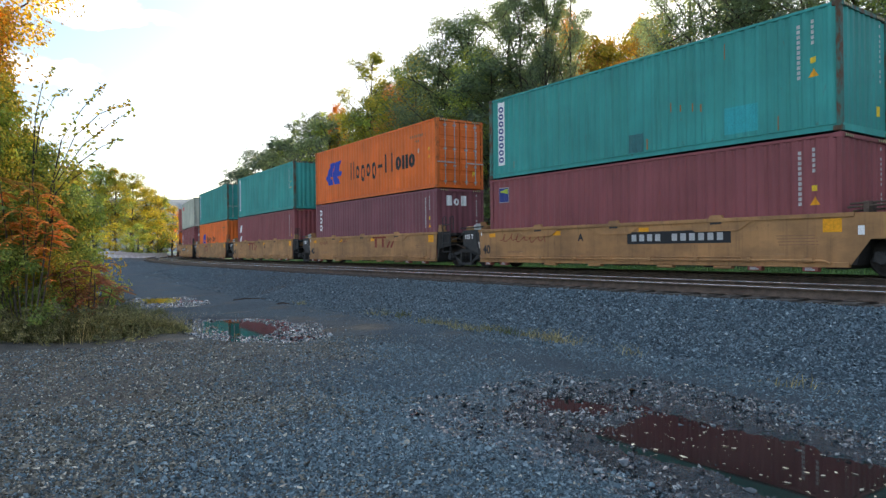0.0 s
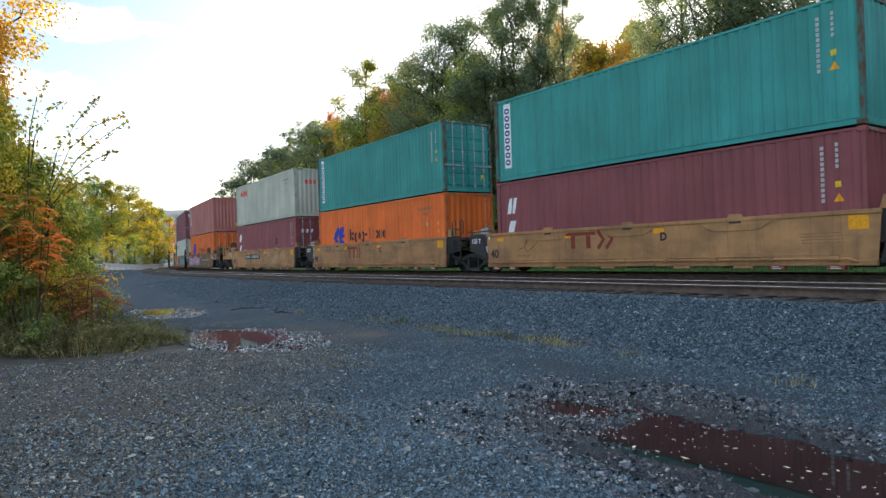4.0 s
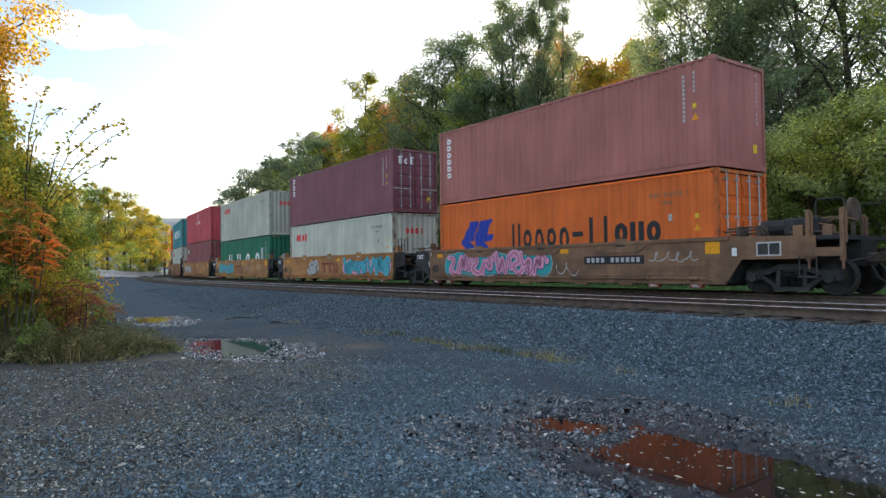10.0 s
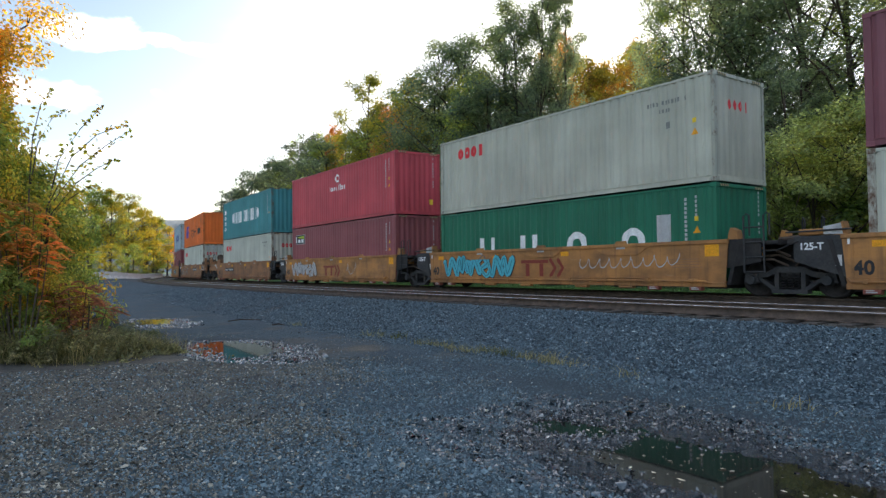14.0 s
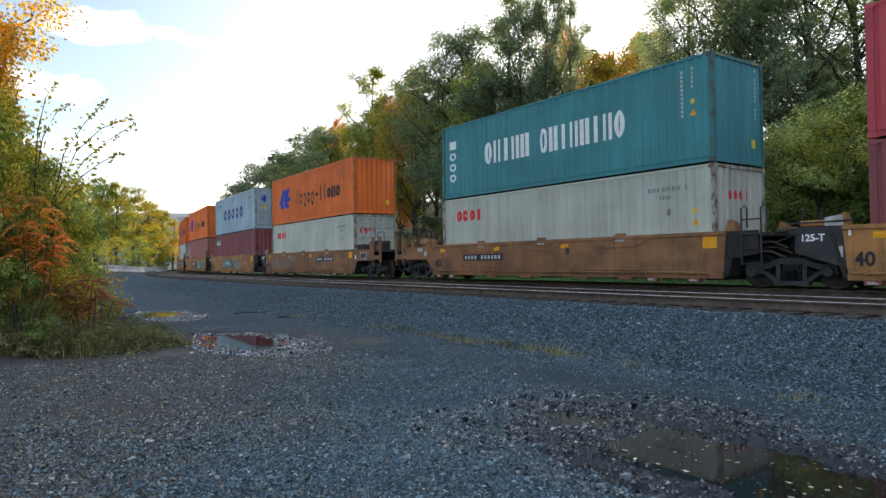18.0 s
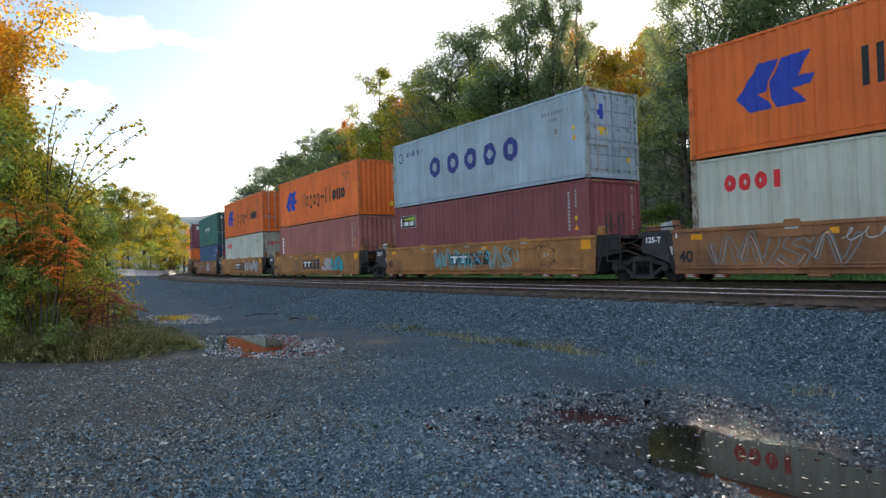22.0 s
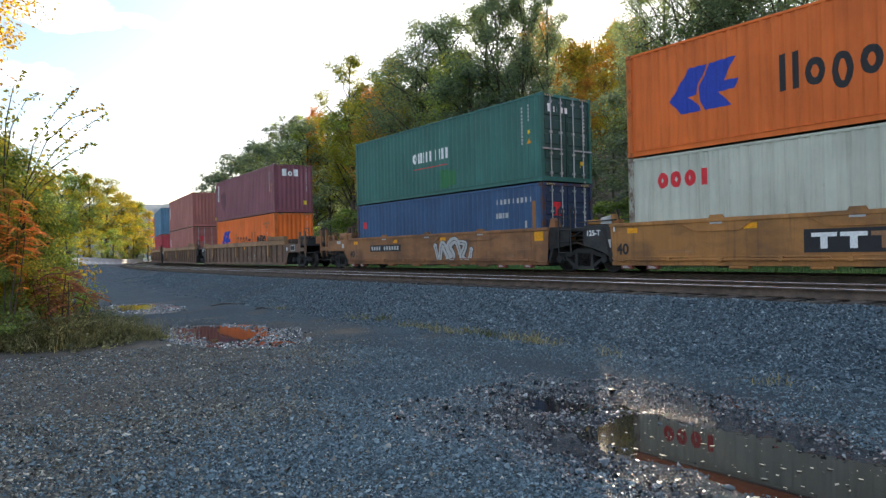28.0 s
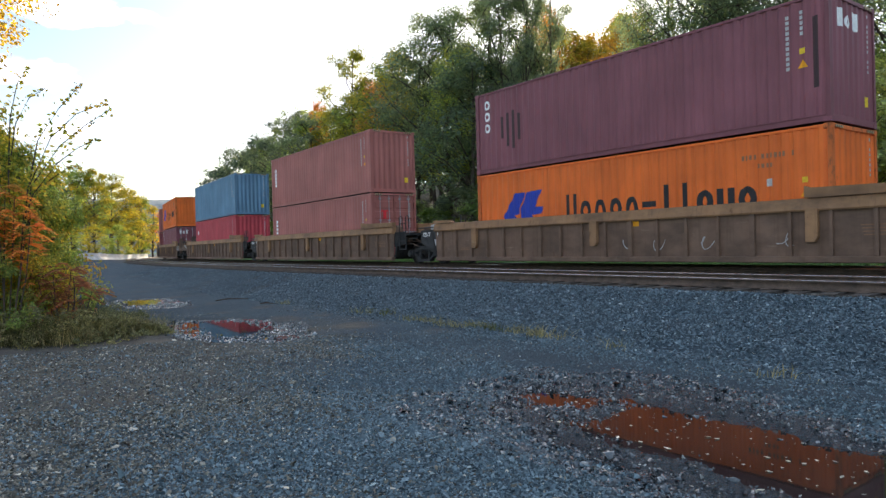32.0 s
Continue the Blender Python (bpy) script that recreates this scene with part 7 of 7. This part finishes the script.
FRESH = leaf_shader("green_grass", [(0.045, 0.068, 0.028), (0.085, 0.1, 0.04), (0.16, 0.14, 0.07)], 0.3)


WEED = leaf_shader("weed_leaves", [(0.1, 0.115, 0.06), (0.17, 0.18, 0.1), (0.29, 0.26, 0.15)], 0.25)


def blades(r, count, spread_x, spread_y, tall, bend=0.5, width=0.008):
    """Grass blades: three-step bent strips rooted at z = 0."""
    x, y = r.normal(0, spread_x, count), r.normal(0, spread_y, count)
    h = tall * r.uniform(0.45, 1.15, count)
    a = r.uniform(0, 6.283, count)
    lean = h * r.uniform(0.1, bend, count)
    wx, wy = np.cos(a + 1.57) * width, np.sin(a + 1.57) * width
    rows = []
    for t, k in ((0, 1.0), (0.55, 0.8), (1.0, 0.12)):
        cx, cy, cz = x + np.cos(a) * lean * t * t, y + np.sin(a) * lean * t * t, h * t * (1 - 0.15 * t)
        rows += [np.stack([cx - wx * k, cy - wy * k, cz], 1), np.stack([cx + wx * k, cy + wy * k, cz], 1)]
    v = np.stack(rows, 1).reshape(-1, 3)
    b = np.arange(count)[:, None] * 6
    return v, np.concatenate([b + (0, 1, 3, 2), b + (2, 3, 5, 4)])


def grass_thing(name, label, x, y, count, sx, sy, tall, mat, group, seed, turn=0.0, width=0.008):
    v, f = blades(np.random.RandomState(seed), count, sx, sy, tall, 1.7, width=width)
    c, d = math.cos(turn), math.sin(turn)
    wx, wy = x + v[:, 0] * c - v[:, 1] * d, y + v[:, 0] * d + v[:, 1] * c
    v = np.stack([wx - x, wy - y, v[:, 2] + ground_z(wx, wy) - ground_at(x, y)], 1)
    ob = part(name, mesh_np(name, v, f), mat, m=pose(x, y, ground_at(x, y) - 0.01))
    return tagged(ob, label, "grass", group, "stuff")


def weeds(x, y, count, sx, sy, tall, seed):
    """A low mound of small-leaved weeds."""
    r = np.random.RandomState(seed + 500)
    m = count // 12
    cx, cy = r.normal(0, sx, m), r.normal(0, sy, m)
    cz = r.uniform(0.1, 1.0, m) * tall * 0.75 * np.exp(-(cx / sx) ** 2 * 0.25 - (cy / sy) ** 2 * 0.25)
    v, f = leaf_cloud(r, np.stack([cx, cy, cz], 1), np.full(m, 0.11), 26, 0.045)
    v[:, 2] = np.maximum(v[:, 2], 0.01)
    v[:, 2] += ground_z(x + v[:, 0], y + v[:, 1]) - ground_at(x, y)
    ob = part("weed_patch", mesh_np("weed_patch", v, f), WEED, m=pose(x, y, ground_at(x, y)))
    tagged(ob, "grey-green mound of small-leaved weeds", "weeds", "weeds before the bushes")


def sumac_bush(bearing, d, tops, colour, label):
    """Thin stems, each with a rosette of drooping fronds; tops: how far aside and how high each stem ends."""
    r = np.random.RandomState(bearing)
    x0, y0 = seen_at(bearing, d)
    z0 = ground_at(x0, y0)
    e = empty("shrub", label, "shrub", "bushes beside the yard")
    e.matrix_basis = pose(x0, y0, z0)
    for side, top in tops:
        tip = Vector((side, r.uniform(-0.25, 0.25), top - z0))
        part("stem", Shape().tube([(side * 0.3, 0, -0.05), (side * 0.8, tip.y * 0.5, tip.z * 0.6), tip], [0.016, 0.012, 0.006], 5), BARK, e)
        v, f = [], []
        for k in range(10):
            a, ln = k * 0.67 + r.uniform(-0.4, 0.4), r.uniform(0.22, 0.52)
            droop, rise = r.uniform(0.15, 0.9), r.uniform(-0.05, 0.2)
            out = Vector((math.cos(a), math.sin(a), 0))
            side_way = Vector((-out.y, out.x, 0))
            for t in np.linspace(0.2, 1.0, 9):
                c = tip + out * (ln * t) + Vector((0, 0, rise * math.sin(t * 2.4) - droop * ln * t * t - 0.06 * k * (k % 3)))
                for w in (-1, 1):
                    p = c + side_way * (w * 0.008)
                    lw = side_way * (w * r.uniform(0.08, 0.12) * (1.1 - 0.55 * t)) + Vector((0, 0, -0.035)) + out * 0.03
                    u = out * 0.032
                    b = len(v)
                    v += [p - u * 0.5, p + lw * 0.5 - u, p + lw, p + lw * 0.5 + u]
                    f.append((b, b + 1, b + 2, b + 3))
        part("fronds", mesh_np("fronds", [tuple(q) for q in v], f), LEAVES[colour], e)


def build_growth():
    # tufts along the foot of the ballast bank
    r = random.Random(8)
    for s, n, k in ((3.3, 8.75, 0.8), (2.3, 8.7, 0.5), (1.0, 8.9, 0.7), (0.4, 8.8, 1.0), (-0.4, 8.95, 0.9), (-1.0, 8.75, 1.0), (-1.6, 8.85, 0.9), (-2.3, 8.75, 1.2), (-2.8, 8.8, 1.2), (-4.4, 8.9, 0.4), (7.5, 9.0, 0.6), (-7.0, 9.2, 0.3)):
        x, y, a = on_track(s, n)
        grass_thing("grass_tuft", "low tuft of yellowing grass at the foot of the ballast", x, y, int(90 * k), 0.22 * k + 0.08, 0.1, 0.17, GRASS if r.random() < 0.75 else FRESH, "tufts along the ballast", int(s * 10) + 90, a, 0.006)
    # the rough grass in front of the bushes
    for bearing, d, sx, sy, tall, cnt in ((253, 12.8, 0.5, 0.3, 0.42, 700), (205, 12.6, 0.5, 0.3, 0.6, 800), (161, 12.2, 0.5, 0.4, 0.7, 800), (111, 12.0, 0.5, 0.4, 0.75, 700), (60, 11.9, 0.5, 0.4, 0.6, 700), (11, 11.8, 0.5, 0.4, 0.6, 700), (225, 14.2, 0.5, 0.5, 0.5, 600), (171, 15.5, 0.5, 0.6, 0.7, 600), (285, 12.9, 0.3, 0.25, 0.22, 350), (131, 13.5, 0.4, 0.4, 1.0, 400)):
        x, y = seen_at(bearing, d)
        weeds(x, y, int(cnt * 1.3), sx * 0.9, sy * 0.8, tall * 1.25, bearing)
        grass_thing("grass_clump", "rough clump of fading roadside grass", x, y, int(cnt * 1.5), sx * 0.85, sy * 0.6, tall * (0.85 if bearing % 2 else 0.7), GRASS if bearing % 3 else FRESH, "grass before the bushes", bearing, 0.6, 0.0035)
    # bushes
    kinds = [tree_meshes(41, 4.6, 2.1, 0.02, 120, 95, 0.088, 0.4, 0.05, False), tree_meshes(42, 3.2, 1.8, 0.02, 95, 105, 0.08, 0.4, 0.04, False), tree_meshes(43, 7.5, 2.6, 0.6, 170, 130, 0.088, 0.44, 0.09, False)]
    for me in [q for k in kinds for q in k]:
        me.materials.append(None)
    rows = [(-45, 13.6, 4.5, 0, "turning", 0.8, "tall bush turning yellow and orange above green"), (15, 14.2, 3.4, 0, "hedge", 0.7, "dense green roadside bush"), (-75, 12.6, 4.0, 0, "hedge", 0.9, "dense green roadside bush"),
            (40, 13.0, 1.6, 1, "hedge", 0.6, "low green bush under taller ones"), (85, 14.5, 1.2, 1, "turning", 0.55, "low bush with orange and green leaves"), (112, 14.0, 2.25, 1, "hedge", 0.65, "dense green bush beside the yard"), (62, 13.4, 2.9, 1, "turning", 0.7, "tall bush turning yellow and orange above green"), (30, 15.5, 3.6, 1, "turning", 0.8, "tall bush turning yellow and orange above green"), (85, 17.5, 2.2, 1, "turning", 0.6, "bush turning orange beside the yard"),
            (50, 18.5, 3.2, 1, "lime", 0.7, "yellowing bush beside the yard"), (80, 22, 2.8, 1, "lime", 0.8, "yellowing bush beside the yard"), (115, 26, 1.9, 1, "turning", 0.7, "bush turning orange beside the yard"), (-122, 15.5, 8.8, 2, "bronze", 0.8, "tall tree with golden autumn leaves beside the yard"),
            (-190, 13.5, 8.0, 2, "bronze", 0.9, "tall tree with golden autumn leaves beside the yard"), (-52, 15.0, 5.5, 0, "bronze", 0.62, "tall bush with golden leaves beside the yard"), (10, 13.4, 4.0, 0, "turning", 0.45, "tall bush turning yellow and orange above green"), (-40, 12.2, 1.6, 1, "hedge", 0.8, "low green bush under taller ones"),
            (28, 12.4, 1.75, 1, "hedge", 0.65, "low bush with orange and green leaves"), (84, 13.0, 1.25, 1, "turning", 0.7, "low bush with orange and green leaves"), (5, 11.9, 0.95, 1, "hedge", 0.9, "low green bush under taller ones")]
    kinds.append(SUMAC_KIND)
    tall = [4.6, 3.2, 7.5, 6]
    for k, (bearing, d, top, kind, lv, wide, lab) in enumerate(rows):
        x, y = seen_at(bearing, d)
        tree(kinds[kind], x, y, top, tall[kind], lv, lab, "bushes beside the yard", k * 7 + 2, wide, "tree" if kind == 2 else "shrub")
    # sumac bushes with drooping paired leaflets
    for bearing, d, tops, colour, lab in ((44, 12.1, ((0, 2.05), (0.22, 1.8), (-0.3, 2.15), (0.42, 1.5), (-0.5, 1.75), (0.1, 1.5), (-0.12, 1.2), (0.32, 1.1), (-0.65, 2.0), (-0.75, 1.6), (0.55, 1.2), (-0.35, 1.3)), "rust", "sumac bush with drooping orange-red leaves"),
                                          (152, 12.7, ((0, 0.5), (0.28, 0.36), (-0.3, 0.5), (0.45, 0.12), (-0.55, 0.35), (0.15, 0.15), (-0.15, 0.1), (-0.4, 0.0)), "wine", "low sumac bush with brownish red leaves")):
        sumac_bush(bearing, d, tops, colour, lab)
    # bare twigs with a few large leaves that reach out of the bush
    e = empty("shrub", "slender twigs with a few curled leaves reaching out of the bush", "shrub", "bushes beside the yard")
    x0, y0 = seen_at(60, 13.2)
    e.matrix_basis = pose(x0, y0, ground_at(x0, y0))
    r = np.random.RandomState(77)
    z0 = ground_at(x0, y0)

    def place(bearing, level, d):
        x, y = seen_at(bearing, d)
        return Vector((x - x0, y - y0, EYE + (440 - level) / 1177 * d - z0))
    for path, tuft in (([(92, 330), (112, 240), (150, 185), (190, 143)], 16), ([(92, 325), (135, 235), (180, 195), (226, 178)], 18), ([(98, 320), (150, 250), (195, 215), (236, 190)], 14), ([(60, 300), (66, 200), (80, 140), (100, 112)], 18), ([(60, 300), (75, 210), (100, 165), (128, 150)], 14), ([(100, 335), (145, 280), (180, 255), (212, 240)], 16), ([(95, 345), (130, 310), (160, 290), (185, 285)], 16)):
        pts = [place(bearing, level, 13.0 + 0.2 * k) for k, (bearing, level) in enumerate(path)]
        root = Vector((0.02 * len(path), 0, 0.0))
        part("twig", Shape().tube([root, (root + pts[0]) * 0.5] + pts, [0.02, 0.017, 0.014, 0.011, 0.008, 0.005], 5), BARK, e)
        cs = [pts[-1].lerp(pts[-2], r.uniform(0, 1) ** 1.6 * 1.1) for _ in range(int(tuft * 1.4))] + [pts[j].lerp(pts[j + 1], r.uniform(0, 1)) for j in (0, 0, 0, 1, 1) for _ in range(10)]
        v, f = leaf_cloud(r, [tuple(c) for c in cs], [0.08] * tuft + [0.16] * (len(cs) - tuft), 1, 0.095)
        part("twig_leaves", mesh_np("twig_leaves", v, f), LEAVES["turning"], e)
    # grass along the verge behind the train
    r = np.random.RandomState(31)
    s, n = r.uniform(-20, 40, 26000), r.uniform(-9.5, -3.4, 26000)
    a = np.interp(s, TRACK_S, TRACK_A)
    x, y = np.interp(s, TRACK_S, TRACK_X) - np.sin(a) * n, np.interp(s, TRACK_S, TRACK_Y) + np.cos(a) * n
    v, f = blades(r, 26000, 0, 0, 0.16, 0.6, 0.012)
    z = ground_z(x, y)
    v = v + np.repeat(np.stack([x, y, z], 1), 6, 0)
    tagged(part("verge_grass", mesh_np("verge_grass", v, f), leaf_shader("verge_lawn", [(0.06, 0.15, 0.06), (0.1, 0.2, 0.08), (0.16, 0.26, 0.1)], 0.3)), "short green grass on the verge behind the track", "grass", kind="stuff")


build_growth()


# ---- small things ----
def build_small():
    white = mottled("chalky_concrete", (0.5, 0.49, 0.46), (0.72, 0.71, 0.68), 1.5, 0.85, 0.3, 20)
    prof = [(-0.3, 0.0), (0.3, 0.0), (0.3, 0.08), (0.12, 0.33), (0.08, 0.81), (-0.08, 0.81), (-0.12, 0.33), (-0.3, 0.08)]
    me = Shape().prism(prof, -1.5, 1.5, "x").mesh("barrier")
    me.materials.append(None)
    for k in range(12):
        t = k / 11
        bearing, d = 178 + t * 112, 74 + 34 * t
        x, y = seen_at(bearing, d)
        bearing_on, d2 = 178 + (t + 0.02) * 112, 74 + 34 * (t + 0.02)
        x2, y2 = seen_at(bearing_on, d2)
        b = part("concrete_barrier", me, white, m=pose(x, y, ground_at(x, y) - 0.02, 0, 0, math.degrees(math.atan2(y2 - y, x2 - x))))
        tagged(b, "white concrete road barrier at the bend", "barrier", "barriers at the bend")
    # a grey timber post by the camera
    wood = mottled("grey_timber", (0.24, 0.21, 0.18), (0.38, 0.35, 0.31), 3, 0.9, 0.5, 30)
    x, y = -1.51, 2.11
    p = part("timber_post", Shape().block(-0.11, 0.11, -0.11, 0.11, -0.2, 1.5, 0.015), wood, m=pose(x, y, ground_at(x, y), 0, -6.5, 36))
    tagged(p, "leaning square post of weathered grey timber", "post")
    # sticks on the dirt
    for bearing, d, turn, ln in ((440, 21.5, 20, 1.0), (500, 19.5, -30, 0.5)):
        x, y = seen_at(bearing, d)
        z = ground_at(x, y)
        st = part("fallen_branch", Shape().tube([(-ln / 2, 0, 0.02), (-ln * 0.1, 0.06, 0.06), (ln / 2, 0.02, 0.03)], [0.018, 0.022, 0.01], 6), BARK, m=pose(x, y, z, 0, 0, turn))
        tagged(st, "dry fallen branch lying on the dirt", "branch", "branches on the dirt")
    # leaves afloat on the puddles and fallen on the gravel
    r = np.random.RandomState(12)
    cs = []
    ps, pn, hl, hw, lev, deep, rim = PUDDLES[2]
    for k in range(620):
        x, y, _ = on_track(ps + r.uniform(-1, 1) * hl * 0.98, pn + r.uniform(-1, 1) * hw * 0.95)
        cs.append((x, y, lev + 0.006))
    for k in range(70):
        a, d = r.uniform(-0.65, 0.65), r.uniform(4, 14)
        x, y = d * math.sin(a), d * math.cos(a)
        cs.append((x, y, ground_at(x, y) + 0.03))
    cs = np.array(cs)
    m = len(cs)
    a = r.uniform(0, 6.283, m)
    u, w = np.stack([np.cos(a), np.sin(a), r.uniform(-0.2, 0.2, m)], 1), np.stack([-np.sin(a), np.cos(a), r.uniform(-0.2, 0.2, m)], 1)
    sz = np.where(np.arange(m) < 620, 0.008 + 0.03 * r.uniform(0, 1, m) ** 3, r.uniform(0.012, 0.04, m))[:, None]
    v = np.stack([cs - u * sz, cs + w * sz * 0.6, cs + u * sz, cs - w * sz * (0.3 + 0.4 * r.uniform(0, 1, (m, 1)))], 1).reshape(-1, 3)
    lm = leaf_shader("fallen_leaves", [(0.3, 0.27, 0.24), (0.5, 0.47, 0.42), (0.6, 0.56, 0.48)], 0.1)
    tagged(part("fallen_leaves", mesh_np("fallen_leaves", v, np.arange(4 * m).reshape(m, 4)), lm), "pale fallen leaves on the puddle and gravel", "leaves", kind="stuff")


    # cables that cross in front of the wood
    steel = mottled("cable_steel", (0.12, 0.12, 0.12), (0.2, 0.2, 0.2), 5, 0.5, 0.1)
    for (pa, za, da), (pb, zb, db) in (((1040, 9.6, 44), (1700, 10.1, 24)), ((1040, 9.2, 44), (1700, 9.5, 24))):
        a, b = (Vector((*seen_at(p, d), z)) for p, z, d in ((pa, za, da), (pb, zb, db)))
        pts = [a.lerp(b, k / 10) - Vector((0, 0, 1.2 * (k / 10) * (1 - k / 10))) for k in range(11)]
        tagged(part("overhead_cable", Shape().tube(pts, 0.012, 5), steel), "thin sagging overhead cable before the wood", "cable", "cables by the wood")


build_small()


def motions():
    times = [k * 1.0 for k in range(33)]
    for ob, s0, z in MOVING:
        walk(ob, [(t, track_pose(s0 - gone(t), 0, z)) for t in times])
    # the wheels roll: 0.42 m radius, under 75 degrees from row to row
    steps = [k / 15 for k in range(481)]
    for w, x in SPUN:
        walk(w, [(t, pose(x, 0, 0.43, 0, math.degrees(gone(t) / 0.42) % 360, 0)) for t in steps])


motions()
